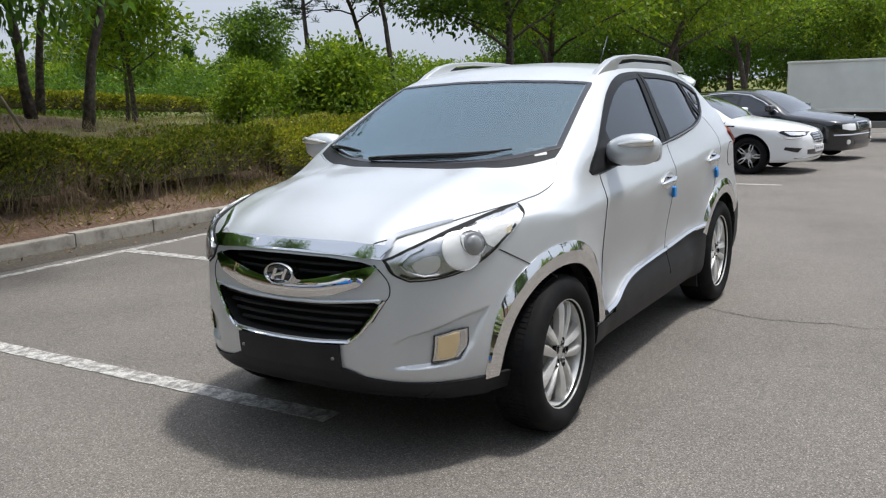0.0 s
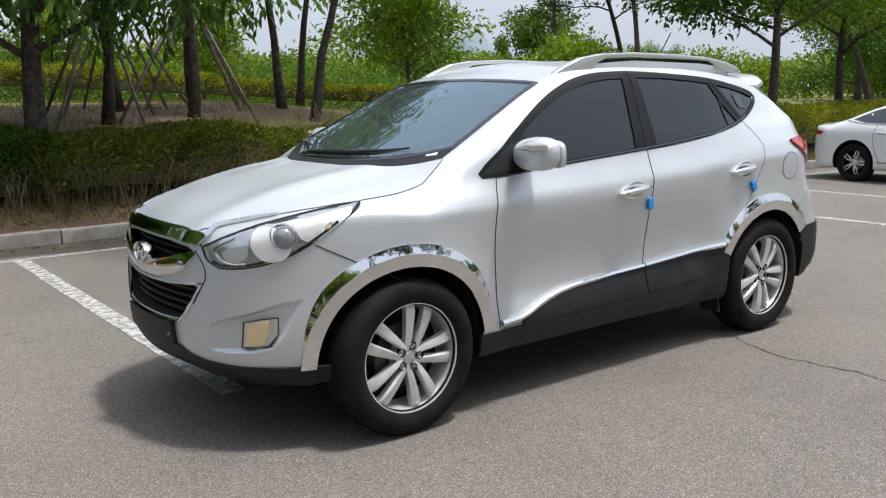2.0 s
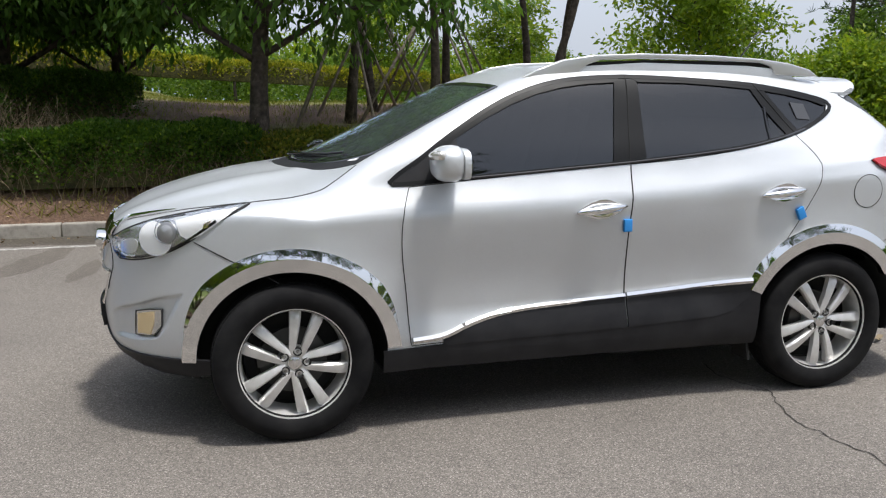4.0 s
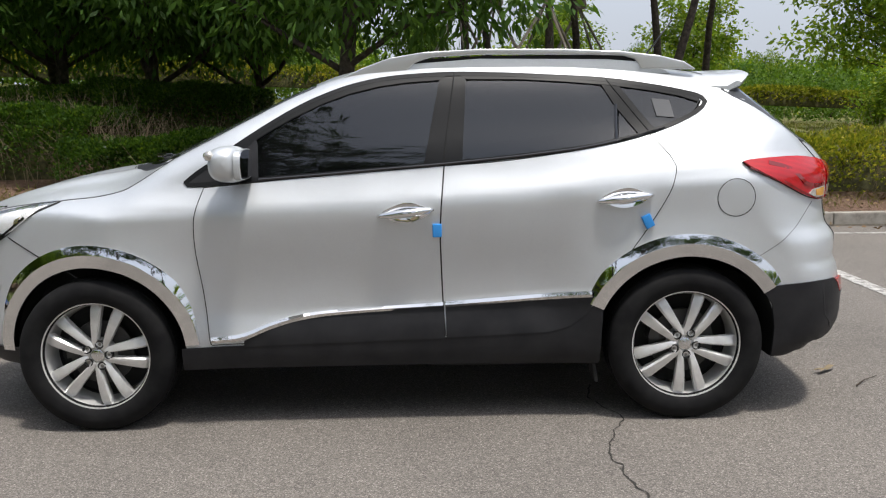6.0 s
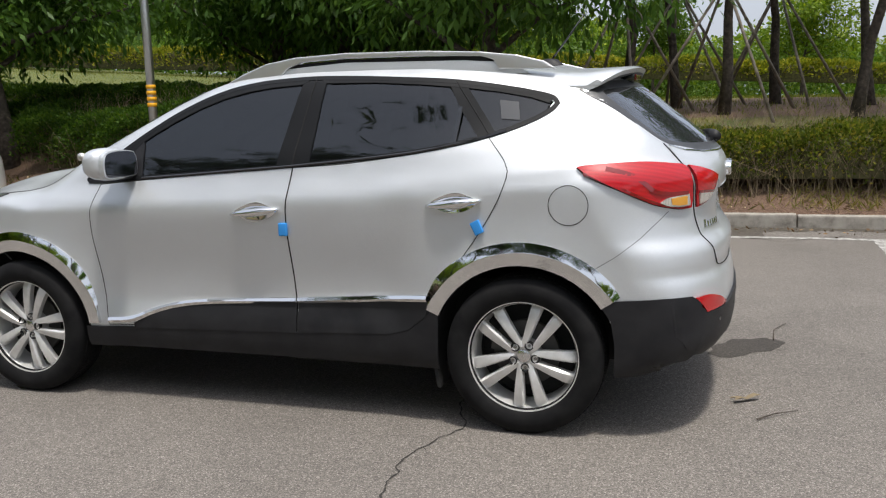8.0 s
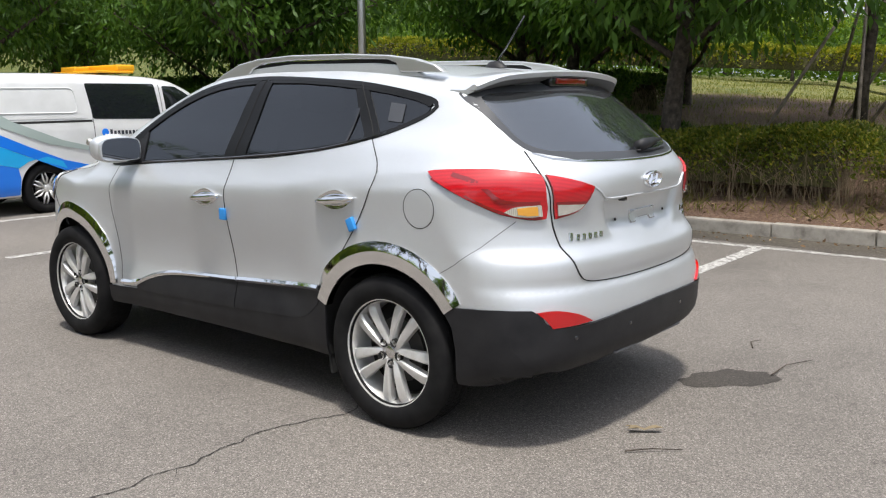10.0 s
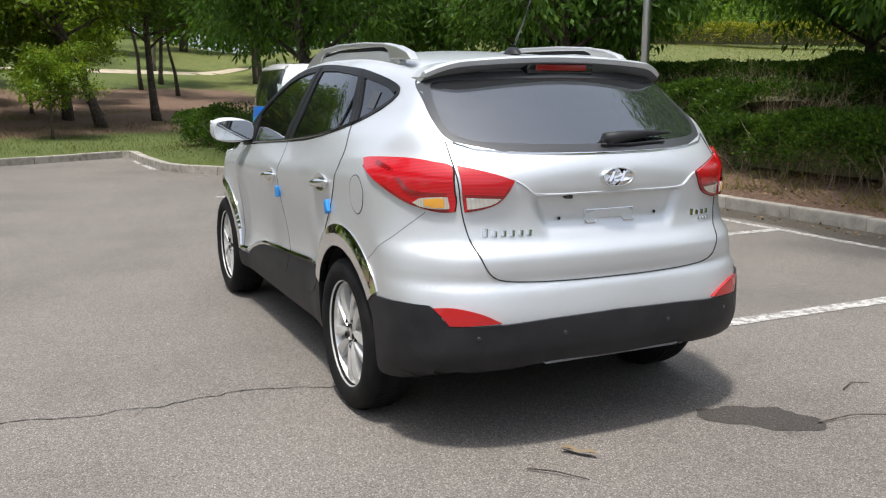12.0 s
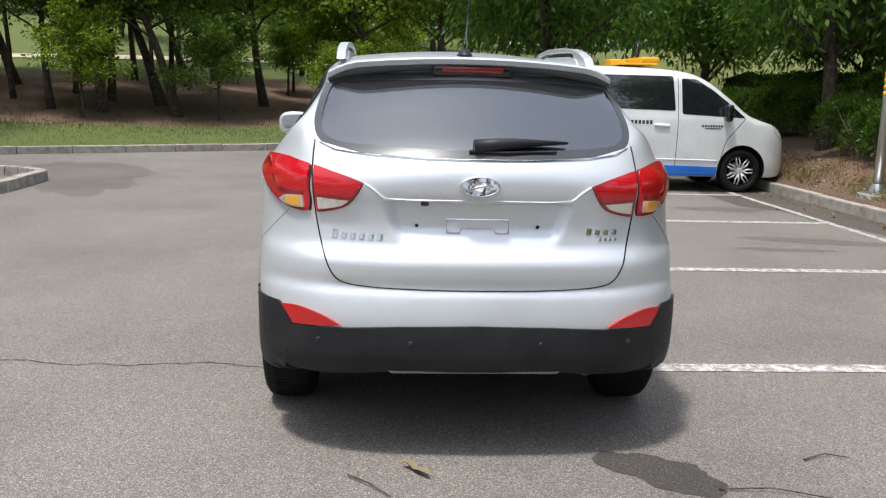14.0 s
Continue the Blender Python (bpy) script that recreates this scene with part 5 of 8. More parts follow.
PANE_Q = curved([(-1.024, 1.495), (-1.182, 1.472), (-1.318, 1.445), (-1.408, 1.419), (-1.387, 1.385), (-1.293, 1.334), (-1.171, 1.293)])
SIDE_OPENING = [(0.60, 1.285), (0.513, 1.332), (0.414, 1.385), (0.288, 1.444), (0.162, 1.489), (0.035, 1.518), (-0.093, 1.534), (-0.289, 1.544), (-0.60, 1.540), (-0.812, 1.526), (-0.975, 1.508), (-1.182, 1.479), (-1.33, 1.450), (-1.418, 1.421),
                (-1.40, 1.388), (-1.33, 1.346), (-1.22, 1.302), (-1.08, 1.266), (-0.955, 1.243), (-0.826, 1.220), (-0.571, 1.194), (-0.244, 1.167), (0.052, 1.146), (0.297, 1.129), (0.56, 1.113)]


def cowl_x(y):
    return 1.315 - 0.66 * y * y


SCREEN = [(cowl_x(y) - 0.085, y) for y in np.linspace(-0.675, 0.675, 19)] + [(0.66, 0.635), (0.335, 0.588), (0.375, 0.3), (0.39, 0.0), (0.375, -0.3), (0.335, -0.588), (0.66, -0.635)]
BACKLIGHT = [(0.0, 1.191), (0.22, 1.192), (0.41, 1.198), (0.545, 1.209), (0.603, 1.232), (0.630, 1.262), (0.640, 1.31), (0.633, 1.37), (0.615, 1.44), (0.592, 1.477), (0.545, 1.493), (0.3, 1.503), (0.0, 1.508)]
BACKLIGHT = curved(BACKLIGHT + [(-a, b) for a, b in BACKLIGHT[-2:0:-1]], 60)


def both(half):
    """A closed outline from its left half, given from the middle top round to the middle bottom."""
    return [tuple(q) for q in half] + [(-a, b) for a, b in half[::-1] if a > 1e-6]


LOW_GRILLE = both([(0, 0.684), (0.2, 0.688), (0.40, 0.705), (0.44, 0.69), (0.39, 0.62), (0.325, 0.565), (0.29, 0.549), (0.15, 0.543), (0, 0.542)])
TOP_GRILLE = both([(0, 0.874), (0.2, 0.872), (0.35, 0.860), (0.415, 0.842), (0.33, 0.77), (0.23, 0.735), (0.12, 0.718), (0, 0.713)])


def circle(cx, cz, r, n=40, a0=0.0, a1=2 * math.pi, squash=1.0):
    return [(cx + r * math.cos(a0 + (a1 - a0) * k / n), cz + squash * r * math.sin(a0 + (a1 - a0) * k / n)) for k in range(n)]


def refine(me, chosen, cuts=2):
    """Splits the chosen faces finer and lays the new corners onto the skin."""
    bm = bmesh.new()
    bm.from_mesh(me)
    faces = [q for q in bm.faces if chosen(q.calc_center_median())]
    edges = list({e for q in faces for e in q.edges})
    bmesh.ops.subdivide_edges(bm, edges=edges, cuts=cuts, use_grid_fill=True)
    moved = [v for v in bm.verts if chosen(v.co)]
    p = np.array([v.co for v in moved])
    for _ in range(5):
        d = skin(*p.T)
        e = 0.002
        grad = np.stack([(skin(*(p + e * q).T) - skin(*(p - e * q).T)) / (2 * e) for q in np.eye(3)], 1)
        p = p - np.clip(d[:, None] * grad / ((grad**2).sum(1, keepdims=True) + 1e-9), -0.01, 0.01) * 0.8
    for v, q in zip(moved, p):
        v.co = q
    bm.to_mesh(me)
    bm.free()


def build_car():
    car = thing("car", "silver compact off-road estate car with chrome trim, parked on tarmac", "car")
    v, f = skin_mesh()
    me = fast_mesh("body", v, f, SILVER)
    me.materials.append(MATT_BLACK)
    me.materials.append(INTERIOR)
    refine(me, lambda c: 1.73 < c.x < 2.10 and 0.40 < c.z < 0.69 and abs(c.y) > 0.45)
    under = np.empty(3 * len(me.polygons))
    me.polygons.foreach_get("center", under)
    ux, uz = under.reshape(-1, 3)[:, 0], under.reshape(-1, 3)[:, 2]
    low = uz < np.where(ux < -1.5, 0.42, np.where(ux > 1.6, 0.345, 0.30))
    me.polygons.foreach_set("material_index", low.astype(np.int32))
    me.polygons.foreach_set("use_smooth", [True] * len(me.polygons))
    wells = [prism(circle(wx, 0.36, 0.405), "y", s * 0.56, s * 1.2, MATT_BLACK) for wx in (1.315, -1.315) for s in (1, -1)]
    side_open = prism(SIDE_OPENING, "y", -1.2, 1.2, MATT_BLACK)
    hollow = lambda x, y, z: np.minimum.reduce([skin(x, y, z) - 0.045, z - 0.62, 0.90 - x - 0.55 * (z - 1.05), x + 1.98, 0.79 - np.abs(y)])  # noqa: E731
    hv, hf = skin_mesh(0.045, hollow)
    room = fast_mesh("cutter", hv, hf, INTERIOR)
    front = prism([(0.72 + (q[0] - 0.72) * 0.96, q[1] * 0.972) for q in SCREEN], "z", 1.03, 1.9, MATT_BLACK)
    back = prism([(q[0] * 0.965, 1.36 + (q[1] - 1.36) * 0.93) for q in BACKLIGHT], "x", -2.4, -1.5, MATT_BLACK)
    body = carve(me, wells + [room, side_open, front, back, prism(LOW_GRILLE, "x", 2.0, 2.5, MATT_BLACK), prism(TOP_GRILLE, "x", 1.99, 2.5, MATT_BLACK)])
    try_sharp(body, 35)
    part("body", body, None, car)
    return car



car = build_car()

# ---- panes, frames, doors, lamps and trim ----
def solid(name, outline, axis, lo, hi, material, parent, bevel=0.0, label="", segments=2):
    me = prism(outline, axis, lo, hi, material)
    if bevel:
        bm = bmesh.new()
        bm.from_mesh(me)
        bmesh.ops.bevel(bm, geom=bm.edges[:], offset=bevel, segments=segments, affect="EDGES", profile=0.7, clamp_overlap=True)
        bm.to_mesh(me)
        bm.free()
        me.polygons.foreach_set("use_smooth", [True] * len(me.polygons))
        try_sharp(me, 50)
    me.name = name
    return part(name, me, None, parent, label)


def skin_point(u, v, axis, sign, lift=0.0):
    p = on_skin(np.array([[u, v]]), axis, sign)
    return Vector(p[0] + normals_at(p)[0] * lift), Vector(normals_at(p)[0])


DOOR_F = [(0.80, 1.083), (0.828, 1.0), (0.842, 0.92), (0.842, 0.796), (0.823, 0.619), (0.806, 0.40), (0.80, 0.383), (-0.2405, 0.402), (-0.2345, 0.497), (-0.2285, 0.70), (-0.2265, 0.901), (-0.2485, 1.158), (0.22, 1.128), (0.624, 1.098)]
DOOR_R = [(-0.2515, 1.158), (-0.2295, 0.901), (-0.2315, 0.70), (-0.2375, 0.497), (-0.2435, 0.404), (-0.70, 0.422), (-0.80, 0.445), (-0.874, 0.505), (-0.924, 0.581), (-1.048, 0.756), (-1.145, 0.892), (-1.225, 1.027), (-1.255, 1.11), (-1.258, 1.14), (-1.235, 1.187), (-1.155, 1.280), (-0.914, 1.226), (-0.536, 1.176)]
HEADLAMP = curved([(2.052, 0.866), (1.99, 0.906), (1.91, 0.941), (1.809, 0.968), (1.667, 0.996), (1.565, 1.012), (1.472, 1.025), (1.572, 0.980), (1.634, 0.942), (1.71, 0.886), (1.80, 0.836), (1.88, 0.805), (1.964, 0.788), (2.02, 0.786), (2.046, 0.815)], 50)
TAIL_SIDE = curved([(-1.548, 1.150), (-1.58, 1.156), (-1.71, 1.163), (-1.82, 1.163), (-1.908, 1.151), (-1.957, 1.138), (-1.981, 1.093), (-1.989, 1.026), (-1.985, 0.970), (-1.955, 0.967), (-1.925, 0.972), (-1.864, 0.989), (-1.829, 1.003), (-1.72, 1.057), (-1.592, 1.117)], 60)
TAIL_GATE = curved([(0.624, 1.140), (0.566, 1.126), (0.50, 1.108), (0.437, 1.087), (0.470, 1.031), (0.50, 1.0), (0.553, 0.980), (0.610, 0.968), (0.620, 1.05)], 60)

# fixed glass
windscreen = panel("windscreen", SCREEN, "z", 1, GLASS_FRONT, car, 0.001, 0.004, 0.05, "clear tinted windscreen")
strip("windscreen_seal", SCREEN, 0.03, "z", 1, GLOSS_BLACK, car, 0.003, 0.006, "black windscreen seal", True)
panel("cowl", [(cowl_x(y) + 0.004, y) for y in np.linspace(-0.69, 0.69, 19)] + [(cowl_x(y) - 0.085, y) for y in np.linspace(0.69, -0.69, 19)], "z", 1, BLACK_PLASTIC, car, 0.002, 0.01, 0.05, "black plastic scuttle panel")
panel("rear_windscreen", BACKLIGHT, "x", -1, GLASS_REAR, car, 0.0, 0.004, 0.05, "dark tinted rear window")
strip("rear_seal", inset(BACKLIGHT, 0.012), 0.030, "x", -1, FRIT, car, 0.0015, 0.004, "black glass border of the rear window", True, swell=0.0)
strip("rear_sill_chrome", [(-0.612, 1.226), (-0.55, 1.202), (-0.42, 1.188), (-0.2, 1.181), (0, 1.180), (0.2, 1.181), (0.42, 1.188), (0.55, 1.202), (0.612, 1.226)], 0.007, "x", -1, CHROME_SATIN, car, 0.004, 0.006, "thin bright strip under the rear window")

# bonnet
BONNET = [(cowl_x(y) + 0.016, y) for y in np.linspace(-0.70, 0.70, 21)] + [(1.16, 0.748), (1.30, 0.742), (1.478, 0.716), (1.62, 0.665), (1.78, 0.592), (1.90, 0.520), (1.985, 0.455), (2.055, 0.36), (2.092, 0.22), (2.102, 0.0), (2.092, -0.22), (2.055, -0.36), (1.985, -0.455), (1.90, -0.520), (1.78, -0.592), (1.62, -0.665), (1.478, -0.716), (1.30, -0.742), (1.16, -0.748)]
bonnet = panel("bonnet", BONNET, "z", 1, SILVER, car, 0.004, 0.008, 0.04)
strip("bonnet_gap", BONNET, 0.0045, "z", 1, SEAM, car, 0.0005, 0.004, "", True)
for s in (1, -1):
    panel("bonnet_guard_end", [(a, s * b) for a, b in [(2.034, 0.432), (1.985, 0.430), (1.93, 0.472), (1.86, 0.526), (1.80, 0.572), (1.772, 0.592), (1.785, 0.594), (1.90, 0.523), (1.985, 0.458), (2.03, 0.452)]], "z", 1, CHROME, car, 0.011, 0.009, 0.02, "chrome tail of the bonnet guard")
GUARD = [(2.024, 0.460), (2.052, 0.36), (2.075, 0.2), (2.081, 0.0), (2.075, -0.2), (2.052, -0.36), (2.024, -0.460), (2.055, -0.43), (2.078, -0.36), (2.096, -0.2), (2.103, 0.0), (2.096, 0.2), (2.078, 0.36), (2.055, 0.43)]
panel("bonnet_guard", GUARD, "z", 1, CHROME, car, 0.013, 0.010, 0.03, "chrome guard along the bonnet's edge", relief=lambda uv: 0.008 * np.sin(np.clip((2.103 - 0.24 * uv[:, 1] ** 2 - uv[:, 0]) / 0.07, 0, 1) * math.pi))
GUARD_FACE = [(0.46, 0.915), (0.30, 0.925), (0, 0.928), (-0.30, 0.925), (-0.46, 0.915), (-0.435, 0.868), (-0.25, 0.879), (0, 0.883), (0.25, 0.879), (0.435, 0.868)]
panel("bonnet_guard_face", GUARD_FACE, "x", 1, CHROME, car, 0.012, 0.012, 0.03, "chrome guard along the bonnet's edge")

# grilles
for k in range(4):
    z = 0.575 + 0.034 * k
    half = 0.30 + 0.10 * k * 0.34
    pts = [(NOSE_X, y, z) for NOSE_X, y in [(2.10 - 0.277 * y * y - 1.342 * y**6, y) for y in np.linspace(-half, half, 15)]]
    part("grille_bar", mesh_of("grille_bar", *tube(pts, 0.0085, 8), BLACK_PLASTIC), None, car)
for z in (0.80, 0.835):
    pts = [(2.075 - 0.277 * y * y - 1.342 * y**6, y, z) for y in np.linspace(-0.33, 0.33, 15)]
    part("grille_bar", mesh_of("grille_bar", *tube(pts, 0.007, 8), MATT_BLACK), None, car)
wing = both([(0, 0.775), (0.10, 0.778), (0.2, 0.795), (0.30, 0.822), (0.40, 0.846), (0.425, 0.836), (0.35, 0.765), (0.24, 0.728), (0.12, 0.710), (0, 0.705)])
panel("grille_wing", wing, "x", 1, CHROME, car, 0.010, 0.02, 0.03, "chrome wing across the grille", relief=lambda uv: 0.012 * np.exp(-((uv[:, 1] - 0.745 - 0.35 * uv[:, 0] ** 2) / 0.025) ** 2))
strip("grille_surround", [(0.445, 0.712), (0.40, 0.643), (0.345, 0.575), (0.30, 0.538), (0.15, 0.530), (0.0, 0.529), (-0.15, 0.530), (-0.30, 0.538), (-0.345, 0.575), (-0.40, 0.643), (-0.445, 0.712)], 0.014, "x", 1, CHROME, car, 0.006, 0.010, "thin bright surround of the lower grille")
for s in (1, -1):
    strip("bumper_gap", [(s * a, b) for a, b in flowing([(0.405, 0.85), (0.462, 0.79), (0.470, 0.735), (0.445, 0.70), (0.40, 0.625)])], 0.004, "x", 1, SEAM, car, 0.002, 0.005, swell=0.0)
strip("lower_grille_lip", [(0.43, 0.712), (0.2, 0.695), (0, 0.691), (-0.2, 0.695), (-0.43, 0.712)], 0.012, "x", 1, SILVER, car, 0.006, 0.014)


def badge(centre, axis_sign, rx, rz, lift):
    cy, cz = centre
    p, nrm = skin_point(cy, cz, "x", axis_sign, lift)
    ob = part("badge", mesh_of("badge", *lathe([(0.001, 0.004), (0.86, 0.004), (0.90, 0.012), (0.97, 0.016), (1.03, 0.012), (1.06, 0.0), (1.06, -0.03), (0.001, -0.03)], 40, "x"), CHROME), None, car, "oval chrome badge")
    side = Vector((0, 1, 0))
    up = nrm.cross(side).normalized()
    if up.z < 0:
        up = -up
    side = up.cross(nrm)
    m = Matrix((nrm, side * rx, up * rz)).transposed().to_4x4()
    m.translation = p
    ob.matrix_basis = m
    return ob


def badge_mark(centre, axis_sign, rx, rz, lift, material):
    """The slanted mark inside the oval, as two plain bars and a link."""
    for dy, lean in ((-0.42, 0.16), (0.42, 0.16)):
        line = [(centre[0] + axis_sign * rx * (dy - lean), centre[1] - rz * 0.62), (centre[0] + axis_sign * rx * (dy + lean), centre[1] + rz * 0.62)]
        strip("badge_bar", line, rx * 0.26, "x", axis_sign, material, car, lift, 0.008)
    strip("badge_bar", [(centre[0] - rx * 0.36, centre[1] + axis_sign * rz * -0.14), (centre[0] + rx * 0.36, centre[1] + axis_sign * rz * 0.14)], rz * 0.30, "x", axis_sign, material, car, lift, 0.008)


badge((0.0, 0.797), 1, 0.074, 0.043, 0.028)
part("badge_disc", mesh_of("badge_disc", *lathe([(0.001, 0), (0.065, 0.0), (0.066, -0.004)], 32, "x"), GLOSS_BLACK), None, car).matrix_basis = Matrix.Translation((2.162, 0, 0.797)) @ Matrix.Diagonal((1, 0.98, 0.56, 1))
badge_mark((0.0, 0.797), 1, 0.062, 0.036, 0.036, CHROME)
badge((0.0, 1.090), -1, 0.074, 0.037, 0.006)
badge_mark((0.0, 1.090), -1, 0.060, 0.030, 0.013, CHROME)

# number-plate carrier in front, empty
carrier = panel("plate_carrier", [(-0.262, 0.527), (0.262, 0.527), (0.262, 0.430), (0.25, 0.424), (-0.25, 0.424), (-0.262, 0.430)], "x", 1, BLACK_PLASTIC, car, 0.020, 0.035, 0.04, "empty black number-plate carrier")
for y in (-0.235, 0.235):
    p, nrm = skin_point(y, 0.475, "x", 1, 0.022)
    part("screw", mesh_of("screw", *lathe([(0.001, 0.003), (0.007, 0.002), (0.008, -0.003)], 10, "x"), STEEL), None, carrier).location = p

# lower lip in front
LIP = both([(0, 0.44), (0.20, 0.434), (0.28, 0.43), (0.36, 0.398), (0.46, 0.383), (0.60, 0.372), (0.75, 0.365), (0.80, 0.362), (0.80, 0.30), (0.70, 0.285), (0.4, 0.29), (0.2, 0.30), (0, 0.305)])
panel("front_lip", LIP, "x", 1, BLACK_PLASTIC, car, 0.008, 0.014, 0.04, "black plastic lip under the bumper")

def arch_trim(parent, s, wx, a0, a1):
    """A polished moulding round a wheel arch: a flat face and a slanted outer facet that thins out low down."""
    ang = np.radians(np.linspace(a0, a1, 64))
    fade = np.clip(np.sin(ang) * 2.2 - 0.45, 0.06, 1.0)
    rings = []
    for r, lift, grow in ((0.404, -0.030, 0), (0.404, 0.008, 0), (0.406, 0.011, 0), (0.463, 0.016, 0), (0.466, 0.0155, 0), (0.466, 0.004, 1), (0.466, -0.010, 1)):
        rr = r + grow * 0.040 * fade
        kx, kz = (1.0, 0.975)
        uv = np.stack([wx + rr * np.cos(ang) * kx, 0.352 + rr * np.sin(ang) * kz], 1)
        p = on_skin(uv, "y", s)
        nr = normals_at(p)
        flat = np.array([0.0, float(s), 0.0])
        nr = nr * 0.25 + flat * 0.75
        rings.append(p + nr * lift)
    m, n = len(rings), len(ang)
    verts = np.concatenate(rings)
    faces = [(i * n + k, i * n + k + 1, (i + 1) * n + k + 1, (i + 1) * n + k) for i in range(m - 1) for k in range(n - 1)]
    faces = [f if s < 0 else f[::-1] for f in faces]
    me = mesh_of("arch_trim", verts, faces, CHROME)
    mid = faces[3 * (n - 1) + n // 2]
    if np.cross(verts[mid[1]] - verts[mid[0]], verts[mid[2]] - verts[mid[0]])[1] * s < 0:
        me.flip_normals()
    try_sharp(me, 9)
    return part("arch_trim", me, None, parent, "mirror-bright chrome wheel-arch moulding")


for s in (1, -1):
    def flank(name, outline, material, lift, thick=0.006, grid=0.04, label="", parent=None, **more):
        return panel(name, outline, "y", s, material, parent or car, lift, thick, grid, label, **more)

    def band(name, line, width, material, lift=0.003, thick=0.006, label="", parent=None, closed=False, **more):
        return strip(name, line, width, "y", s, material, parent or car, lift, thick, label, closed, **more)

    # side glass and its black frame
    for nm, o in (("front_window", PANE_F), ("rear_window", PANE_R), ("vent_window", PANE_V), ("quarter_window", PANE_Q)):
        flank(nm, o, GLASS_SIDE, -0.003, 0.003, 0.05, "dark tinted side window")
    band("window_frame", inset(DLO, 0.009), 0.018, FRAME_BLACK, 0.0045, 0.010, "black window frame", closed=True, swell=0.0)
    flank("frame_top", [(0.70, 1.238), (0.60, 1.306), (0.537, 1.343), (0.413, 1.414), (0.287, 1.472), (0.16, 1.515), (0.032, 1.542), (-0.096, 1.555), (-0.289, 1.562), (-0.24, 1.530), (-0.093, 1.522), (0.035, 1.506), (0.162, 1.477), (0.288, 1.433), (0.414, 1.374), (0.513, 1.320), (0.583, 1.278), (0.62, 1.24)], FRAME_BLACK, 0.004, 0.012, 0.025, "black door window frame")
    flank("frame_top", [(-0.310, 1.562), (-0.482, 1.557), (-0.714, 1.544), (-0.975, 1.525), (-1.188, 1.494), (-1.35, 1.462), (-1.42, 1.438), (-1.40, 1.414), (-1.318, 1.441), (-1.182, 1.468), (-1.024, 1.491), (-0.953, 1.498), (-0.812, 1.512), (-0.60, 1.527), (-0.36, 1.532)], FRAME_BLACK, 0.004, 0.012, 0.025, "black door window frame")
    flank("pillar_cover", [(-0.240, 1.545), (-0.357, 1.545), (-0.330, 1.170), (-0.163, 1.162), (-0.203, 1.368)], FRAME_BLACK, 0.003, 0.006, 0.05, "satin black door pillar")
    flank("pillar_cover", [(-0.950, 1.52), (-1.03, 1.508), (-1.19, 1.290), (-1.115, 1.274), (-1.022, 1.395)], FRAME_BLACK, 0.003, 0.006, 0.05, "satin black door pillar")
    flank("mirror_base", [(0.893, 1.103), (0.842, 1.146), (0.732, 1.215), (0.659, 1.267), (0.583, 1.315), (0.567, 1.26), (0.562, 1.112), (0.70, 1.096), (0.806, 1.089), (0.874, 1.089)], BLACK_PLASTIC, 0.003, 0.006, 0.05, "black triangle at the mirror's foot")
    band("window_bar", [(-1.022, 1.410), (-1.010, 1.252)], 0.012, GLOSS_BLACK, 0.002, 0.006)
    band("sill_seal", [(0.56, 1.112), (0.297, 1.128), (0.052, 1.145), (-0.244, 1.164), (-0.57, 1.191), (-0.826, 1.217), (-0.955, 1.237), (-1.089, 1.263), (-1.23, 1.302)], 0.010, GLOSS_BLACK, 0.007, 0.010, "glossy black seal under the side windows")
    band("pillar_gap", [(-0.305, 1.562), (-0.243, 1.16)], 0.005, SEAM, 0.0045, 0.004)
    band("pillar_gap", [(-0.983, 1.525), (-1.157, 1.290)], 0.005, SEAM, 0.0045, 0.004)
    # doors
    for nm, o in (("front_door", DOOR_F), ("rear_door", DOOR_R)):
        door = flank(nm, curved(o, 30), SILVER, 0.0018, 0.005, 0.026)
        band("door_gap", curved(o, 30), 0.0036, SEAM, 0.0024, 0.005, closed=True, swell=0.0)
    # black cladding, sill and bright strips
    flank("door_cladding", flowing([(0.655, 0.400), (0.53, 0.452), (0.38, 0.488), (0.18, 0.510), (-0.236, 0.530)], 1).tolist() + [(-0.239, 0.394), (0.655, 0.374)], BLACK_PLASTIC, 0.0125, 0.010, 0.04, "black plastic door cladding")
    flank("door_cladding", [(-0.245, 0.532), (-0.905, 0.572), (-0.886, 0.506), (-0.80, 0.437), (-0.70, 0.412), (-0.247, 0.396)], BLACK_PLASTIC, 0.0125, 0.010, 0.04, "black plastic door cladding")
    flank("sill", [(0.93, 0.372), (0.80, 0.374), (-0.24, 0.396), (-0.70, 0.415), (-0.80, 0.437), (-0.88, 0.51), (-0.945, 0.585), (-0.94, 0.48), (-0.93, 0.268), (0.0, 0.258), (0.93, 0.256)], BLACK_PLASTIC, 0.010, 0.012, 0.04, "black plastic sill")
    band("bright_strip", flowing([(0.800, 0.408), (0.66, 0.412), (0.53, 0.464), (0.38, 0.502), (0.18, 0.522), (-0.235, 0.5415)]), 0.026, CHROME, 0.0145, 0.012, "chrome strip above the door cladding")
    band("bright_strip", [(-0.243, 0.543), (-0.55, 0.562), (-0.895, 0.585)], 0.028, CHROME, 0.0145, 0.012, "chrome strip above the door cladding")
    # wheel-arch garnish
    for wx, a0, a1 in ((1.315, 0, 175), (-1.315, 24, 146)):
        arch_trim(car, s, wx, a0, a1)
    # bumper joints
    band("bumper_gap", [(1.705, 0.873), (1.56, 0.795), (1.43, 0.735), (1.37, 0.70)], 0.0045, SEAM, 0.002, 0.005, swell=0.0)
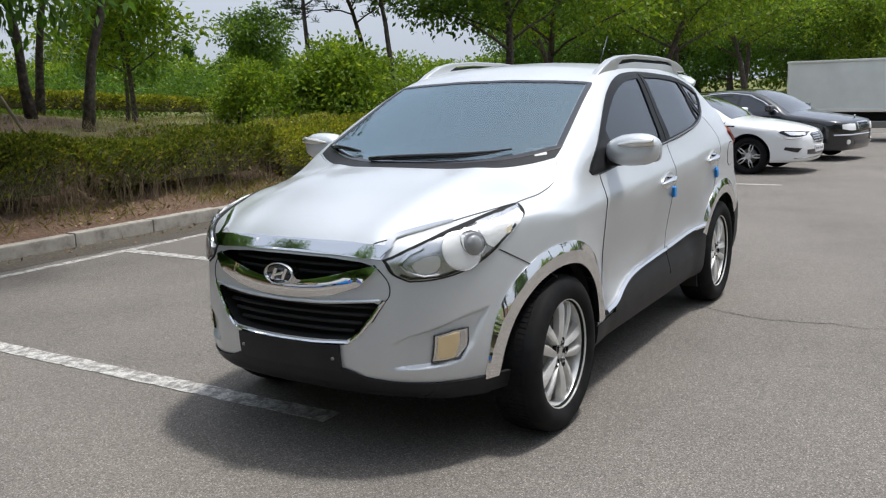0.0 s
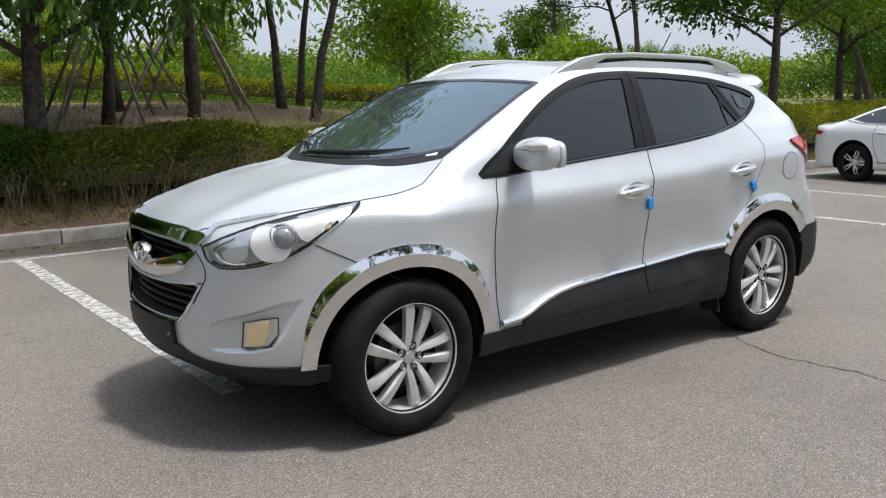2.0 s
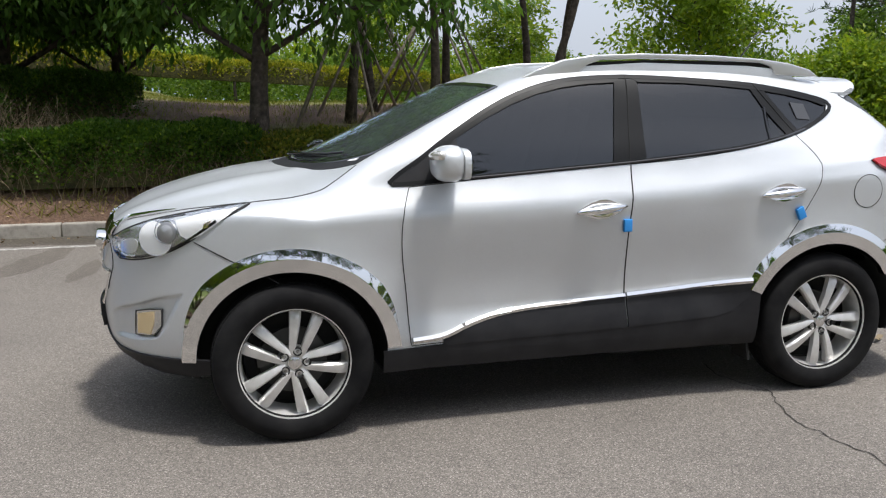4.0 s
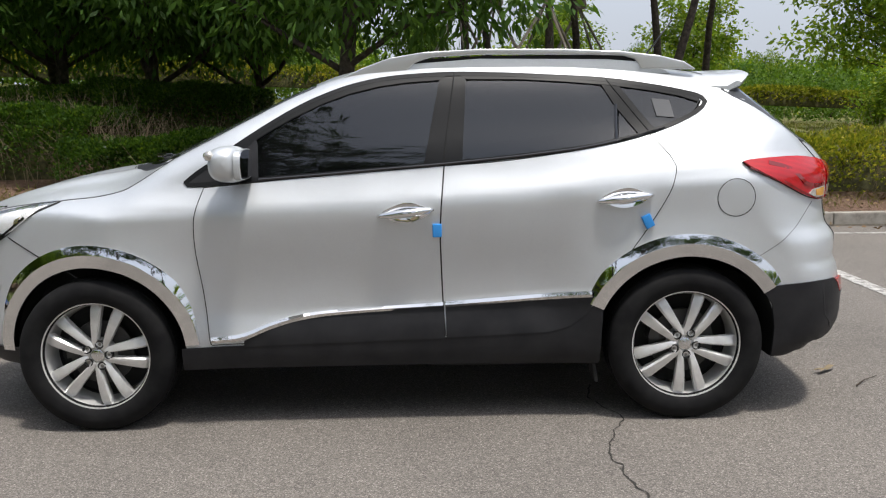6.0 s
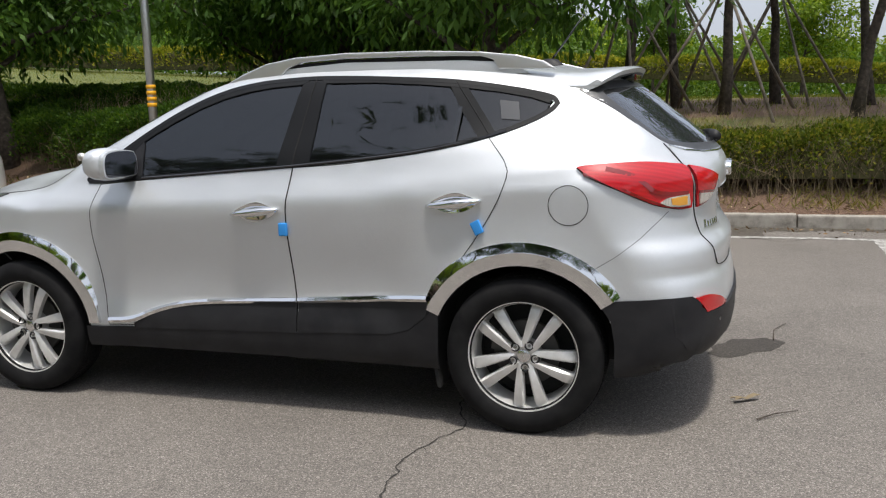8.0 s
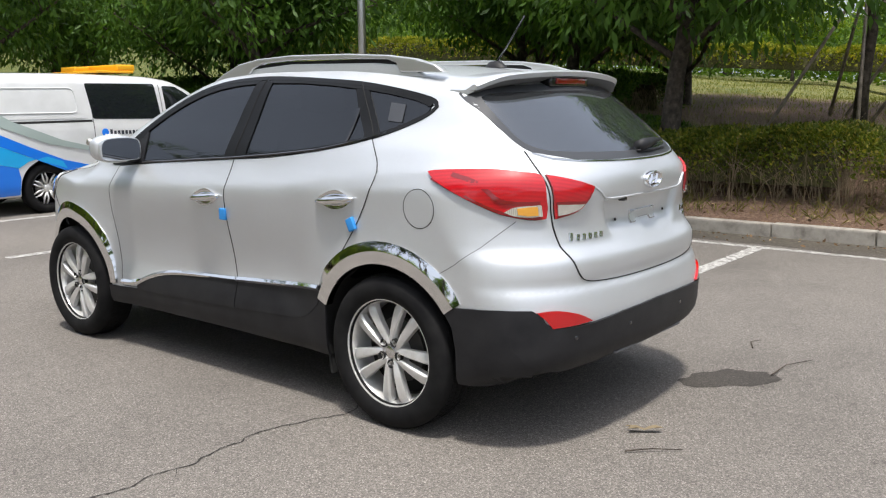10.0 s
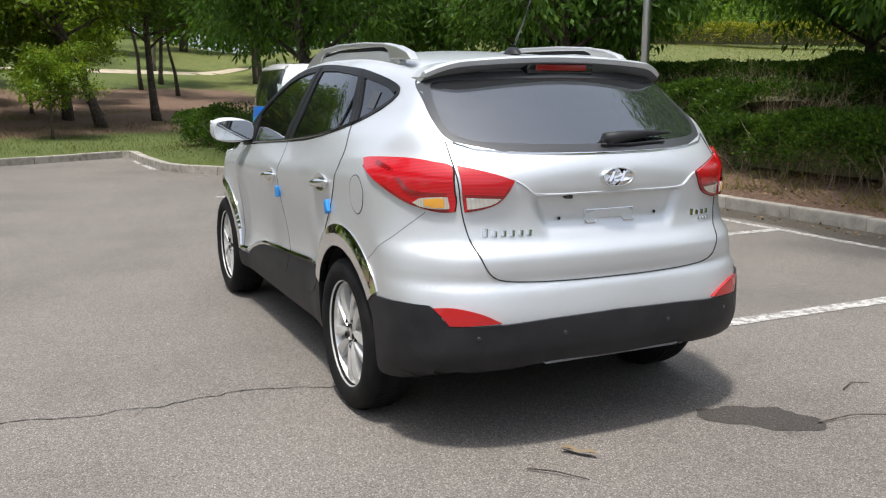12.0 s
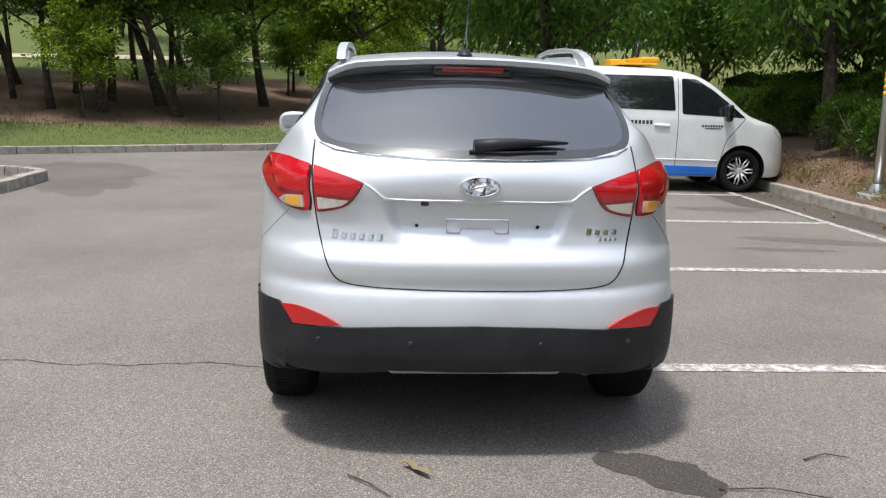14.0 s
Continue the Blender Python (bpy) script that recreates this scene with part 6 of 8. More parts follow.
    band("bumper_gap", [(1.775, 0.365), (1.765, 0.42), (1.735, 0.52)], 0.0045, SEAM, 0.002, 0.005, swell=0.0)
    band("bumper_gap", [(-1.905, 0.962), (-1.80, 0.86), (-1.70, 0.785), (-1.60, 0.725), (-1.56, 0.70)], 0.0026, SEAM_GREY, 0.0012, 0.004, swell=0.0)
    # handles
    for nm, cx, cz in (("front_door_handle", -0.078, 0.962), ("rear_door_handle", -1.030, 1.008)):
        cup = rounded([(cx + 0.12, cz - 0.005), (cx + 0.06, cz + 0.03), (cx - 0.02, cz + 0.048), (cx - 0.09, cz + 0.022), (cx - 0.12, cz + 0.008), (cx - 0.06, cz - 0.032), (cx + 0.01, cz - 0.046), (cx + 0.07, cz - 0.028)], 2)
        handle = flank(nm, cup, CHROME, 0.0115, 0.012, 0.010, "chrome door handle in a bright cup", relief=lambda uv, cx=cx, cz=cz: -0.0095 * np.exp(-(((uv[:, 0] - cx) / 0.075) ** 2 + ((uv[:, 1] - cz) / 0.026) ** 2)))
        pts, rad = [], []
        for k in range(13):
            t = k / 12
            px, pz = cx + 0.122 - 0.244 * t, cz - 0.012 + 0.024 * t
            p, nrm = skin_point(px, pz, "y", s, 0.010 + 0.022 * math.sin(math.pi * t))
            pts.append(p)
            rad.append(0.005 + 0.0145 * math.sin(math.pi * min(max(t, 0.02), 0.98)) ** 0.6)
        part("grip", mesh_of("grip", *tube(pts, rad, 10), CHROME), None, handle, "chrome grip")
        if cx > -0.5:
            p, nrm = skin_point(cx - 0.088, cz + 0.010, "y", s, 0.020)
            lock = part("lock", mesh_of("lock", *lathe([(0.001, 0.004), (0.008, 0.004), (0.009, 0.0)], 14, "y"), GLOSS_BLACK), None, handle)
            lock.matrix_basis = Matrix.Translation(p) @ Matrix.Diagonal((1, s, 1, 1))
    # fuel flap, on the left flank alone
    if s > 0:
        flank("fuel_flap", circle(-1.516, 1.0, 0.079, 32), SILVER, 0.002, 0.005, 0.03)
        band("flap_gap", circle(-1.516, 1.0, 0.082, 40), 0.0028, SEAM, 0.0012, 0.004, closed=True, swell=0.0)
    # headlamp: dark housing, reflectors, projector, clear cover
    lamp = flank("headlamp", HEADLAMP, LAMP_INNER, 0.004, 0.010, 0.03, "headlamp with projector lens behind a clear cover")
    flank("side_chamber", rounded([(2.015, 0.852), (1.965, 0.878), (1.930, 0.872), (1.945, 0.818), (1.995, 0.806)], 2), REFLECTOR, 0.0065, 0.004, 0.02, "bright side chamber", lamp)
    band("light_guide", [(1.965, 0.906), (2.005, 0.884), (2.030, 0.852), (2.018, 0.818), (1.985, 0.803), (1.945, 0.806)], 0.008, CHROME_SATIN, 0.009, 0.006, "bright light guide", lamp)
    flank("reflector", circle(1.858, 0.880, 0.066, 28), REFLECTOR_WHITE, 0.0105, 0.004, 0.012, "bright round reflector bowl", lamp, relief=lambda uv: -0.003 * np.exp(-(((uv[:, 0] - 1.858) ** 2 + (uv[:, 1] - 0.88) ** 2) / 0.0022)) + 0.0007 * np.sin(uv[:, 1] * 600))
    band("lamp_bezel", circle(1.858, 0.880, 0.068, 36), 0.0028, CHROME_SATIN, 0.010, 0.006, "bright ring round the reflector bowl", lamp, closed=True)
    flank("turn_lamp", curved([(1.775, 0.957), (1.69, 0.978), (1.60, 0.996), (1.52, 1.010), (1.60, 0.958), (1.67, 0.908), (1.72, 0.880), (1.757, 0.90)]), REFLECTOR_WHITE, 0.0065, 0.004, 0.012, "clear turn lamp", lamp, relief=lambda uv: 0.002 * np.sin(uv[:, 1] * 330) * np.sin(uv[:, 0] * 90))
    band("lamp_bezel", [(2.035, 0.812), (2.015, 0.797), (1.94, 0.800), (1.845, 0.824), (1.775, 0.852), (1.71, 0.893), (1.61, 0.962)], 0.010, GLOSS_BLACK, 0.0085, 0.004, "", lamp, swell=0.0)
    band("lamp_bezel", circle(1.812, 0.910, 0.045, 30), 0.004, CHROME_SATIN, 0.011, 0.006, "bright ring round the projector", lamp, closed=True)
    p, nrm = skin_point(1.812, 0.910, "y", s, 0.010)
    eye = part("projector", mesh_of("projector", *lathe([(0.001, 0.014), (0.018, 0.012), (0.030, 0.006), (0.036, 0.0), (0.043, 0.003), (0.046, -0.006)], 28, "y"), BULB_GLASS), None, lamp, "round projector lens")
    eye.matrix_basis = Matrix.Translation(p) @ nrm.to_track_quat("Y", "Z").to_matrix().to_4x4()
    flank("amber_spot", [(1.66, 0.950), (1.63, 0.962), (1.645, 0.935), (1.665, 0.930)], AMBER, 0.010, 0.004, 0.03, "", lamp)
    flank("lamp_cover", inset(HEADLAMP, 0.006), LENS_CLEAR, 0.014, 0.002, 0.03, "clear headlamp cover", lamp)
    band("lamp_gap", HEADLAMP, 0.009, SEAM, 0.002, 0.006, closed=True)
    # fog lamp in its sculpted pocket
    fog = flank("fog_lamp", [(1.955, 0.560), (1.90, 0.574), (1.850, 0.578), (1.853, 0.508), (1.885, 0.460), (1.962, 0.460)], CHROME_SATIN, 0.010, 0.016, 0.03, "square fog lamp with warm reflector")
    flank("fog_reflector", [(1.947, 0.553), (1.90, 0.565), (1.880, 0.567), (1.884, 0.52), (1.899, 0.468), (1.952, 0.468)], FOG_BOWL, 0.014, 0.006, 0.008, "warm yellowish reflector", fog, relief=lambda uv: -0.003 * np.exp(-(((uv[:, 0] - 1.918) / 0.024) ** 2 + ((uv[:, 1] - 0.515) / 0.034) ** 2)) + 0.0008 * np.sin(uv[:, 0] * 420))
    flank("fog_cover", [(1.95, 0.556), (1.90, 0.569), (1.858, 0.572), (1.86, 0.509), (1.888, 0.464), (1.955, 0.464)], LENS_CLEAR, 0.018, 0.002, 0.03, "clear fog-lamp cover", fog)
    band("fog_gap", [(1.957, 0.562), (1.90, 0.576), (1.848, 0.580), (1.851, 0.508), (1.884, 0.458), (1.964, 0.458)], 0.0045, GLOSS_BLACK, 0.0115, 0.008, "black edge of the fog lamp", fog, closed=True, swell=0.0)
    flank("front_lip_corner", [(1.95, 0.372), (1.80, 0.366), (1.70, 0.365), (1.62, 0.363), (1.60, 0.30), (1.75, 0.288), (1.95, 0.288)], BLACK_PLASTIC, 0.009, 0.014, 0.04, "black plastic lip under the bumper")
    # rear lamp, on the wing and on the tailgate
    lamp = flank("rear_lamp", TAIL_SIDE, RED_LENS, 0.012, 0.018, 0.02, "red wrap-round rear lamp with clear lower lens", relief=lambda uv: 0.006 * np.exp(-((uv[:, 1] - 1.10) / 0.04) ** 2))
    flank("clear_section", curved([(-1.866, 1.000), (-1.894, 1.019), (-1.937, 1.026), (-1.972, 1.029), (-1.975, 0.982), (-1.945, 0.979), (-1.90, 0.984)]), CLEAR_LENS, 0.018, 0.010, 0.012, "ribbed clear lens", lamp, relief=lambda uv: 0.0012 * np.sin(uv[:, 0] * 480))
    flank("amber_section", [(-1.905, 1.016), (-1.937, 1.022), (-1.962, 1.023), (-1.964, 0.986), (-1.935, 0.984), (-1.908, 0.990)], AMBER_LENS, 0.0205, 0.006, 0.012, "amber indicator lens", lamp, relief=lambda uv: 0.0015 * np.sin(uv[:, 0] * 480))
    band("lamp_chamber", flowing([(-1.66, 1.140), (-1.76, 1.115), (-1.815, 1.075), (-1.845, 1.045), (-1.90, 1.034), (-1.970, 1.036)]), 0.016, RED_DARK, 0.0170, 0.006, "dark red chamber edge", lamp, swell=0.0)
    band("lamp_chamber", [(-1.575, 1.122), (-1.72, 1.066), (-1.829, 1.012), (-1.864, 0.997), (-1.925, 0.9755), (-1.972, 0.973)], 0.007, RED_DARK, 0.0145, 0.005, "dark red lower rim", lamp, swell=0.0)
    band("lamp_gap", TAIL_SIDE, 0.005, SEAM, 0.002, 0.006, closed=True)
    gate = [(s * a, b) for a, b in TAIL_GATE]
    lamp = panel("rear_lamp", gate, "x", -1, RED_LENS, car, 0.012, 0.018, 0.02, "red inner rear lamp on the tailgate", relief=lambda uv: 0.004 * np.exp(-((uv[:, 1] - 1.09) / 0.04) ** 2))
    panel("clear_section", [(s * a, b) for a, b in curved([(0.606, 1.028), (0.487, 1.023), (0.510, 1.003), (0.553, 0.989), (0.602, 0.981)])], "x", -1, CLEAR_LENS, lamp, 0.018, 0.010, 0.010, "ribbed clear lens", relief=lambda uv: 0.0012 * np.sin(uv[:, 0] * 480))
    strip("lamp_chamber", [(s * a, b) for a, b in [(0.612, 1.034), (0.478, 1.030)]], 0.010, "x", -1, RED_DARK, lamp, 0.0165, 0.006, "dark red chamber edge", swell=0.0)
    strip("lamp_chamber", [(s * a, b) for a, b in [(0.603, 0.9735), (0.553, 0.984), (0.504, 1.004), (0.474, 1.034), (0.446, 1.082)]], 0.006, "x", -1, RED_DARK, lamp, 0.0145, 0.005, "dark red lower rim", swell=0.0)
    strip("lamp_gap", gate, 0.005, "x", -1, SEAM, car, 0.002, 0.006, "", True)
    panel("reflector", [(s * a, b) for a, b in curved([(0.748, 0.606), (0.70, 0.610), (0.656, 0.605), (0.578, 0.582), (0.514, 0.549), (0.61, 0.543), (0.698, 0.540), (0.722, 0.575)], 50)], "x", -1, RED_DEEP, car, 0.012, 0.014, 0.03, "red reflector in the bumper")
    # black corner of the rear bumper
    flank("bumper_corner", [(-1.640, 0.600), (-1.75, 0.610), (-1.90, 0.618), (-2.0, 0.615), (-2.03, 0.59), (-2.06, 0.5), (-2.02, 0.38), (-1.95, 0.31), (-1.80, 0.285), (-1.70, 0.285), (-1.705, 0.42), (-1.69, 0.52)], BLACK_PLASTIC, 0.010, 0.014, 0.04, "black plastic bumper corner")
    # little inner liner flap behind the rear wheel arch
    solid("mud_flap", [(-0.895, 0.30), (-0.91, 0.30), (-0.93, 0.17), (-0.915, 0.17)], "y", s * 0.70, s * 0.83, MATT_BLACK, car, 0, "small black mud flap")

# rear bumper, tailgate, plate bracket
REAR_BLACK = both([(0, 0.560), (0.30, 0.553), (0.505, 0.541), (0.60, 0.538), (0.69, 0.538), (0.735, 0.575), (0.762, 0.610), (0.80, 0.616), (0.83, 0.60), (0.82, 0.46), (0.78, 0.40), (0.72, 0.365), (0.60, 0.345), (0.46, 0.352), (0.36, 0.372), (0, 0.375)])
panel("rear_bumper", REAR_BLACK, "x", -1, BLACK_PLASTIC, car, 0.010, 0.016, 0.04, "black plastic lower bumper", relief=lambda uv: 0.006 * np.exp(-((uv[:, 1] - 0.535) / 0.012) ** 2) * (np.abs(uv[:, 0]) < 0.66))
solid("skid_strip", [(-0.335, 0.372), (0.335, 0.372), (0.32, 0.362), (-0.32, 0.362)], "x", -2.145, -2.06, MATT_GREY, car, 0.003, "dull silver strip under the bumper")
part("exhaust", mesh_of("exhaust", *tube([(-1.6, -0.47, 0.34), (-1.9, -0.47, 0.345), (-2.0, -0.47, 0.34)], [0.03, 0.03, 0.032], 16), STEEL), None, car, "steel exhaust tip")
for y in (0.60, 0.25, -0.25, -0.60):
    p, nrm = skin_point(y, 0.49, "x", -1, 0.010)
    part("parking_sensor", mesh_of("parking_sensor", *lathe([(0.001, 0.002), (0.009, 0.002), (0.010, -0.004)], 14, "x"), GLOSS_BLACK), None, car).matrix_basis = Matrix.Translation(p) @ nrm.to_track_quat("X", "Z").to_matrix().to_4x4()
left_line = [(0.0, 0.690), (0.25, 0.691), (0.44, 0.698), (0.515, 0.71), (0.548, 0.735), (0.572, 0.78), (0.60, 0.86), (0.622, 0.97), (0.634, 1.08), (0.637, 1.16), (0.633, 1.235)]
strip("tailgate_gap", flowing([(-a, b) for a, b in left_line[::-1]][:-1] + left_line), 0.0042, "x", -1, SEAM, car, 0.003, 0.006, swell=0.0)
tailgate = panel("tailgate", inset(both([(0, 1.180), (0.25, 1.186), (0.45, 1.200), (0.60, 1.232), (0.629, 1.22)] + [(a, b) for a, b in left_line[::-1][1:]]), 0.005), "x", -1, SILVER, car, 0.0018, 0.005, 0.015)
strip("tailgate_crease", flowing([(0.43, 1.086), (0.395, 1.066), (0.362, 1.036), (0.335, 1.030), (0.0, 1.032), (-0.335, 1.030), (-0.362, 1.036), (-0.395, 1.066), (-0.43, 1.086)]), 0.008, "x", -1, SILVER, car, 0.006, 0.010)
bracket = panel("plate_bracket", rounded([(-0.118, 0.958), (0.118, 0.958), (0.118, 0.903), (0.070, 0.903), (0.062, 0.922), (-0.062, 0.922), (-0.070, 0.903), (-0.118, 0.903)], 1), "x", -1, SILVER, car, 0.008, 0.008, 0.03, "empty bracket for a number plate")
strip("bracket_edge", [(-0.118, 0.958), (0.118, 0.958), (0.118, 0.903), (0.070, 0.903), (0.062, 0.922), (-0.062, 0.922), (-0.070, 0.903), (-0.118, 0.903)], 0.005, "x", -1, CHROME_SATIN, car, 0.007, 0.006, "", True)
for y, z in ((0.232, 0.93), (-0.232, 0.93)):
    p, nrm = skin_point(y, z, "x", -1, 0.005)
    part("screw_hole", mesh_of("screw_hole", *lathe([(0.001, 0.0), (0.006, 0.0), (0.007, -0.003)], 10, "x"), SEAM), None, car).location = p
part("tailgate_camera", box_bm((0.03, 0.03, 0.022), (-2.098, 0.205, 1.020), 0.006), GLOSS_BLACK, car)


def lettering(y0, y1, z0, z1, n, lift, name):
    """Raised chrome lettering, kept as plain bars."""
    w = (y1 - y0) / n
    for k in range(n):
        tall = z1 if k == 0 else z0 + (z1 - z0) * 0.72
        a, b = y0 + w * k, y0 + w * (k + 0.74)
        strip(name, [((a + b) / 2, z0), ((a + b) / 2 - 0.004, tall)], abs(b - a) * 0.8, "x", -1, CHROME_SATIN, car, lift, 0.004)


lettering(0.558, 0.352, 0.873, 0.905, 6, 0.004, "model_lettering")
lettering(-0.420, -0.560, 0.902, 0.928, 4, 0.004, "trim_lettering")
lettering(-0.472, -0.556, 0.877, 0.893, 4, 0.004, "engine_lettering")

# rear wiper
pts = [(reach([y], [z], "x", -1)[0] - 0.030, y, z) for y, z in [(0.02, 1.235), (-0.08, 1.243), (-0.2, 1.250), (-0.35, 1.250)]]
wiper = part("rear_wiper", mesh_of("rear_wiper", *tube(pts, [0.026, 0.024, 0.015, 0.005], 10), BLACK_PLASTIC), None, car, "black rear wiper")
pts = [(reach([y], [z], "x", -1)[0] - 0.012, y, z) for y, z in [(0.04, 1.215), (-0.1, 1.212), (-0.3, 1.216)]]
part("wiper_blade", mesh_of("wiper_blade", *tube(pts, [0.006, 0.006, 0.004], 8), BLACK_PLASTIC), None, wiper)

# roof spoiler with its stop lamp
def spoiler_row(y):
    zr = float(reach([-1.47], [y], "z", 1)[0])
    end = max(0.0, abs(y) - 0.46)
    tip_x, tip_z = -1.735 + 0.20 * y * y + 2.4 * end * end, 1.572 - 0.10 * y * y - 1.6 * end * end
    return [(-1.46, y, zr + 0.004), (-1.55, y, zr + 0.001), (tip_x + 0.02, y, tip_z + 0.003), (tip_x, y, tip_z - 0.006), (tip_x + 0.012, y, tip_z - 0.026), (-1.61, y, 1.488 + 0.03 - 0.10 * y * y), (-1.55, y, 1.46)]


rows = [spoiler_row(y) for y in np.linspace(-0.600, 0.600, 31)]
sv = [q for r in rows for q in r]
m = len(rows[0])
sf = [(i * m + k, i * m + k + 1, (i + 1) * m + k + 1, (i + 1) * m + k) for i in range(len(rows) - 1) for k in range(m - 1)]
sf += [tuple(range(m)), tuple(range((len(rows) - 1) * m, len(rows) * m))[::-1]]
me = mesh_of("spoiler", sv, sf, SILVER)
try_sharp(me, 35)
spoiler = part("spoiler", me, None, car, "silver roof spoiler over the rear window")
under = [[(tip[4][0] - 0.001, tip[4][1], tip[4][2] - 0.002), (tip[5][0], tip[5][1], tip[5][2] - 0.004), (-1.56, tip[5][1], 1.462)] for tip in rows]
uv_, uf = [q for r in under for q in r], []
for i in range(len(under) - 1):
    for k in range(2):
        uf.append((3 * i + k, 3 * i + 3 + k, 3 * i + 4 + k, 3 * i + 1 + k))
part("spoiler_underside", mesh_of("spoiler_underside", uv_, uf, MATT_GREY), None, spoiler)
stop = part("stop_lamp_housing", box_bm((0.07, 0.33, 0.052), (-1.672, 0, 1.520), 0.012), GLOSS_BLACK, car, "black housing of the high stop lamp")
part("stop_lamp_lens", box_bm((0.012, 0.255, 0.026), (-1.708, 0, 1.524), 0.004), RED_DARK, stop, "dark red stop lamp lens")

# roof rails and aerial
for s in (1, -1):
    outer = [(0.215, 1.548), (0.12, 1.592), (-0.011, 1.638), (-0.167, 1.661), (-0.426, 1.671), (-0.816, 1.664), (-1.076, 1.649), (-1.24, 1.628), (-1.36, 1.598), (-1.415, 1.562)]
    inner = [(-1.16, 1.57), (-1.135, 1.612), (-1.08, 1.629), (-0.816, 1.640), (-0.426, 1.647), (-0.20, 1.638), (-0.125, 1.612), (-0.09, 1.58)]
    solid("roof_rail", outer + inner, "y", s * 0.535, s * 0.578, RAIL, car, 0.008, "silver roof rail", 3)
    # black filler in place of the shade in the gap under the rail
    solid("rail_slot", [(-1.15, 1.600), (-1.10, 1.634), (-0.426, 1.640), (-0.14, 1.628), (-0.09, 1.590)], "y", s * 0.548, s * 0.562, MATT_BLACK, car, 0.002)
    solid("rail_plinth", [(-1.30, 1.545), (-1.20, 1.598), (-1.0, 1.615), (-0.426, 1.628), (-0.12, 1.610), (0.02, 1.580), (-0.4, 1.56)], "y", s * 0.530, s * 0.572, SILVER, car, 0.008, "silver plinth of the roof rail", 2)
fin = part("aerial_base", mesh_of("aerial_base", *lathe([(0.001, 0.035), (0.018, 0.032), (0.03, 0.012), (0.036, 0.0)], 18, "z"), BLACK_PLASTIC), None, car, "black roof aerial")
zr = float(reach([-1.28], [0.0], "z", 1)[0])
fin.matrix_basis = Matrix.Translation((-1.28, 0, zr)) @ Matrix.Diagonal((1.9, 1, 1, 1))
part("aerial_rod", mesh_of("aerial_rod", *tube([(-1.28, 0, zr + 0.02), (-1.36, 0, zr + 0.12), (-1.45, 0, zr + 0.24)], [0.005, 0.0045, 0.004], 8), GLOSS_BLACK), None, car)

# front wipers
for y0, y1 in ((-0.62, -0.36), (-0.22, 0.48)):
    line = []
    for k in range(9):
        t = k / 8
        y = y0 + (y1 - y0) * t
        x = cowl_x(y) - 0.07 - 0.06 * t
        line.append((x, y, float(reach([x], [y], "z", 1)[0]) + 0.018 + 0.012 * math.sin(math.pi * t)))
    w = part("front_wiper", mesh_of("front_wiper", *tube(line, [0.011, 0.011, 0.011, 0.010, 0.010, 0.009, 0.008, 0.007, 0.005], 8), GLOSS_BLACK), None, car, "black front wiper")
    blade = [(x - 0.03, y, z - 0.012) for x, y, z in line]
    part("wiper_blade", mesh_of("wiper_blade", *tube(blade, 0.006, 6), MATT_BLACK), None, w)

# door mirrors
for s in (1, -1):
    def squashed(n_u=20, n_v=14):
        verts, faces = [], []
        for i in range(n_v + 1):
            a = math.pi * i / n_v
            for k in range(n_u):
                b = 2 * math.pi * k / n_u
                cx = math.sin(a) * math.cos(b)
                cz = math.sin(a) * math.sin(b)
                cy = -math.cos(a)
                sg = lambda v, e: math.copysign(abs(v) ** e, v)  # noqa: E731
                x, y, z = sg(cx, 0.75), sg(cy, 0.70), sg(cz, 0.72)
                x = x * 0.085 if x > 0 else x * 0.055
                z = z * (0.078 - 0.018 * (y < -0.2) * min(1, (-y - 0.2)))
                verts.append((x + 0.012 * y, s * y * 0.135, z + 0.006 * y))
        for i in range(n_v):
            for k in range(n_u):
                a, b = i * n_u + k, i * n_u + (k + 1) % n_u
                faces.append((a, b, b + n_u, a + n_u) if s < 0 else (a, a + n_u, b + n_u, b))
        return verts, faces

    at = Matrix.Translation((0.645, s * 0.937, 1.190))
    mirror = part("door_mirror", mesh_of("door_mirror", *squashed(), SILVER), None, car, "silver door mirror with turn lamp")
    mirror.matrix_basis = at
    glass_o = rounded([(-0.115, -0.052), (-0.115, 0.045), (-0.06, 0.060), (0.08, 0.060), (0.118, 0.035), (0.118, -0.045), (0.09, -0.060), (-0.08, -0.060)], 2)
    face = solid("mirror_glass", glass_o, "x", -0.060, -0.040, MIRROR, mirror, 0, "mirror glass")
    rim = solid("mirror_rim", [(a * 1.06, b * 1.07) for a, b in glass_o], "x", -0.057, -0.030, SILVER, mirror, 0.003)
    lamp = [(0.086 - 0.35 * (abs(y) - 0.06) ** 2 - 0.12 * max(0, y - 0.06), s * y, 0.030 + 0.010 * (y + 0.02) / 0.12) for y in np.linspace(-0.045, 0.122, 12)]
    part("turn_lamp", mesh_of("turn_lamp", *tube([(x * (0.97 if i < 10 else 0.86), y, z) for i, (x, y, z) in enumerate(lamp)], [0.006 + 0.013 * min(1, i / 5) for i in range(12)], 10), CLEAR_LENS), None, mirror, "slim clear turn lamp")
    arm = part("mirror_arm", box_bm((0.07, 0.12, 0.045), (0.645, s * 0.835, 1.135), 0.015), BLACK_PLASTIC, mirror)
    arm.matrix_basis = at.inverted()

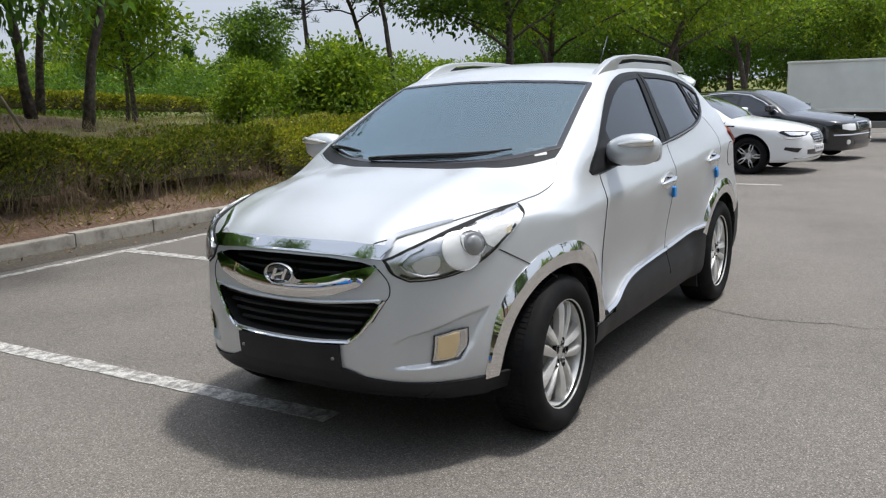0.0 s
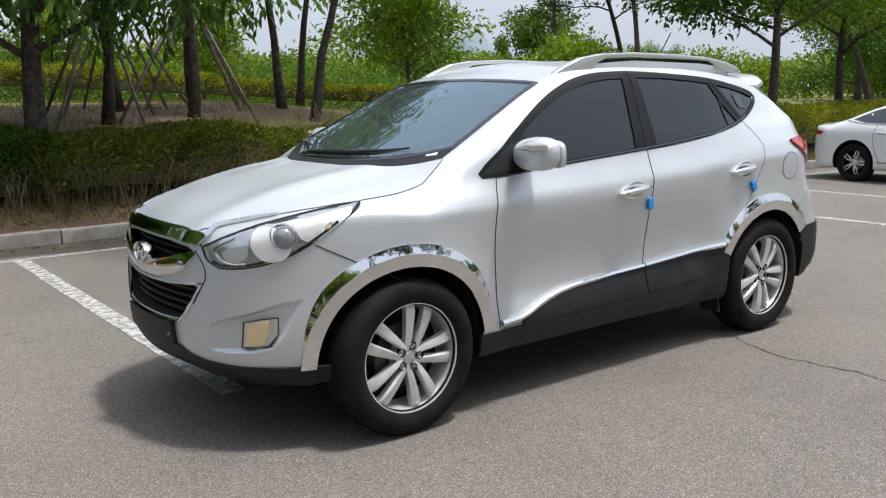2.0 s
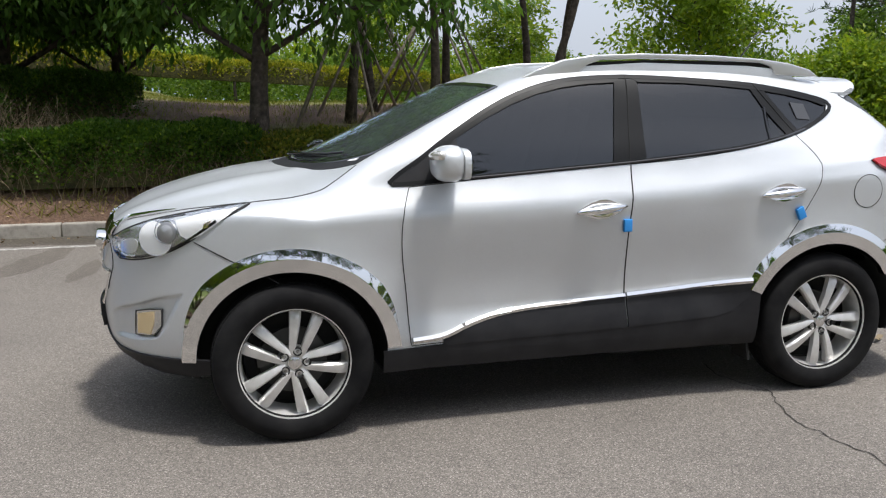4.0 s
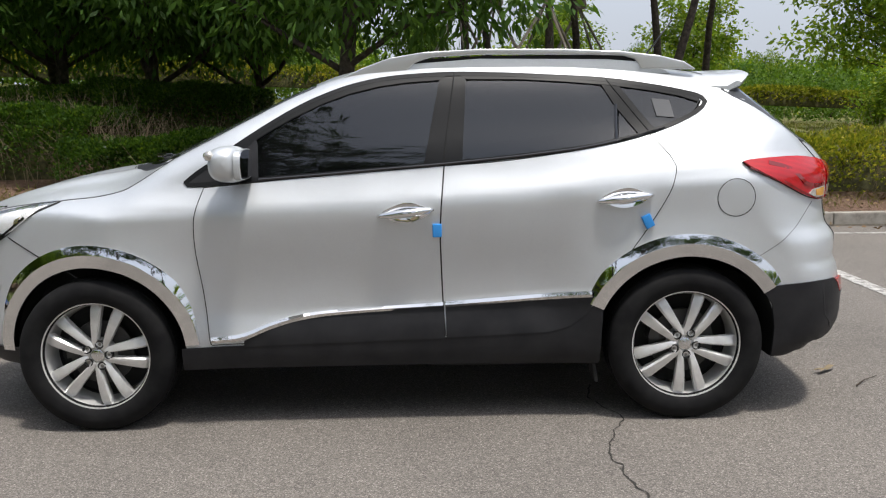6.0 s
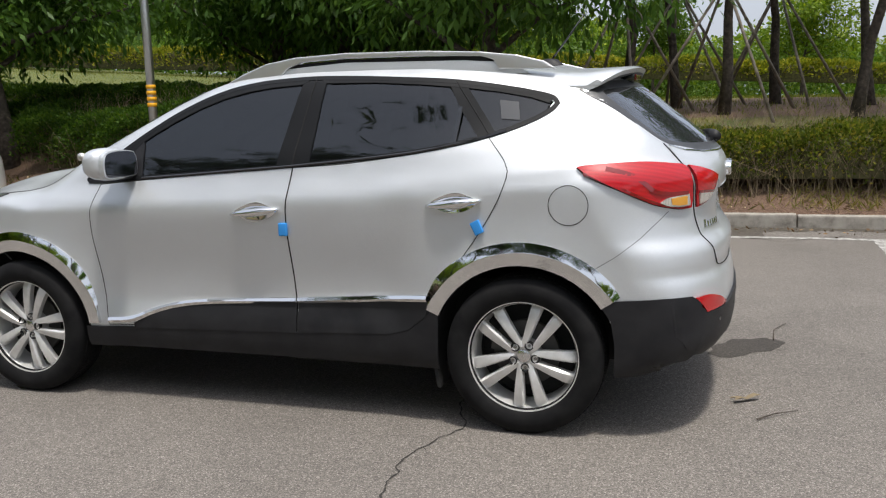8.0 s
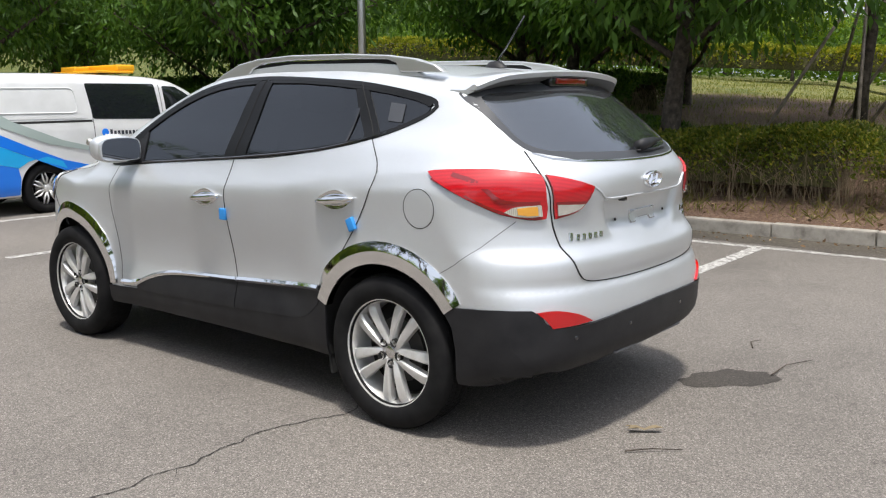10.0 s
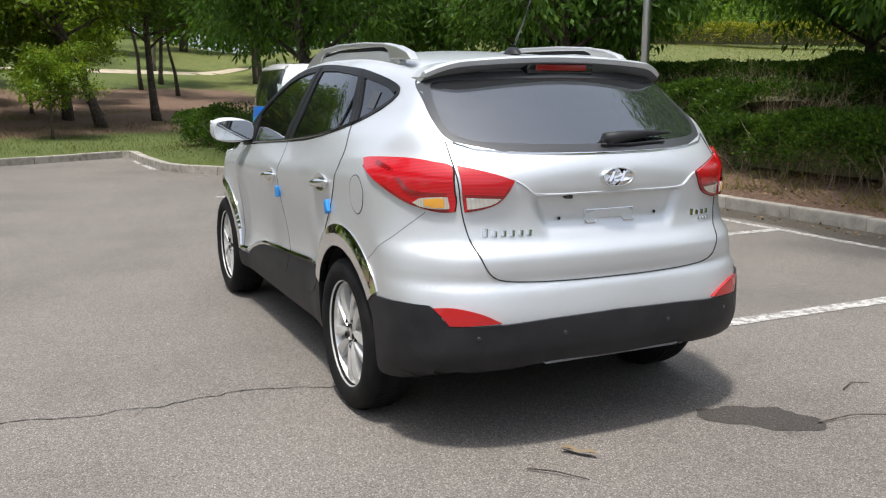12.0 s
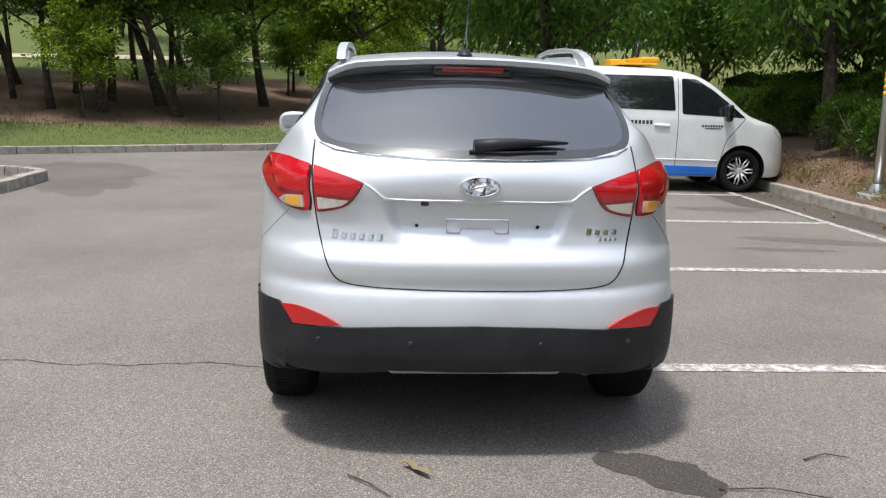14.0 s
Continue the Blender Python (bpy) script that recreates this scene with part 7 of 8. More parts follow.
# wheels
TYRE_PROFILE = [(0.232, 0.075), (0.240, 0.092), (0.262, 0.108), (0.290, 0.114), (0.315, 0.108), (0.333, 0.096), (0.341, 0.086), (0.3445, 0.070), (0.3465, 0.04), (0.347, 0.0), (0.3465, -0.04), (0.3445, -0.070), (0.341, -0.086), (0.333, -0.096), (0.315, -0.108), (0.290, -0.114), (0.24, -0.095), (0.232, -0.075)]


def build_wheel(parent, centre, side, turn):
    """Five pairs of spokes; y is outward."""
    hub = Matrix.Translation(centre) @ Matrix.Diagonal((1, side, 1, 1)) @ Matrix.Rotation(turn, 4, "Y")
    w = new("wheel")
    w.empty_display_size = 0.1
    w.parent = parent
    w.matrix_basis = Matrix.Translation(centre)
    hub = Matrix.Diagonal((1, side, 1, 1)) @ Matrix.Rotation(turn, 4, "Y")

    def add(name, vf, material, label="", sharp=40):
        verts, faces = vf
        verts = [hub @ Vector(v) for v in verts]
        bm = bmesh.new()
        vs = [bm.verts.new(v) for v in verts]
        for f in faces:
            try:
                bm.faces.new([vs[i] for i in f])
            except ValueError:
                pass
        bmesh.ops.recalc_face_normals(bm, faces=bm.faces[:])
        ob = part(name, bm, material, w, label)
        try_sharp(ob.data, sharp)
        return ob

    tread = []
    tv, tf = lathe(TYRE_PROFILE, 96)
    add("tyre", (tv, tf), RUBBER, "black tyre", 60)
    for k in range(90):
        a = 2 * math.pi * k / 90
        for y0, y1 in ((0.084, 0.060), (0.052, 0.020), (0.012, -0.020), (-0.028, -0.056), (-0.062, -0.084)):
            shift = 0.012 * (1 if y0 > 0 else -1)
            r0 = 0.3495 - 0.3 * max(0, abs((y0 + y1) / 2) - 0.06)
            da = 0.027
            ring = []
            for aa, yy in ((a - da, y0), (a + da, y0), (a + da + shift, y1), (a - da + shift, y1)):
                rr = r0 - (0.006 if abs(yy) > 0.07 else 0)
                ring.append((rr * math.cos(aa), yy, rr * math.sin(aa)))
            low = [(p[0] * 0.975, p[1], p[2] * 0.975) for p in ring]
            tread.append((ring + low, [(0, 1, 2, 3), (0, 4, 5, 1), (1, 5, 6, 2), (2, 6, 7, 3), (3, 7, 4, 0)]))
    add("tread", join(*tread), RUBBER, "worn tread blocks", 30)
    rim_p = [(0.238, 0.093), (0.248, 0.095), (0.249, 0.086), (0.237, 0.081), (0.231, 0.068), (0.222, 0.040), (0.217, -0.020), (0.216, -0.034), (0.233, -0.034), (0.238, 0.093)]
    add("rim", lathe(rim_p, 72), ALLOY, "silver alloy rim")
    add("rim_barrel", lathe([(0.2155, -0.032), (0.214, -0.10), (0.232, -0.10)], 48), SHADE_STEEL, "inside of the rim, coloured dark for shade")
    for j in range(5):
        for dlt, lean in ((-13.0, -1), (13.0, 1)):
            stations = []
            for t in (0.0, 0.12, 0.3, 0.5, 0.7, 0.85, 0.94, 0.985, 1.0):
                r = 0.040 + (0.238 - 0.040) * t
                a = math.radians(72 * j) + lean * math.asin((0.0135 + 0.168 * r) / r * 0.97)
                half = (0.0115 + 0.0150 * t ** 0.8) * (1.0 if t < 0.9 else 0.93 if t < 0.96 else 0.74 if t < 0.99 else 0.42)
                y = 0.066 + 0.017 * math.sin(math.pi * (0.15 + 0.68 * t)) - (0.010 * (t - 0.85) / 0.15 if t > 0.85 else 0)
                stations.append((r, a, half, y))
            v, f = [], []
            for r, a, half, y in stations:
                cx, cz = r * math.cos(a), r * math.sin(a)
                tx, tz = -math.sin(a), math.cos(a)
                for u, dy in ((-1, -0.035), (-1, -0.007), (-0.35 * lean - 0.3, 0.001), (-0.35 * lean + 0.3, 0.002), (1, -0.007), (1, -0.035)):
                    v.append((cx + tx * half * u, y + dy, cz + tz * half * u))
            for i in range(len(stations) - 1):
                for k in range(6):
                    q = (k + 1) % 6
                    f.append((i * 6 + k, i * 6 + q, (i + 1) * 6 + q, (i + 1) * 6 + k))
            f.append(tuple(range(6)))
            f.append(tuple(range((len(stations) - 1) * 6, len(stations) * 6)))
            add("spoke", (v, f), ALLOY, "silver alloy spoke", 35)
    add("hub", lathe([(0.001, 0.070), (0.030, 0.070), (0.033, 0.066), (0.036, 0.070), (0.056, 0.071), (0.066, 0.064), (0.070, 0.04), (0.070, 0.0)], 40), ALLOY, "silver wheel hub")
    add("hub_cap", lathe([(0.001, 0.0755), (0.022, 0.0745), (0.028, 0.072), (0.030, 0.066)], 32), CHROME_SATIN, "plain silver hub cap")
    for j in range(5):
        a = math.radians(72 * j)
        cx, cz = 0.052 * math.cos(a), 0.052 * math.sin(a)
        v, f = lathe([(0.001, 0.060), (0.0125, 0.060), (0.0145, 0.0775), (0.0195, 0.0780), (0.020, 0.06)], 16)
        add("nut_well", ([(x + cx, y, z + cz) for x, y, z in v], f), MATT_BLACK)
        v, f = lathe([(0.001, 0.072), (0.007, 0.071), (0.009, 0.066), (0.009, 0.058)], 6)
        add("wheel_nut", ([(x + cx, y, z + cz) for x, y, z in v], f), STEEL)
    add("brake_disc", lathe([(0.05, 0.012), (0.145, 0.012), (0.147, 0.0), (0.145, -0.012), (0.05, -0.012)], 48), SHADE_STEEL, "iron brake disc, coloured dark for shade")
    v, f = lathe([(0.155, 0.03), (0.155, -0.04), (0.10, -0.04), (0.10, 0.03), (0.155, 0.03)], 48)
    keep = [q for q in f if all(0.4 < math.atan2(v[i][2], v[i][0]) < 1.3 for i in q)]
    used = sorted({i for q in keep for i in q})
    again = {i: n for n, i in enumerate(used)}
    add("brake_caliper", ([v[i] for i in used], [tuple(again[i] for i in q) for q in keep]), SHADE_STEEL, "brake caliper, coloured dark for shade")
    add("wheel_back", lathe([(0.001, -0.05), (0.21, -0.05), (0.212, -0.06)], 40), MATT_BLACK)
    return w


for wx, turn in ((1.315, 0.672), (-1.315, 0.436)):
    for s in (1, -1):
        build_wheel(car, (wx, s * 0.775, 0.345), s, turn + (0.2 if s < 0 else 0))

# cabin: seats, dashboard, wheel, mirror
def seat(x, y, wide, parent, tall=0.62):
    st = part("seat", box_bm((0.50, wide, 0.16), (x, y, 0.78), 0.06, 3), SEAT_CLOTH, parent, "black leather seat")
    back = box_bm((0.15, wide * 0.94, tall), (0, 0, tall / 2), 0.06, 3)
    bmesh.ops.rotate(back, cent=(0, 0, 0), matrix=Matrix.Rotation(radians(-18), 3, "Y"), verts=back.verts)
    bmesh.ops.translate(back, vec=(x - 0.26, y, 0.80), verts=back.verts)
    part("seat_back", back, SEAT_CLOTH, st)
    for dy in ((0,) if wide < 0.7 else (-0.42, 0.42)):
        hr = box_bm((0.09, 0.26, 0.17), (x - 0.26 - 0.30 * tall, y + dy, 0.80 + tall + 0.045), 0.04, 3)
        part("head_rest", hr, SEAT_CLOTH, st)
    return st


seat(0.02, 0.36, 0.52, car)
seat(0.02, -0.36, 0.52, car)
seat(-0.85, 0.0, 1.26, car, 0.56)
dash = [(0.99, 0.80), (0.42, 0.72), (0.40, 0.95), (0.48, 1.06), (0.62, 1.10), (0.95, 1.115), (1.14, 1.10)]
solid("dashboard", dash, "y", -0.70, 0.70, INTERIOR_GREY, car, 0.02, "dark grey dashboard")
ring = [(0.30 + 0.05 * math.sin(a), 0.36 + 0.185 * math.cos(a), 1.02 + 0.175 * math.sin(a)) for a in np.linspace(0, 2 * math.pi, 33)]
wheel_ = part("steering_wheel", mesh_of("steering_wheel", *tube(ring, 0.016, 8), SEAT_CLOTH), None, car, "black steering wheel")
part("wheel_boss", box_bm((0.05, 0.16, 0.12), (0.31, 0.36, 1.01), 0.02), INTERIOR, wheel_)
part("wheel_spoke", box_bm((0.02, 0.34, 0.035), (0.31, 0.36, 1.02), 0.008), STEEL, wheel_)
part("inner_mirror", box_bm((0.03, 0.24, 0.065), (0.42, 0.0, 1.455), 0.012), GLOSS_BLACK, car, "black inner mirror")
part("permit_card", box_bm((0.004, 0.10, 0.035), (0.87, 0.52, 1.195), 0), WHITE_PLASTIC, car, "small white card behind the windscreen")
part("parcel_shelf", box_bm((0.62, 1.26, 0.02), (-1.55, 0, 1.04), 0.006), INTERIOR, car)
panel("window_sticker", [(-1.187, 1.434), (-1.270, 1.424), (-1.283, 1.347), (-1.203, 1.354)], "y", 1, WHITE_GLASS, car, 0.0015, 0.0015, 0.05, "pale sticker on the quarter window")
panel("windscreen_label", [(1.000, 0.580), (0.975, 0.630), (1.000, 0.645), (1.028, 0.595)], "z", 1, WHITE_PLASTIC, car, 0.003, 0.0015, 0.05, "small white label on the windscreen")

# blue foam edge guards stuck on the doors
for x, z, tilt, g_ in ((-0.214, 0.884, 0, 1), (-1.131, 0.905, 25, 1)):
    for s in (1,):
        p, nrm = skin_point(x, z, "y", s, 0.010)
        tab = part("edge_guard", box_bm((0.040, 0.018, 0.058), (0, 0, 0), 0.004), BLUE_FOAM, None)
        tab.matrix_basis = Matrix.Translation(p) @ Matrix.Rotation(radians(tilt), 4, "Y")
        tagged(tab, "small bright blue foam guard stuck on the silver car door", "edge guard", "blue edge guards")

# ---- the other parked vehicles ----
def car_field(width, top, nose, tail, belly=0.22, crown=0.10, nose_round=(0.22, 0.75), tail_round=(0.15, 0.55), soft=0.09):
    """A plainer car skin from its width over height, top line and end lines."""
    w_, t_, n_, e_ = spline(*width), spline(*top), spline(*nose), spline(*tail)

    def field(x, y, z):
        y = np.abs(y)
        f = smin((w_(z) - y) * 0.95, (t_(x) - crown * y * y - z) * 0.9, soft)
        f = smin(f, n_(z) - nose_round[0] * y**2 - nose_round[1] * y**6 - x, 0.07)
        f = smin(f, x + e_(z) - tail_round[0] * y**2 - tail_round[1] * y**6, 0.07)
        return smin(f, z - belly, 0.05)

    return field


def plain_wheel(parent, centre, side, radius, spokes, material):
    w = new("wheel")
    w.empty_display_size = 0.1
    w.parent = parent
    w.matrix_basis = Matrix.Translation(centre) @ Matrix.Diagonal((1, side, 1, 1))
    k = radius / 0.347
    part("tyre", mesh_of("tyre", *lathe([(r * k, h) for r, h in TYRE_PROFILE], 48), RUBBER), None, w, "black tyre")
    part("rim", mesh_of("rim", *lathe([(0.225 * k, 0.090), (0.238 * k, 0.092), (0.238 * k, 0.080), (0.222 * k, 0.070), (0.212 * k, -0.02), (0.21 * k, -0.06), (0.01, -0.06)], 40), GLOSS_BLACK), None, w, "dark rim barrel")
    part("brake_disc", mesh_of("brake_disc", *lathe([(0.02, 0.0), (0.14, 0.0), (0.14, -0.02)], 28), STEEL), None, w)
    pieces = []
    for j in range(spokes):
        a = 2 * math.pi * j / spokes
        for da in (-0.10, 0.10):
            p0 = (0.05 * math.cos(a), 0.068, 0.05 * math.sin(a))
            p1 = (0.14 * k * math.cos(a + da * 2.2), 0.084, 0.14 * k * math.sin(a + da * 2.2))
            p2 = (0.225 * k * math.cos(a + da), 0.076, 0.225 * k * math.sin(a + da))
            pieces.append(tube([p0, p1, p2], [0.014, 0.013, 0.012], 6))
    part("spokes", mesh_of("spokes", *join(*pieces), material), None, w, "alloy spokes")
    part("hub", mesh_of("hub", *lathe([(0.001, 0.085), (0.03, 0.083), (0.062, 0.076), (0.066, 0.04)], 24), material), None, w)
    return w


def hull(thing_ob, field, box, paint, axles, wheel_r, half_track, step_len=0.045, wells_r=None):
    v, f = skin_mesh(step_len, field, box)
    me = fast_mesh("body", v, f, paint)
    me.materials.append(MATT_BLACK)
    me.polygons.foreach_set("use_smooth", [True] * len(me.polygons))
    r = wells_r or wheel_r + 0.055
    cut = [prism(circle(ax, wheel_r + 0.01, r, 36), "y", s * (half_track - 0.2), s * 1.3, MATT_BLACK) for ax in axles for s in (1, -1)]
    body = carve(me, cut)
    try_sharp(body, 40)
    part("body", body, None, thing_ob)
    FIELD[0] = field
    FIELD[1] = {"x": (box[0][1] + 0.1, 0.5), "y": (box[1][1] + 0.02, 0.2), "z": (box[2][1] + 0.05, 0.4)}


def sedan(name, label, at, paint, rim, field, box, axles, glass_o, details):
    ob = thing(name, label, "car", "cars parked in the bays", at=at)
    hull(ob, field, box, paint, axles, 0.335, 0.80)
    for ax in axles:
        for s in (1, -1):
            plain_wheel(ob, (ax, s * 0.80, 0.335), s, 0.335, 5, rim)
    for s in (1, -1):
        for nm, o in glass_o:
            panel(nm, o, "y", s, DARK_GLASS, ob, 0.003, 0.006, 0.08, "dark side window")
    details(ob)
    return ob


def ends(ob, screen, rear_screen):
    panel("windscreen", screen, "z", 1, DARK_GLASS, ob, 0.003, 0.006, 0.1, "dark windscreen")
    panel("rear_windscreen", rear_screen, "z", 1, DARK_GLASS, ob, 0.003, 0.006, 0.1, "dark rear window")


W_BOX = ((-2.6, 2.5), (-1.0, 1.0), (0.12, 1.56))
white_field = car_field(([0.15, 0.22, 0.32, 0.6, 0.82, 0.92, 1.05, 1.2, 1.35, 1.5], [0.80, 0.88, 0.915, 0.93, 0.925, 0.90, 0.83, 0.74, 0.64, 0.5]),
                        ([2.5, 2.38, 2.25, 2.0, 1.5, 1.05, 0.7, 0.3, 0.0, -0.3, -0.7, -1.2, -1.7, -2.0, -2.3, -2.55], [0.5, 0.66, 0.76, 0.85, 0.95, 1.02, 1.20, 1.37, 1.445, 1.465, 1.44, 1.31, 1.12, 1.04, 1.0, 0.92]),
                        ([0.15, 0.25, 0.4, 0.6, 0.8, 1.2], [2.2, 2.34, 2.38, 2.37, 2.30, 2.1]), ([0.15, 0.3, 0.5, 0.75, 1.0, 1.3], [2.3, 2.42, 2.47, 2.46, 2.42, 2.3]))


def white_details(ob):
    ends(ob, [(1.03, -0.68), (1.08, -0.3), (1.09, 0), (1.08, 0.3), (1.03, 0.68), (0.30, 0.56), (0.26, 0), (0.30, -0.56)], [(-1.0, -0.52), (-0.95, 0), (-1.0, 0.52), (-1.68, 0.62), (-1.75, 0), (-1.68, -0.62)])
    panel("sunroof", [(0.22, -0.5), (0.20, 0.5), (-0.85, 0.5), (-0.85, -0.5)], "z", 1, DARK_GLASS, ob, 0.003, 0.006, 0.1, "dark glass roof")
    g = panel("grille", both([(0, 0.72), (0.25, 0.72), (0.36, 0.70), (0.30, 0.60), (0.15, 0.545), (0, 0.54)]), "x", 1, GLOSS_BLACK, ob, 0.006, 0.01, 0.06, "black grille with bright bars")
    for z in (0.58, 0.62, 0.66, 0.70):
        strip("grille_bar", [(-0.30, z), (0.30, z)], 0.014, "x", 1, CHROME, g, 0.010, 0.006)
    panel("lower_grille", both([(0, 0.44), (0.5, 0.44), (0.5, 0.36), (0, 0.34)]), "x", 1, GLOSS_BLACK, ob, 0.005, 0.01, 0.06, "black lower grille")
    strip("bumper_trim", [(-0.72, 0.30), (0.72, 0.30)], 0.018, "x", 1, CHROME, ob, 0.008, 0.008, "thin bright bumper trim")
    panel("number_plate", [(-0.26, 0.50), (0.26, 0.50), (0.26, 0.39), (-0.26, 0.39)], "x", 1, WHITE_PLASTIC, ob, 0.02, 0.02, 0.08, "white number plate")
    for k in range(5):
        strip("plate_bar", [(-0.2 + 0.09 * k, 0.465), (-0.2 + 0.09 * k, 0.425)], 0.045, "x", 1, INK, ob, 0.021, 0.003)
    for s in (1, -1):
        lamp = panel("headlamp", [(2.27, 0.74), (2.16, 0.765), (1.95, 0.78), (1.90, 0.75), (2.05, 0.68), (2.2, 0.665), (2.28, 0.69)], "y", s, GLOSS_BLACK, ob, 0.005, 0.01, 0.05, "slim headlamp")
        panel("lens", [(2.25, 0.735), (2.12, 0.755), (1.98, 0.765), (2.08, 0.70), (2.22, 0.69)], "y", s, REFLECTOR, lamp, 0.009, 0.004, 0.05, "bright lens")
        strip("running_lamp", [(2.24, 0.655), (2.08, 0.64), (1.98, 0.655)], 0.016, "y", s, CLEAR_LENS, ob, 0.006, 0.006)
        panel("air_intake", [(2.25, 0.47), (2.02, 0.50), (2.0, 0.45), (2.2, 0.40)], "y", s, GLOSS_BLACK, ob, 0.005, 0.01, 0.05, "black air intake")
        panel("rear_lamp", [(-2.0, 0.86), (-2.35, 0.90), (-2.38, 0.80), (-2.1, 0.80)], "y", s, RED_LENS, ob, 0.005, 0.01, 0.05, "red rear lamp")
        for line in ([(0.98, 0.97), (0.94, 0.7), (0.90, 0.36)], [(-0.08, 1.02), (-0.06, 0.7), (-0.10, 0.30)], [(-1.0, 1.02), (-1.08, 0.8), (-0.98, 0.5), (-0.9, 0.34)]):
            strip("door_gap", flowing(line), 0.008, "y", s, SEAM, ob, 0.001, 0.004, swell=0.0)
        strip("window_trim", [(0.85, 0.975), (-0.2, 0.995), (-1.3, 1.02), (-1.6, 1.06)], 0.016, "y", s, CHROME, ob, 0.006, 0.006, "bright window trim")
        strip("sill_trim", [(0.85, 0.355), (-0.95, 0.365)], 0.02, "y", s, CHROME, ob, 0.006, 0.008, "bright sill trim")
        # flat dark strip that paints the shade of the crease low in the doors
        strip("door_crease", [(0.80, 0.47), (0.70, 0.50), (-0.70, 0.545), (-0.80, 0.535)], 0.012, "y", s, SEAM, ob, 0.001, 0.004, "dark strip drawn as the shade of a door crease", swell=0.0)
        strip("wing_vent", [(1.16, 0.86), (0.96, 0.865)], 0.022, "y", s, GLOSS_BLACK, ob, 0.004, 0.006, "black slot behind the front wheel")
        for hx in (0.05, -0.92):
            strip("door_handle", [(hx + 0.10, 0.86), (hx - 0.10, 0.868)], 0.03, "y", s, CHROME_SATIN, ob, 0.016, 0.016, "door handle")
        p, nrm = skin_point(0.68, 1.02, "y", s, 0.10)
        m = part("door_mirror", box_bm((0.12, 0.22, 0.13), (0, 0, 0), 0.05, 3), PEARL, ob, "white door mirror")
        m.matrix_basis = Matrix.Translation(p)
        arm = part("mirror_foot", box_bm((0.06, 0.10, 0.05), (0, -s * 0.10, -0.04), 0.015), BLACK_PLASTIC, m)


white_glass = [("side_window", [(0.72, 1.0), (0.50, 1.11), (0.22, 1.245), (-0.05, 1.33), (-0.05, 1.005)]), ("side_window", [(-0.11, 1.005), (-0.11, 1.342), (-0.45, 1.365), (-0.80, 1.335), (-1.15, 1.235), (-1.50, 1.08), (-1.25, 1.03)]), ("window_pillar", [(-0.045, 1.008), (-0.045, 1.330), (-0.115, 1.340), (-0.115, 1.008)])]
sedan("car", "pearl white saloon car with dark glass, parked nose out", pose(-11.6, -2.25, float(lot_z(-11.6)), 0, 0, 84) @ Matrix.Diagonal((0.95, 0.95, 0.95, 1)), PEARL, ALLOY, white_field, W_BOX, (1.405, -1.405), white_glass, white_details)

black_field = car_field(([0.15, 0.22, 0.32, 0.6, 0.85, 0.95, 1.05, 1.2, 1.35, 1.52], [0.80, 0.88, 0.905, 0.92, 0.915, 0.90, 0.84, 0.77, 0.69, 0.55]),
                        ([2.5, 2.38, 2.25, 2.0, 1.5, 1.12, 0.8, 0.4, 0.1, -0.3, -0.8, -1.2, -1.6, -1.85, -2.3, -2.55], [0.6, 0.80, 0.86, 0.91, 0.98, 1.03, 1.21, 1.40, 1.475, 1.495, 1.475, 1.38, 1.20, 1.10, 1.07, 0.98]),
                        ([0.15, 0.25, 0.4, 0.6, 0.8, 1.2], [2.28, 2.38, 2.42, 2.42, 2.40, 2.3]), ([0.15, 0.3, 0.5, 0.75, 1.0, 1.3], [2.3, 2.42, 2.47, 2.46, 2.42, 2.3]), nose_round=(0.10, 0.55))


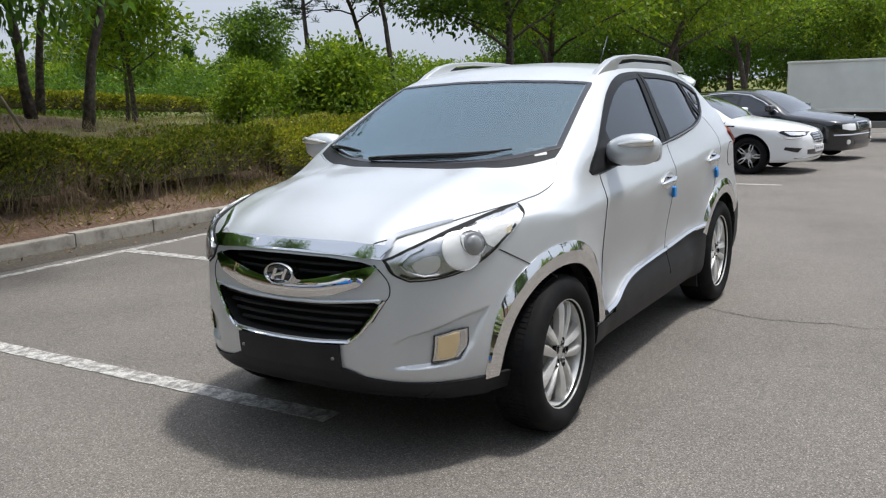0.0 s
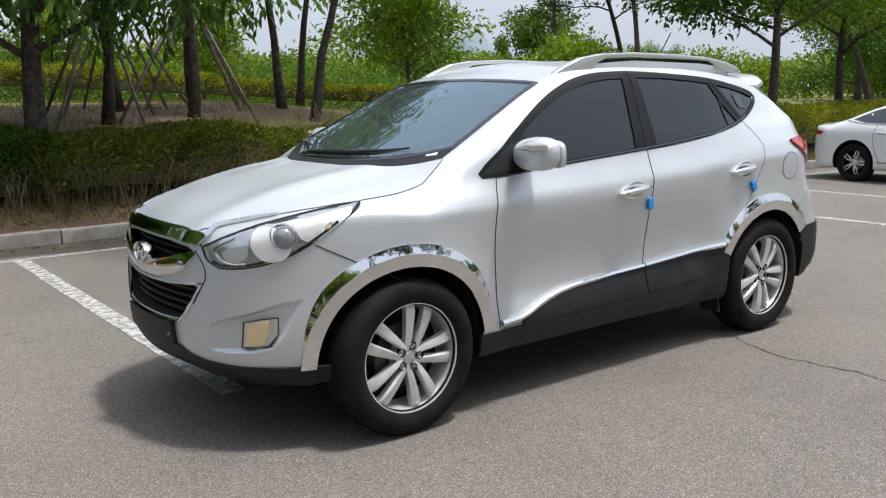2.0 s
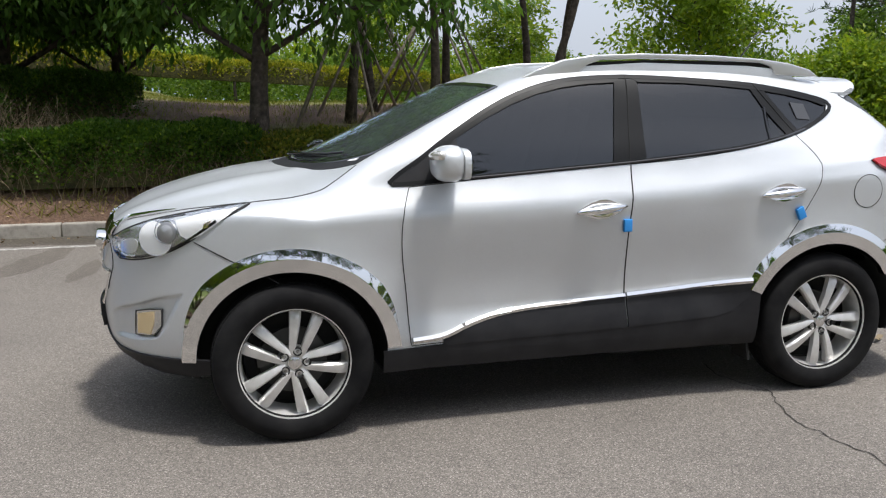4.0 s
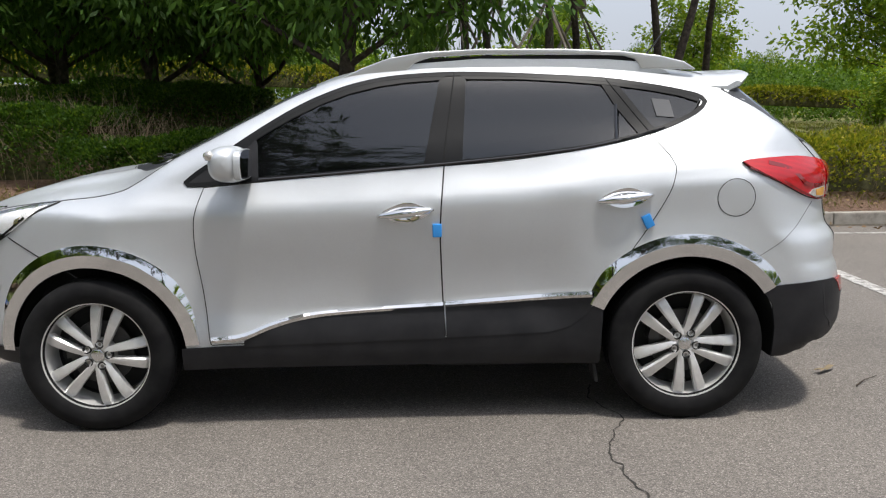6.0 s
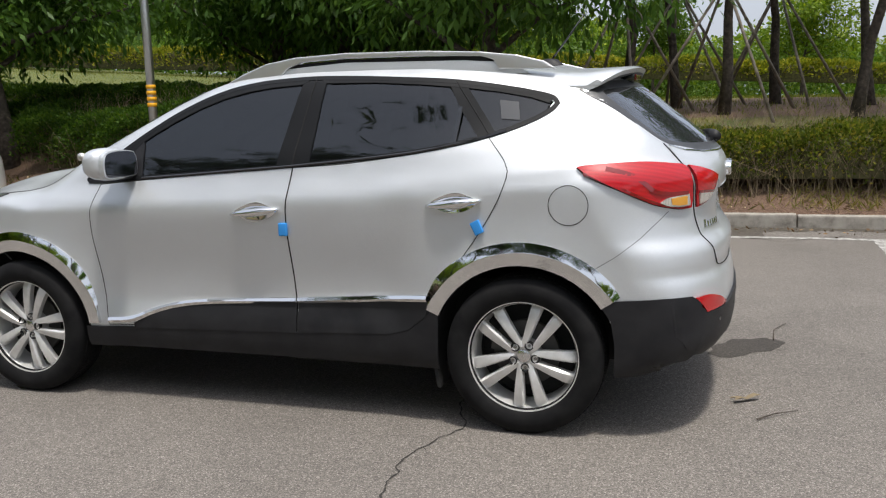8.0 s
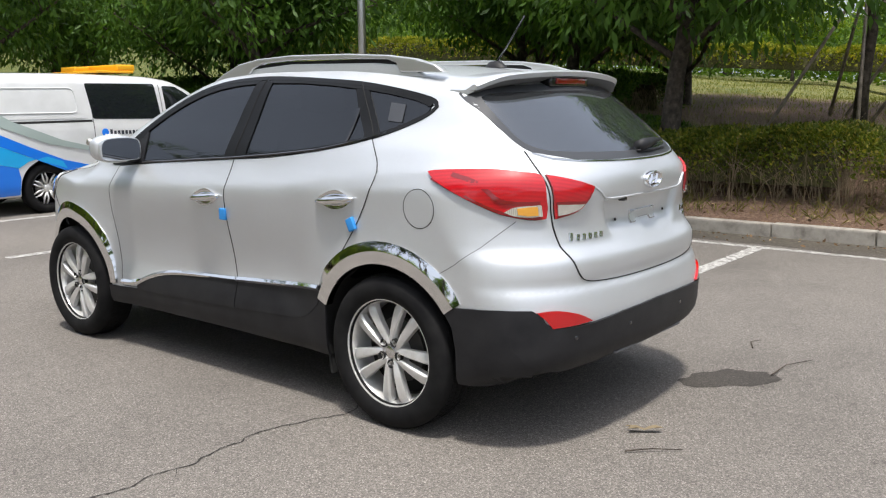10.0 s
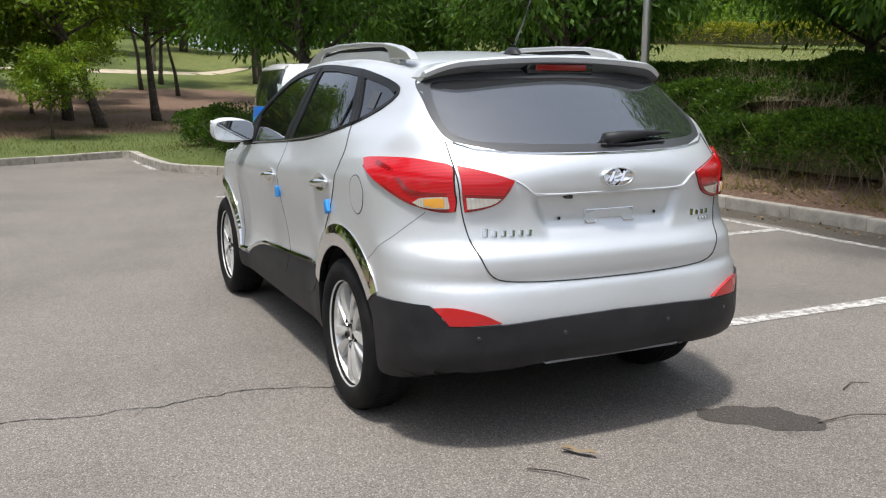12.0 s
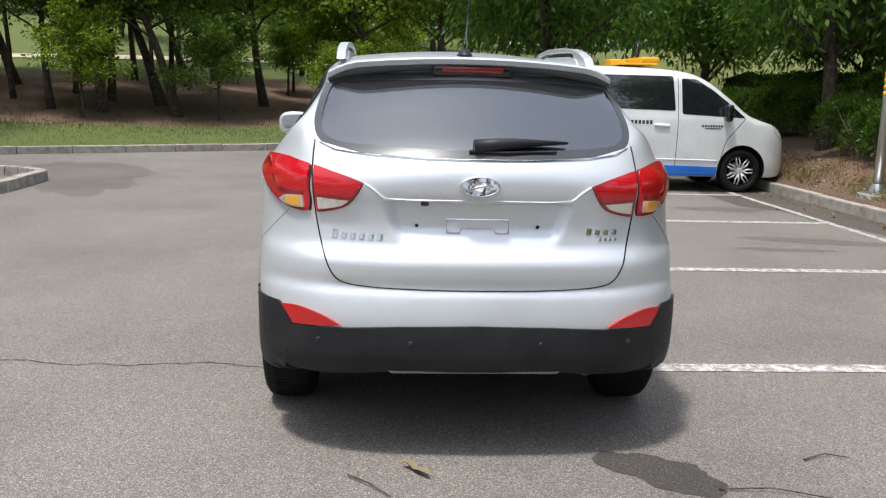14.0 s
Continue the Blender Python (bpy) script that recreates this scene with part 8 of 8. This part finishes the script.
def black_details(ob):
    ends(ob, [(1.10, -0.70), (1.14, 0), (1.10, 0.70), (0.36, 0.58), (0.33, 0), (0.36, -0.58)], [(-1.05, -0.54), (-1.0, 0), (-1.05, 0.54), (-1.58, 0.62), (-1.65, 0), (-1.58, -0.62)])
    g = panel("grille", both([(0, 0.80), (0.28, 0.79), (0.30, 0.74), (0.26, 0.60), (0, 0.585)]), "x", 1, CHROME, ob, 0.010, 0.016, 0.06, "upright chrome grille")
    for k in range(11):
        y = -0.24 + 0.048 * k
        strip("grille_bar", [(y, 0.61), (y, 0.775)], 0.022, "x", 1, GLOSS_BLACK, g, 0.013, 0.006)
    strip("bumper_trim", [(-0.85, 0.545), (-0.5, 0.545), (0.5, 0.545), (0.85, 0.545)], 0.028, "x", 1, CHROME, ob, 0.008, 0.01, "bright bumper strip")
    panel("lower_grille", both([(0, 0.42), (0.4, 0.42), (0.4, 0.34), (0, 0.33)]), "x", 1, GLOSS_BLACK, ob, 0.005, 0.01, 0.06, "black lower grille")
    part("bonnet_mascot", mesh_of("bonnet_mascot", *tube([(2.22, 0, 0.86), (2.22, 0, 0.93)], [0.012, 0.02], 8), CHROME), None, ob, "small bright bonnet ornament")
    for s in (1, -1):
        panel("headlamp", [(0.38 * s, 0.76), (0.56 * s, 0.77), (0.74 * s, 0.755), (0.74 * s, 0.665), (0.55 * s, 0.63), (0.38 * s, 0.63)], "x", 1, REFLECTOR_WHITE, ob, 0.006, 0.012, 0.05, "bright headlamp")
        panel("fog_lamp", [(s * (0.60 + a), b) for a, b in circle(0, 0.40, 0.05, 16)], "x", 1, REFLECTOR, ob, 0.006, 0.01, 0.05, "round fog lamp")
        strip("window_trim", [(0.92, 1.0), (0.5, 1.235), (0.15, 1.37), (-0.35, 1.42), (-0.85, 1.39), (-1.25, 1.27), (-1.55, 1.10)], 0.018, "y", s, CHROME, ob, 0.006, 0.006, "bright window trim")
        strip("side_trim", [(1.85, 0.58), (-1.8, 0.60)], 0.025, "y", s, CHROME, ob, 0.006, 0.008, "bright side strip")
        panel("rear_lamp", [(-2.05, 0.92), (-2.36, 0.94), (-2.38, 0.78), (-2.1, 0.78)], "y", s, RED_LENS, ob, 0.005, 0.01, 0.05, "red rear lamp")
        for line in ([(1.0, 0.98), (0.98, 0.7), (0.92, 0.36)], [(-0.06, 1.03), (-0.04, 0.7), (-0.06, 0.30)], [(-1.0, 1.03), (-1.05, 0.8), (-0.95, 0.5)]):
            strip("door_gap", flowing(line), 0.008, "y", s, SEAM, ob, 0.001, 0.004, swell=0.0)
        p, nrm = skin_point(0.74, 1.04, "y", s, 0.10)
        m = part("door_mirror", box_bm((0.13, 0.22, 0.14), (0, 0, 0), 0.05, 3), BLACK_PAINT, ob, "black door mirror")
        m.matrix_basis = Matrix.Translation(p)
        part("mirror_foot", box_bm((0.06, 0.10, 0.05), (0, -s * 0.10, -0.04), 0.015), BLACK_PLASTIC, m)


black_glass = [("side_window", [(0.80, 1.02), (0.50, 1.18), (0.22, 1.30), (-0.04, 1.37), (-0.04, 1.02)]), ("side_window", [(-0.10, 1.02), (-0.10, 1.378), (-0.45, 1.39), (-0.85, 1.355), (-1.18, 1.25), (-1.42, 1.11), (-1.20, 1.05)])]
sedan("car", "black saloon car with chrome grille, parked nose out", pose(-14.96, -1.8, float(lot_z(-14.6)), 0, 0, 76) @ Matrix.Diagonal((0.91, 0.93, 0.95, 1)), BLACK_PAINT, ALLOY, black_field, W_BOX, (1.42, -1.42), black_glass, black_details)

# white and blue van, nose to the kerb
VAN_BOX = ((-2.75, 2.65), (-1.05, 1.05), (0.12, 2.02))
van_field = car_field(([0.15, 0.24, 0.4, 0.8, 1.1, 1.2, 1.5, 1.75, 1.9], [0.82, 0.91, 0.95, 0.96, 0.95, 0.935, 0.885, 0.83, 0.76]),
                      ([2.65, 2.52, 2.4, 2.2, 1.9, 1.72, 1.4, 1.0, 0.7, 0.2, -1.0, -2.3, -2.55, -2.7], [0.6, 0.86, 0.97, 1.07, 1.17, 1.24, 1.48, 1.75, 1.86, 1.91, 1.93, 1.915, 1.88, 1.80]),
                      ([0.15, 0.28, 0.5, 0.8, 1.0, 1.4], [2.38, 2.50, 2.53, 2.50, 2.42, 2.2]), ([0.15, 0.3, 0.45, 0.62, 0.75, 1.1, 1.3, 1.6, 1.8, 1.95], [2.5, 2.62, 2.66, 2.66, 2.60, 2.585, 2.56, 2.49, 2.40, 2.28]),
                      0.24, 0.06, (0.20, 0.45), (0.07, 0.30), 0.13)
van = thing("van", "white van with blue waves and a yellow roof bar", "van", at=pose(8.45, -3.5, 0, 0, 0, -90) @ Matrix.Diagonal((0.93, 0.96, 0.965, 1)))
hull(van, van_field, VAN_BOX, WHITE_PAINT, (1.6, -1.45), 0.34, 0.82, 0.03)
for ax in (1.6, -1.45):
    for s in (1, -1):
        plain_wheel(van, (ax, s * 0.83, 0.34), s, 0.34, 7, ALLOY)
panel("windscreen", [(1.70, -0.78), (1.78, 0), (1.70, 0.78), (0.98, 0.66), (0.92, 0), (0.98, -0.66)], "z", 1, DARK_GLASS, van, 0.003, 0.006, 0.1, "dark windscreen")
panel("rear_windscreen", soft([(-0.76, 1.26), (-0.72, 1.81), (0.72, 1.81), (0.76, 1.26)], 0.05), "x", -1, DARK_GLASS, van, 0.004, 0.006, 0.1, "dark rear window")
panel("tailgate_wave", [(-0.84, 1.25), (0.84, 1.25), (0.87, 1.09), (-0.87, 1.09)], "x", -1, BLUE_VINYL, van, 0.008, 0.009, 0.06, "blue wave")
panel("tailgate_wave", [(-0.87, 1.088), (0.87, 1.088), (0.90, 0.80), (-0.90, 0.80)], "x", -1, SKY_VINYL, van, 0.008, 0.009, 0.06, "light blue wave")
panel("tailgate_wave", [(-0.90, 0.798), (0.90, 0.798), (0.90, 0.29), (-0.90, 0.29)], "x", -1, BLUE_VINYL, van, 0.008, 0.009, 0.06, "blue wave")
panel("number_plate", [(-0.21, 0.86), (0.21, 0.86), (0.21, 0.70), (-0.21, 0.70)], "x", -1, WHITE_PLASTIC, van, 0.016, 0.015, 0.08, "white number plate")
for k in range(5):
    strip("plate_bar", [(-0.14 + 0.07 * k, 0.815), (-0.14 + 0.07 * k, 0.745)], 0.035, "x", -1, INK, van, 0.018, 0.003)
strip("plate_shade", [(-0.30, 0.92), (0.30, 0.92)], 0.03, "x", -1, BLUE_VINYL, van, 0.02, 0.02)
strip("bumper_step", [(-0.80, 0.46), (0.80, 0.46)], 0.02, "x", -1, BLUE_VINYL, van, 0.014, 0.012)
strip("roof_lip", [(-0.7, 1.83), (0.7, 1.83)], 0.05, "x", -1, WHITE_PAINT, van, 0.02, 0.02)
for s in (1, -1):
    rl = panel("rear_lamp", [(-2.49, 1.29), (-2.39, 1.27), (-2.30, 1.06), (-2.36, 0.78), (-2.52, 0.75)], "y", s, RED_LENS, van, 0.016, 0.018, 0.05, "tall red rear lamp")
    panel("clear_section", [(-2.50, 1.04), (-2.33, 1.035), (-2.34, 0.98), (-2.50, 0.98)], "y", s, CLEAR_LENS, rl, 0.020, 0.010, 0.05)
    panel("rear_lamp", [(s * 0.77, 1.29), (s * 0.88, 1.27), (s * 0.90, 0.77), (s * 0.79, 0.75)], "x", -1, RED_LENS, van, 0.016, 0.018, 0.05, "tall red rear lamp")
    panel("side_window", soft([(-0.68, 1.27), (-0.74, 1.77), (0.42, 1.77), (0.47, 1.25)], 0.035), "y", s, DARK_GLASS, van, 0.004, 0.006, 0.08, "dark sliding-door window")
    panel("side_window", soft([(0.58, 1.20), (0.56, 1.74), (0.80, 1.73), (1.08, 1.57), (1.42, 1.32), (1.62, 1.16)], 0.03), "y", s, DARK_GLASS, van, 0.004, 0.006, 0.08, "dark front window")
    blank = panel("blank_panel", soft([(-2.26, 1.28), (-2.30, 1.76), (-0.80, 1.77), (-0.76, 1.28)], 0.07), "y", s, WHITE_PAINT, van, 0.006, 0.008, 0.08)
    strip("panel_edge", soft([(-2.12, 1.36), (-2.17, 1.69), (-0.93, 1.70), (-0.90, 1.36)], 0.09), 0.02, "y", s, WHITE_PAINT, van, 0.010, 0.01, "", True)
    strip("door_rail", [(-2.15, 1.235), (-0.70, 1.245)], 0.03, "y", s, MATT_BLACK, van, 0.002, 0.004, swell=0.0)
    for line in ([(0.50, 1.76), (0.52, 1.1), (0.50, 0.30)], [(-0.70, 1.76), (-0.68, 1.1), (-0.70, 0.42)], [(1.62, 1.16), (1.45, 0.95), (1.30, 0.80), (1.22, 0.32)]):
        strip("door_gap", flowing(line), 0.010, "y", s, SEAM, van, 0.001, 0.004, swell=0.0)
    panel("side_wave", [(-2.53, 1.26), (-2.2, 1.14), (-1.7, 0.92), (-1.2, 0.72), (-0.7, 0.60), (-0.9, 0.555), (-1.21, 0.58), (-1.7, 0.78), (-2.2, 0.98), (-2.55, 1.09)], "y", s, BLUE_VINYL, van, 0.008, 0.009, 0.06, "blue wave")
    panel("side_wave", [(-2.55, 1.085), (-2.2, 0.975), (-1.7, 0.775), (-1.16, 0.60), (-1.22, 0.70), (-1.45, 0.775), (-1.72, 0.72), (-1.86, 0.64), (-2.57, 0.80)], "y", s, SKY_VINYL, van, 0.009, 0.010, 0.06, "light blue wave")
    panel("side_wave", [(-2.57, 0.797), (-1.87, 0.64), (-1.84, 0.5), (-1.86, 0.28), (-2.45, 0.27), (-2.58, 0.32)], "y", s, BLUE_VINYL, van, 0.008, 0.009, 0.06, "blue wave")
    panel("side_wave", [(-2.44, 1.60), (-2.3, 1.50), (-1.9, 1.26), (-1.2, 0.99), (-0.4, 0.80), (-0.5, 0.78), (-1.4, 0.94), (-2.1, 1.20), (-2.46, 1.40)], "y", s, GREY_VINYL, van, 0.011, 0.006, 0.06, "grey-green wave")
    panel("sill_stripe", [(1.20, 0.40), (-1.20, 0.44), (-1.20, 0.26), (1.20, 0.26)], "y", s, BLUE_VINYL, van, 0.008, 0.009, 0.06, "blue sill stripe")
    strip("body_crease", [(1.2, 0.50), (-1.15, 0.52)], 0.02, "y", s, WHITE_PAINT, van, 0.006, 0.01)
    for hx in (0.25, -0.42):
        strip("door_handle", [(hx + 0.12, 1.02), (hx - 0.12, 1.025)], 0.05, "y", s, WHITE_PAINT, van, 0.016, 0.018, "white door handle")
    for k in range(8):
        x = 0.92 + 0.045 * k
        strip("lettering_bar", [(x, 1.045), (x, 1.012)], 0.030, "y", s, INK, van, 0.003, 0.003, swell=0.0)
    strip("lettering_bar", [(0.96, 0.99), (1.22, 0.99)], 0.014, "y", s, INK, van, 0.003, 0.003, swell=0.0)
    panel("round_mark", circle(-0.52, 1.075, 0.055, 20), "y", s, BLUE_VINYL, van, 0.003, 0.003, 0.05, "round blue mark")
    for k in range(9):
        x = -0.42 + 0.062 * k
        strip("lettering_bar", [(x, 1.04), (x, 1.115 if k == 0 else 1.095)], 0.040, "y", s, INK, van, 0.003, 0.003, swell=0.0)
    lamp = panel("headlamp", [(2.40, 0.98), (2.24, 1.06), (2.10, 1.07), (2.18, 0.92), (2.34, 0.82), (2.43, 0.84)], "y", s, REFLECTOR, van, 0.006, 0.01, 0.05, "clear headlamp")
    p, nrm = skin_point(1.30, 1.22, "y", s, 0.10)
    m = part("door_mirror", box_bm((0.11, 0.17, 0.26), (0, 0, 0), 0.05, 3), GLOSS_BLACK, van, "black door mirror")
    m.matrix_basis = Matrix.Translation(p)
bar = part("roof_bar", box_bm((0.62, 1.30, 0.035), (-0.10, 0, 1.945), 0.012), YELLOW, van, "yellow warning-light bar on the roof")
part("roof_bar_light", box_bm((0.30, 1.26, 0.10), (0.10, 0, 2.005), 0.035, 3), YELLOW, bar, "yellow lamp cover")
part("roof_bar_speaker", box_bm((0.26, 0.42, 0.08), (-0.24, 0.25, 1.995), 0.03, 3), YELLOW, bar, "yellow speaker housing")
FIELD[0] = skin

# box lorry at the far end
lorry = thing("lorry", "lorry with a grey-white box body and twin side doors", "lorry", at=pose(-21.75, -0.1, float(lot_z(-21.6)) - 0.1, 0, 0, 80))
part("box_body", box_bm((4.3, 1.75, 1.32), (0, 0, 1.57), 0.02), BOX_PANEL, lorry, "grey-white box body")
for x in (-2.1, 0.55, 1.25, 2.1):
    part("box_rib", box_bm((0.05, 0.03, 1.30), (x, -0.885, 1.57), 0.006), BOX_PANEL, lorry)
for z in (0.93, 2.22):
    part("box_rail", box_bm((4.32, 0.04, 0.06), (0, -0.885, z), 0.008), BOX_PANEL, lorry)
for x in (0.62, 1.18):
    for z in (1.15, 2.0):
        part("hinge", box_bm((0.12, 0.04, 0.06), (x, -0.90, z), 0.008), STEEL, lorry)
part("lock_bar", mesh_of("lock_bar", *tube([(1.33, -0.91, 0.98), (1.33, -0.91, 2.18)], 0.015, 8), STEEL), None, lorry)
part("chassis", box_bm((5.4, 0.8, 0.22), (0.6, 0, 0.72), 0.02), MATT_BLACK, lorry)
part("under_guard", box_bm((2.2, 0.05, 0.18), (0, -0.80, 0.55), 0.02), STEEL, lorry)
cab = box_bm((1.45, 1.70, 1.45), (3.0, 0, 1.22), 0.14, 3)
part("cab", cab, WHITE_PAINT, lorry, "white cab")
part("cab_window", box_bm((0.7, 1.72, 0.5), (3.05, 0, 1.55), 0.05), DARK_GLASS, lorry)
for ax in (2.9, -1.0):
    for s in (1, -1):
        plain_wheel(lorry, (ax, s * 0.74, 0.34), s, 0.34, 5, STEEL)

# ---- lamp post, stakes, island, litter ----
post = thing("lamp_post", "tall galvanised lamp post with yellow bands, behind the kerb", "lamp post", at=pose(5.30, -5.86, float(height(5.30, -5.86)) - 0.02))
part("pole", mesh_of("pole", *tube([(0, 0, 0), (0, 0, 2.5), (0, 0, 6.5)], [0.062, 0.056, 0.045], 18), GALV), None, post)
part("base_plate", box_bm((0.30, 0.30, 0.03), (0, 0, 0.03), 0.006), GALV, post)
part("footing", box_bm((0.36, 0.36, 0.16), (0, 0, -0.05), 0.02), CONCRETE, post, "concrete footing")
for a in range(4):
    part("anchor_bolt", mesh_of("anchor_bolt", *tube([(0.11 * (1 if a % 2 else -1), 0.11 * (1 if a // 2 else -1), 0.03), (0.11 * (1 if a % 2 else -1), 0.11 * (1 if a // 2 else -1), 0.09)], 0.012, 6), STEEL), None, post)
part("collar", mesh_of("collar", *lathe([(0.10, 0.045), (0.095, 0.09), (0.065, 0.16)], 18, "z"), GALV), None, post)
for z in (1.28, 1.36, 1.44, 1.52):
    part("band", mesh_of("band", *lathe([(0.058, z - 0.026), (0.064, z - 0.022), (0.064, z + 0.022), (0.058, z + 0.026)], 20, "z"), YELLOW), None, post, "yellow band")
part("lamp_arm", mesh_of("lamp_arm", *tube([(0, 0, 6.4), (0.3, 0.5, 6.75), (0.5, 0.9, 6.85)], 0.03, 10), GALV), None, post)


def stakes(x, y, tall, spread, seed):
    """Four leaning props bound to a trunk."""
    rng = random.Random(seed)
    z = float(height(x, y))
    ob = thing("tree_stakes", "weathered wooden props leaning on a tree trunk", "tree stakes", "tree props", at=pose(x, y, z))
    for k in range(4):
        a = k * math.pi / 2 + rng.uniform(-0.3, 0.3) + 0.5
        r = spread * rng.uniform(0.85, 1.15)
        px, py = r * math.cos(a), r * math.sin(a)
        foot = float(height(x + px, y + py)) - z - 0.05
        part("stake", mesh_of("stake", *tube([(px, py, foot), (-px * 0.06, -py * 0.06, tall)], [0.026, 0.021], 8), STAKE), None, ob)
    part("binding", mesh_of("binding", *lathe([(0.13, tall - 0.16), (0.15, tall - 0.08), (0.13, tall)], 12, "z"), STAKE), None, ob)
    return ob


for k, (x, y) in enumerate([(-3.8, -9.1), (-2.05, -9.9), (-0.6, -9.6), (-4.26, -11.1), (-2.9, -12.0), (-1.3, -11.2)]):
    if k not in (0, 3):
        stakes(x, y, 2.1, 1.25, k)

# little kerbed island on the open side
island = [(6.1 + 0.7 * math.cos(a) + (1.2 if math.cos(a) > 0 else 0), 6.2 + 0.9 * math.sin(a)) for a in np.linspace(0, 2 * math.pi, 25)][::-1]
kerb_two = thing("kerb", "small kerbed island on the open tarmac", "kerb", kind="structure")
kerb_run(kerb_two, island, 0.5)
blot("stain", (8.4, 5.0), (2.3, 1.0), 0.4, DAMP_FAINT, "darker damp tarmac beside the island", 40, 0.0015)

# dead twigs and a dry leaf on the tarmac behind the car
for k, pts in enumerate([[(-2.28, 0.48, 0.010), (-2.36, 0.40, 0.014), (-2.46, 0.32, 0.008)], [(-2.41, -0.90, 0.008), (-2.42, -1.1, 0.016), (-2.50, -1.30, 0.010)], [(-2.15, -1.35, 0.008), (-2.10, -1.46, 0.012), (-2.13, -1.55, 0.008)]]):
    tw = new("dead_twig", mesh_of("dead_twig", *tube(pts, [0.004, 0.003, 0.002], 6), BARK))
    tagged(tw, "thin dead twig lying on the tarmac", "twig", "fallen twigs")
lf = rounded([(-0.13, 0.0), (-0.06, 0.035), (0.03, 0.022), (0.12, 0.05), (0.08, 0.0), (0.13, -0.04), (0.02, -0.02), (-0.05, -0.035)], 1)
lv = [(a, b, 0.012 + 0.018 * abs(math.sin(a * 22))) for a, b in lf]
dry = new("dry_leaf", mesh_of("dry_leaf", [(0, 0, 0.018)] + lv, [(0, i + 1, (i + 1) % len(lv) + 1) for i in range(len(lv))], mat("dry_leaf", (0.22, 0.17, 0.10), 0.8)))
dry.matrix_basis = pose(-2.24, 0.22, 0, 0, 0, 35) @ Matrix.Diagonal((0.7, 0.55, 1, 1))
tagged(dry, "curled dry brown leaf lying on the tarmac", "leaf")

# leaf litter along the kerb foot
rng_l = np.random.default_rng(9)
n = 2600
lx = rng_l.uniform(-12, 10, n)
ly = np.where(rng_l.uniform(0, 1, n) < 0.25, KERB_Y + rng_l.gamma(1.2, 0.10, n), KERB_Y - 0.2 - rng_l.uniform(0, 0.9, n))
lz = np.where(ly > KERB_Y, 0.004 + lot_z(lx), height(lx, ly) + 0.012)
cen = np.stack([lx, ly, lz], 1)
d_ = np.stack([rng_l.normal(0, 1, n), rng_l.normal(0, 1, n), np.abs(rng_l.normal(0, 0.25, n))], 1)
v_, f_ = leaf_quads(cen, d_, 0.05, rng_l, 0.5)
tagged(new("leaf_litter", fast_mesh("leaf_litter", v_, f_, MULCH)), "scattered dry brown leaves along the kerb", "leaf litter", kind="stuff")
# tufts of grass on the near banks
n = 90000
gx = rng_l.uniform(-26, 34, n)
gy = KERB_Y - 3.0 - rng_l.uniform(0, 18, n)
keep = beyond(gx, gy) > 2.9
gx, gy = gx[keep], gy[keep]
cen = np.stack([gx, gy, height(gx, gy) - 0.01], 1)
d_ = np.stack([rng_l.normal(0, 0.4, len(gx)), rng_l.normal(0, 0.4, len(gx)), np.ones(len(gx))], 1)
v_, f_ = leaf_quads(cen, d_, 0.085, rng_l, 0.11)
tagged(new("grass_tufts", fast_mesh("grass_tufts", v_, f_, leafy("dry_grass", (0.10, 0.12, 0.025), (0.19, 0.20, 0.045), (0.28, 0.26, 0.08)))), "loose tufts of dry grass on the banks", "grass", kind="stuff")
ex = rng_l.uniform(10, 26, 60000)
ey = rng_l.uniform(-5, 18, 60000)
keep = (beyond(ex, ey) > 0.2) & (beyond(ex, ey) < 7 + 2 * np.sin(ex * 1.3 + ey))
ex, ey = ex[keep], ey[keep]
cen = np.stack([ex, ey, height(ex, ey) - 0.01], 1)
d_ = np.stack([rng_l.normal(0, 0.4, len(ex)), rng_l.normal(0, 0.4, len(ex)), np.ones(len(ex))], 1)
v_, f_ = leaf_quads(cen, d_, 0.075, rng_l, 0.10)
tagged(new("grass_tufts", fast_mesh("grass_tufts", v_, f_, leafy("green_grass", (0.05, 0.066, 0.02), (0.11, 0.13, 0.036), (0.20, 0.19, 0.075), 0.3))), "short green turf beyond the far kerb", "grass", kind="stuff")

# straw-coloured grass between kerb and hedge
n = 7000
sx = rng_l.uniform(-14, 9, n)
sy = KERB_Y - 0.18 - rng_l.beta(1.2, 2.0, n) * 0.9
clear = np.sin(sx * 2.1) * np.sin(sx * 0.7 + 1) + rng_l.normal(0, 0.4, n) > -0.25
sx, sy = sx[clear], sy[clear]
cen = np.stack([sx, sy, height(sx, sy) - 0.01], 1)
d_ = np.stack([rng_l.normal(0, 0.7, len(sx)), rng_l.normal(0, 0.7, len(sx)), np.ones(len(sx)) * 0.8], 1)
v_, f_ = leaf_quads(cen, d_, 0.15, rng_l, 0.08)
tagged(new("straw_grass", fast_mesh("straw_grass", v_, f_, leafy("straw", (0.10, 0.10, 0.03), (0.25, 0.20, 0.085), (0.13, 0.17, 0.04), 0.35))), "straw-coloured dry grass behind the kerb", "grass", kind="stuff")
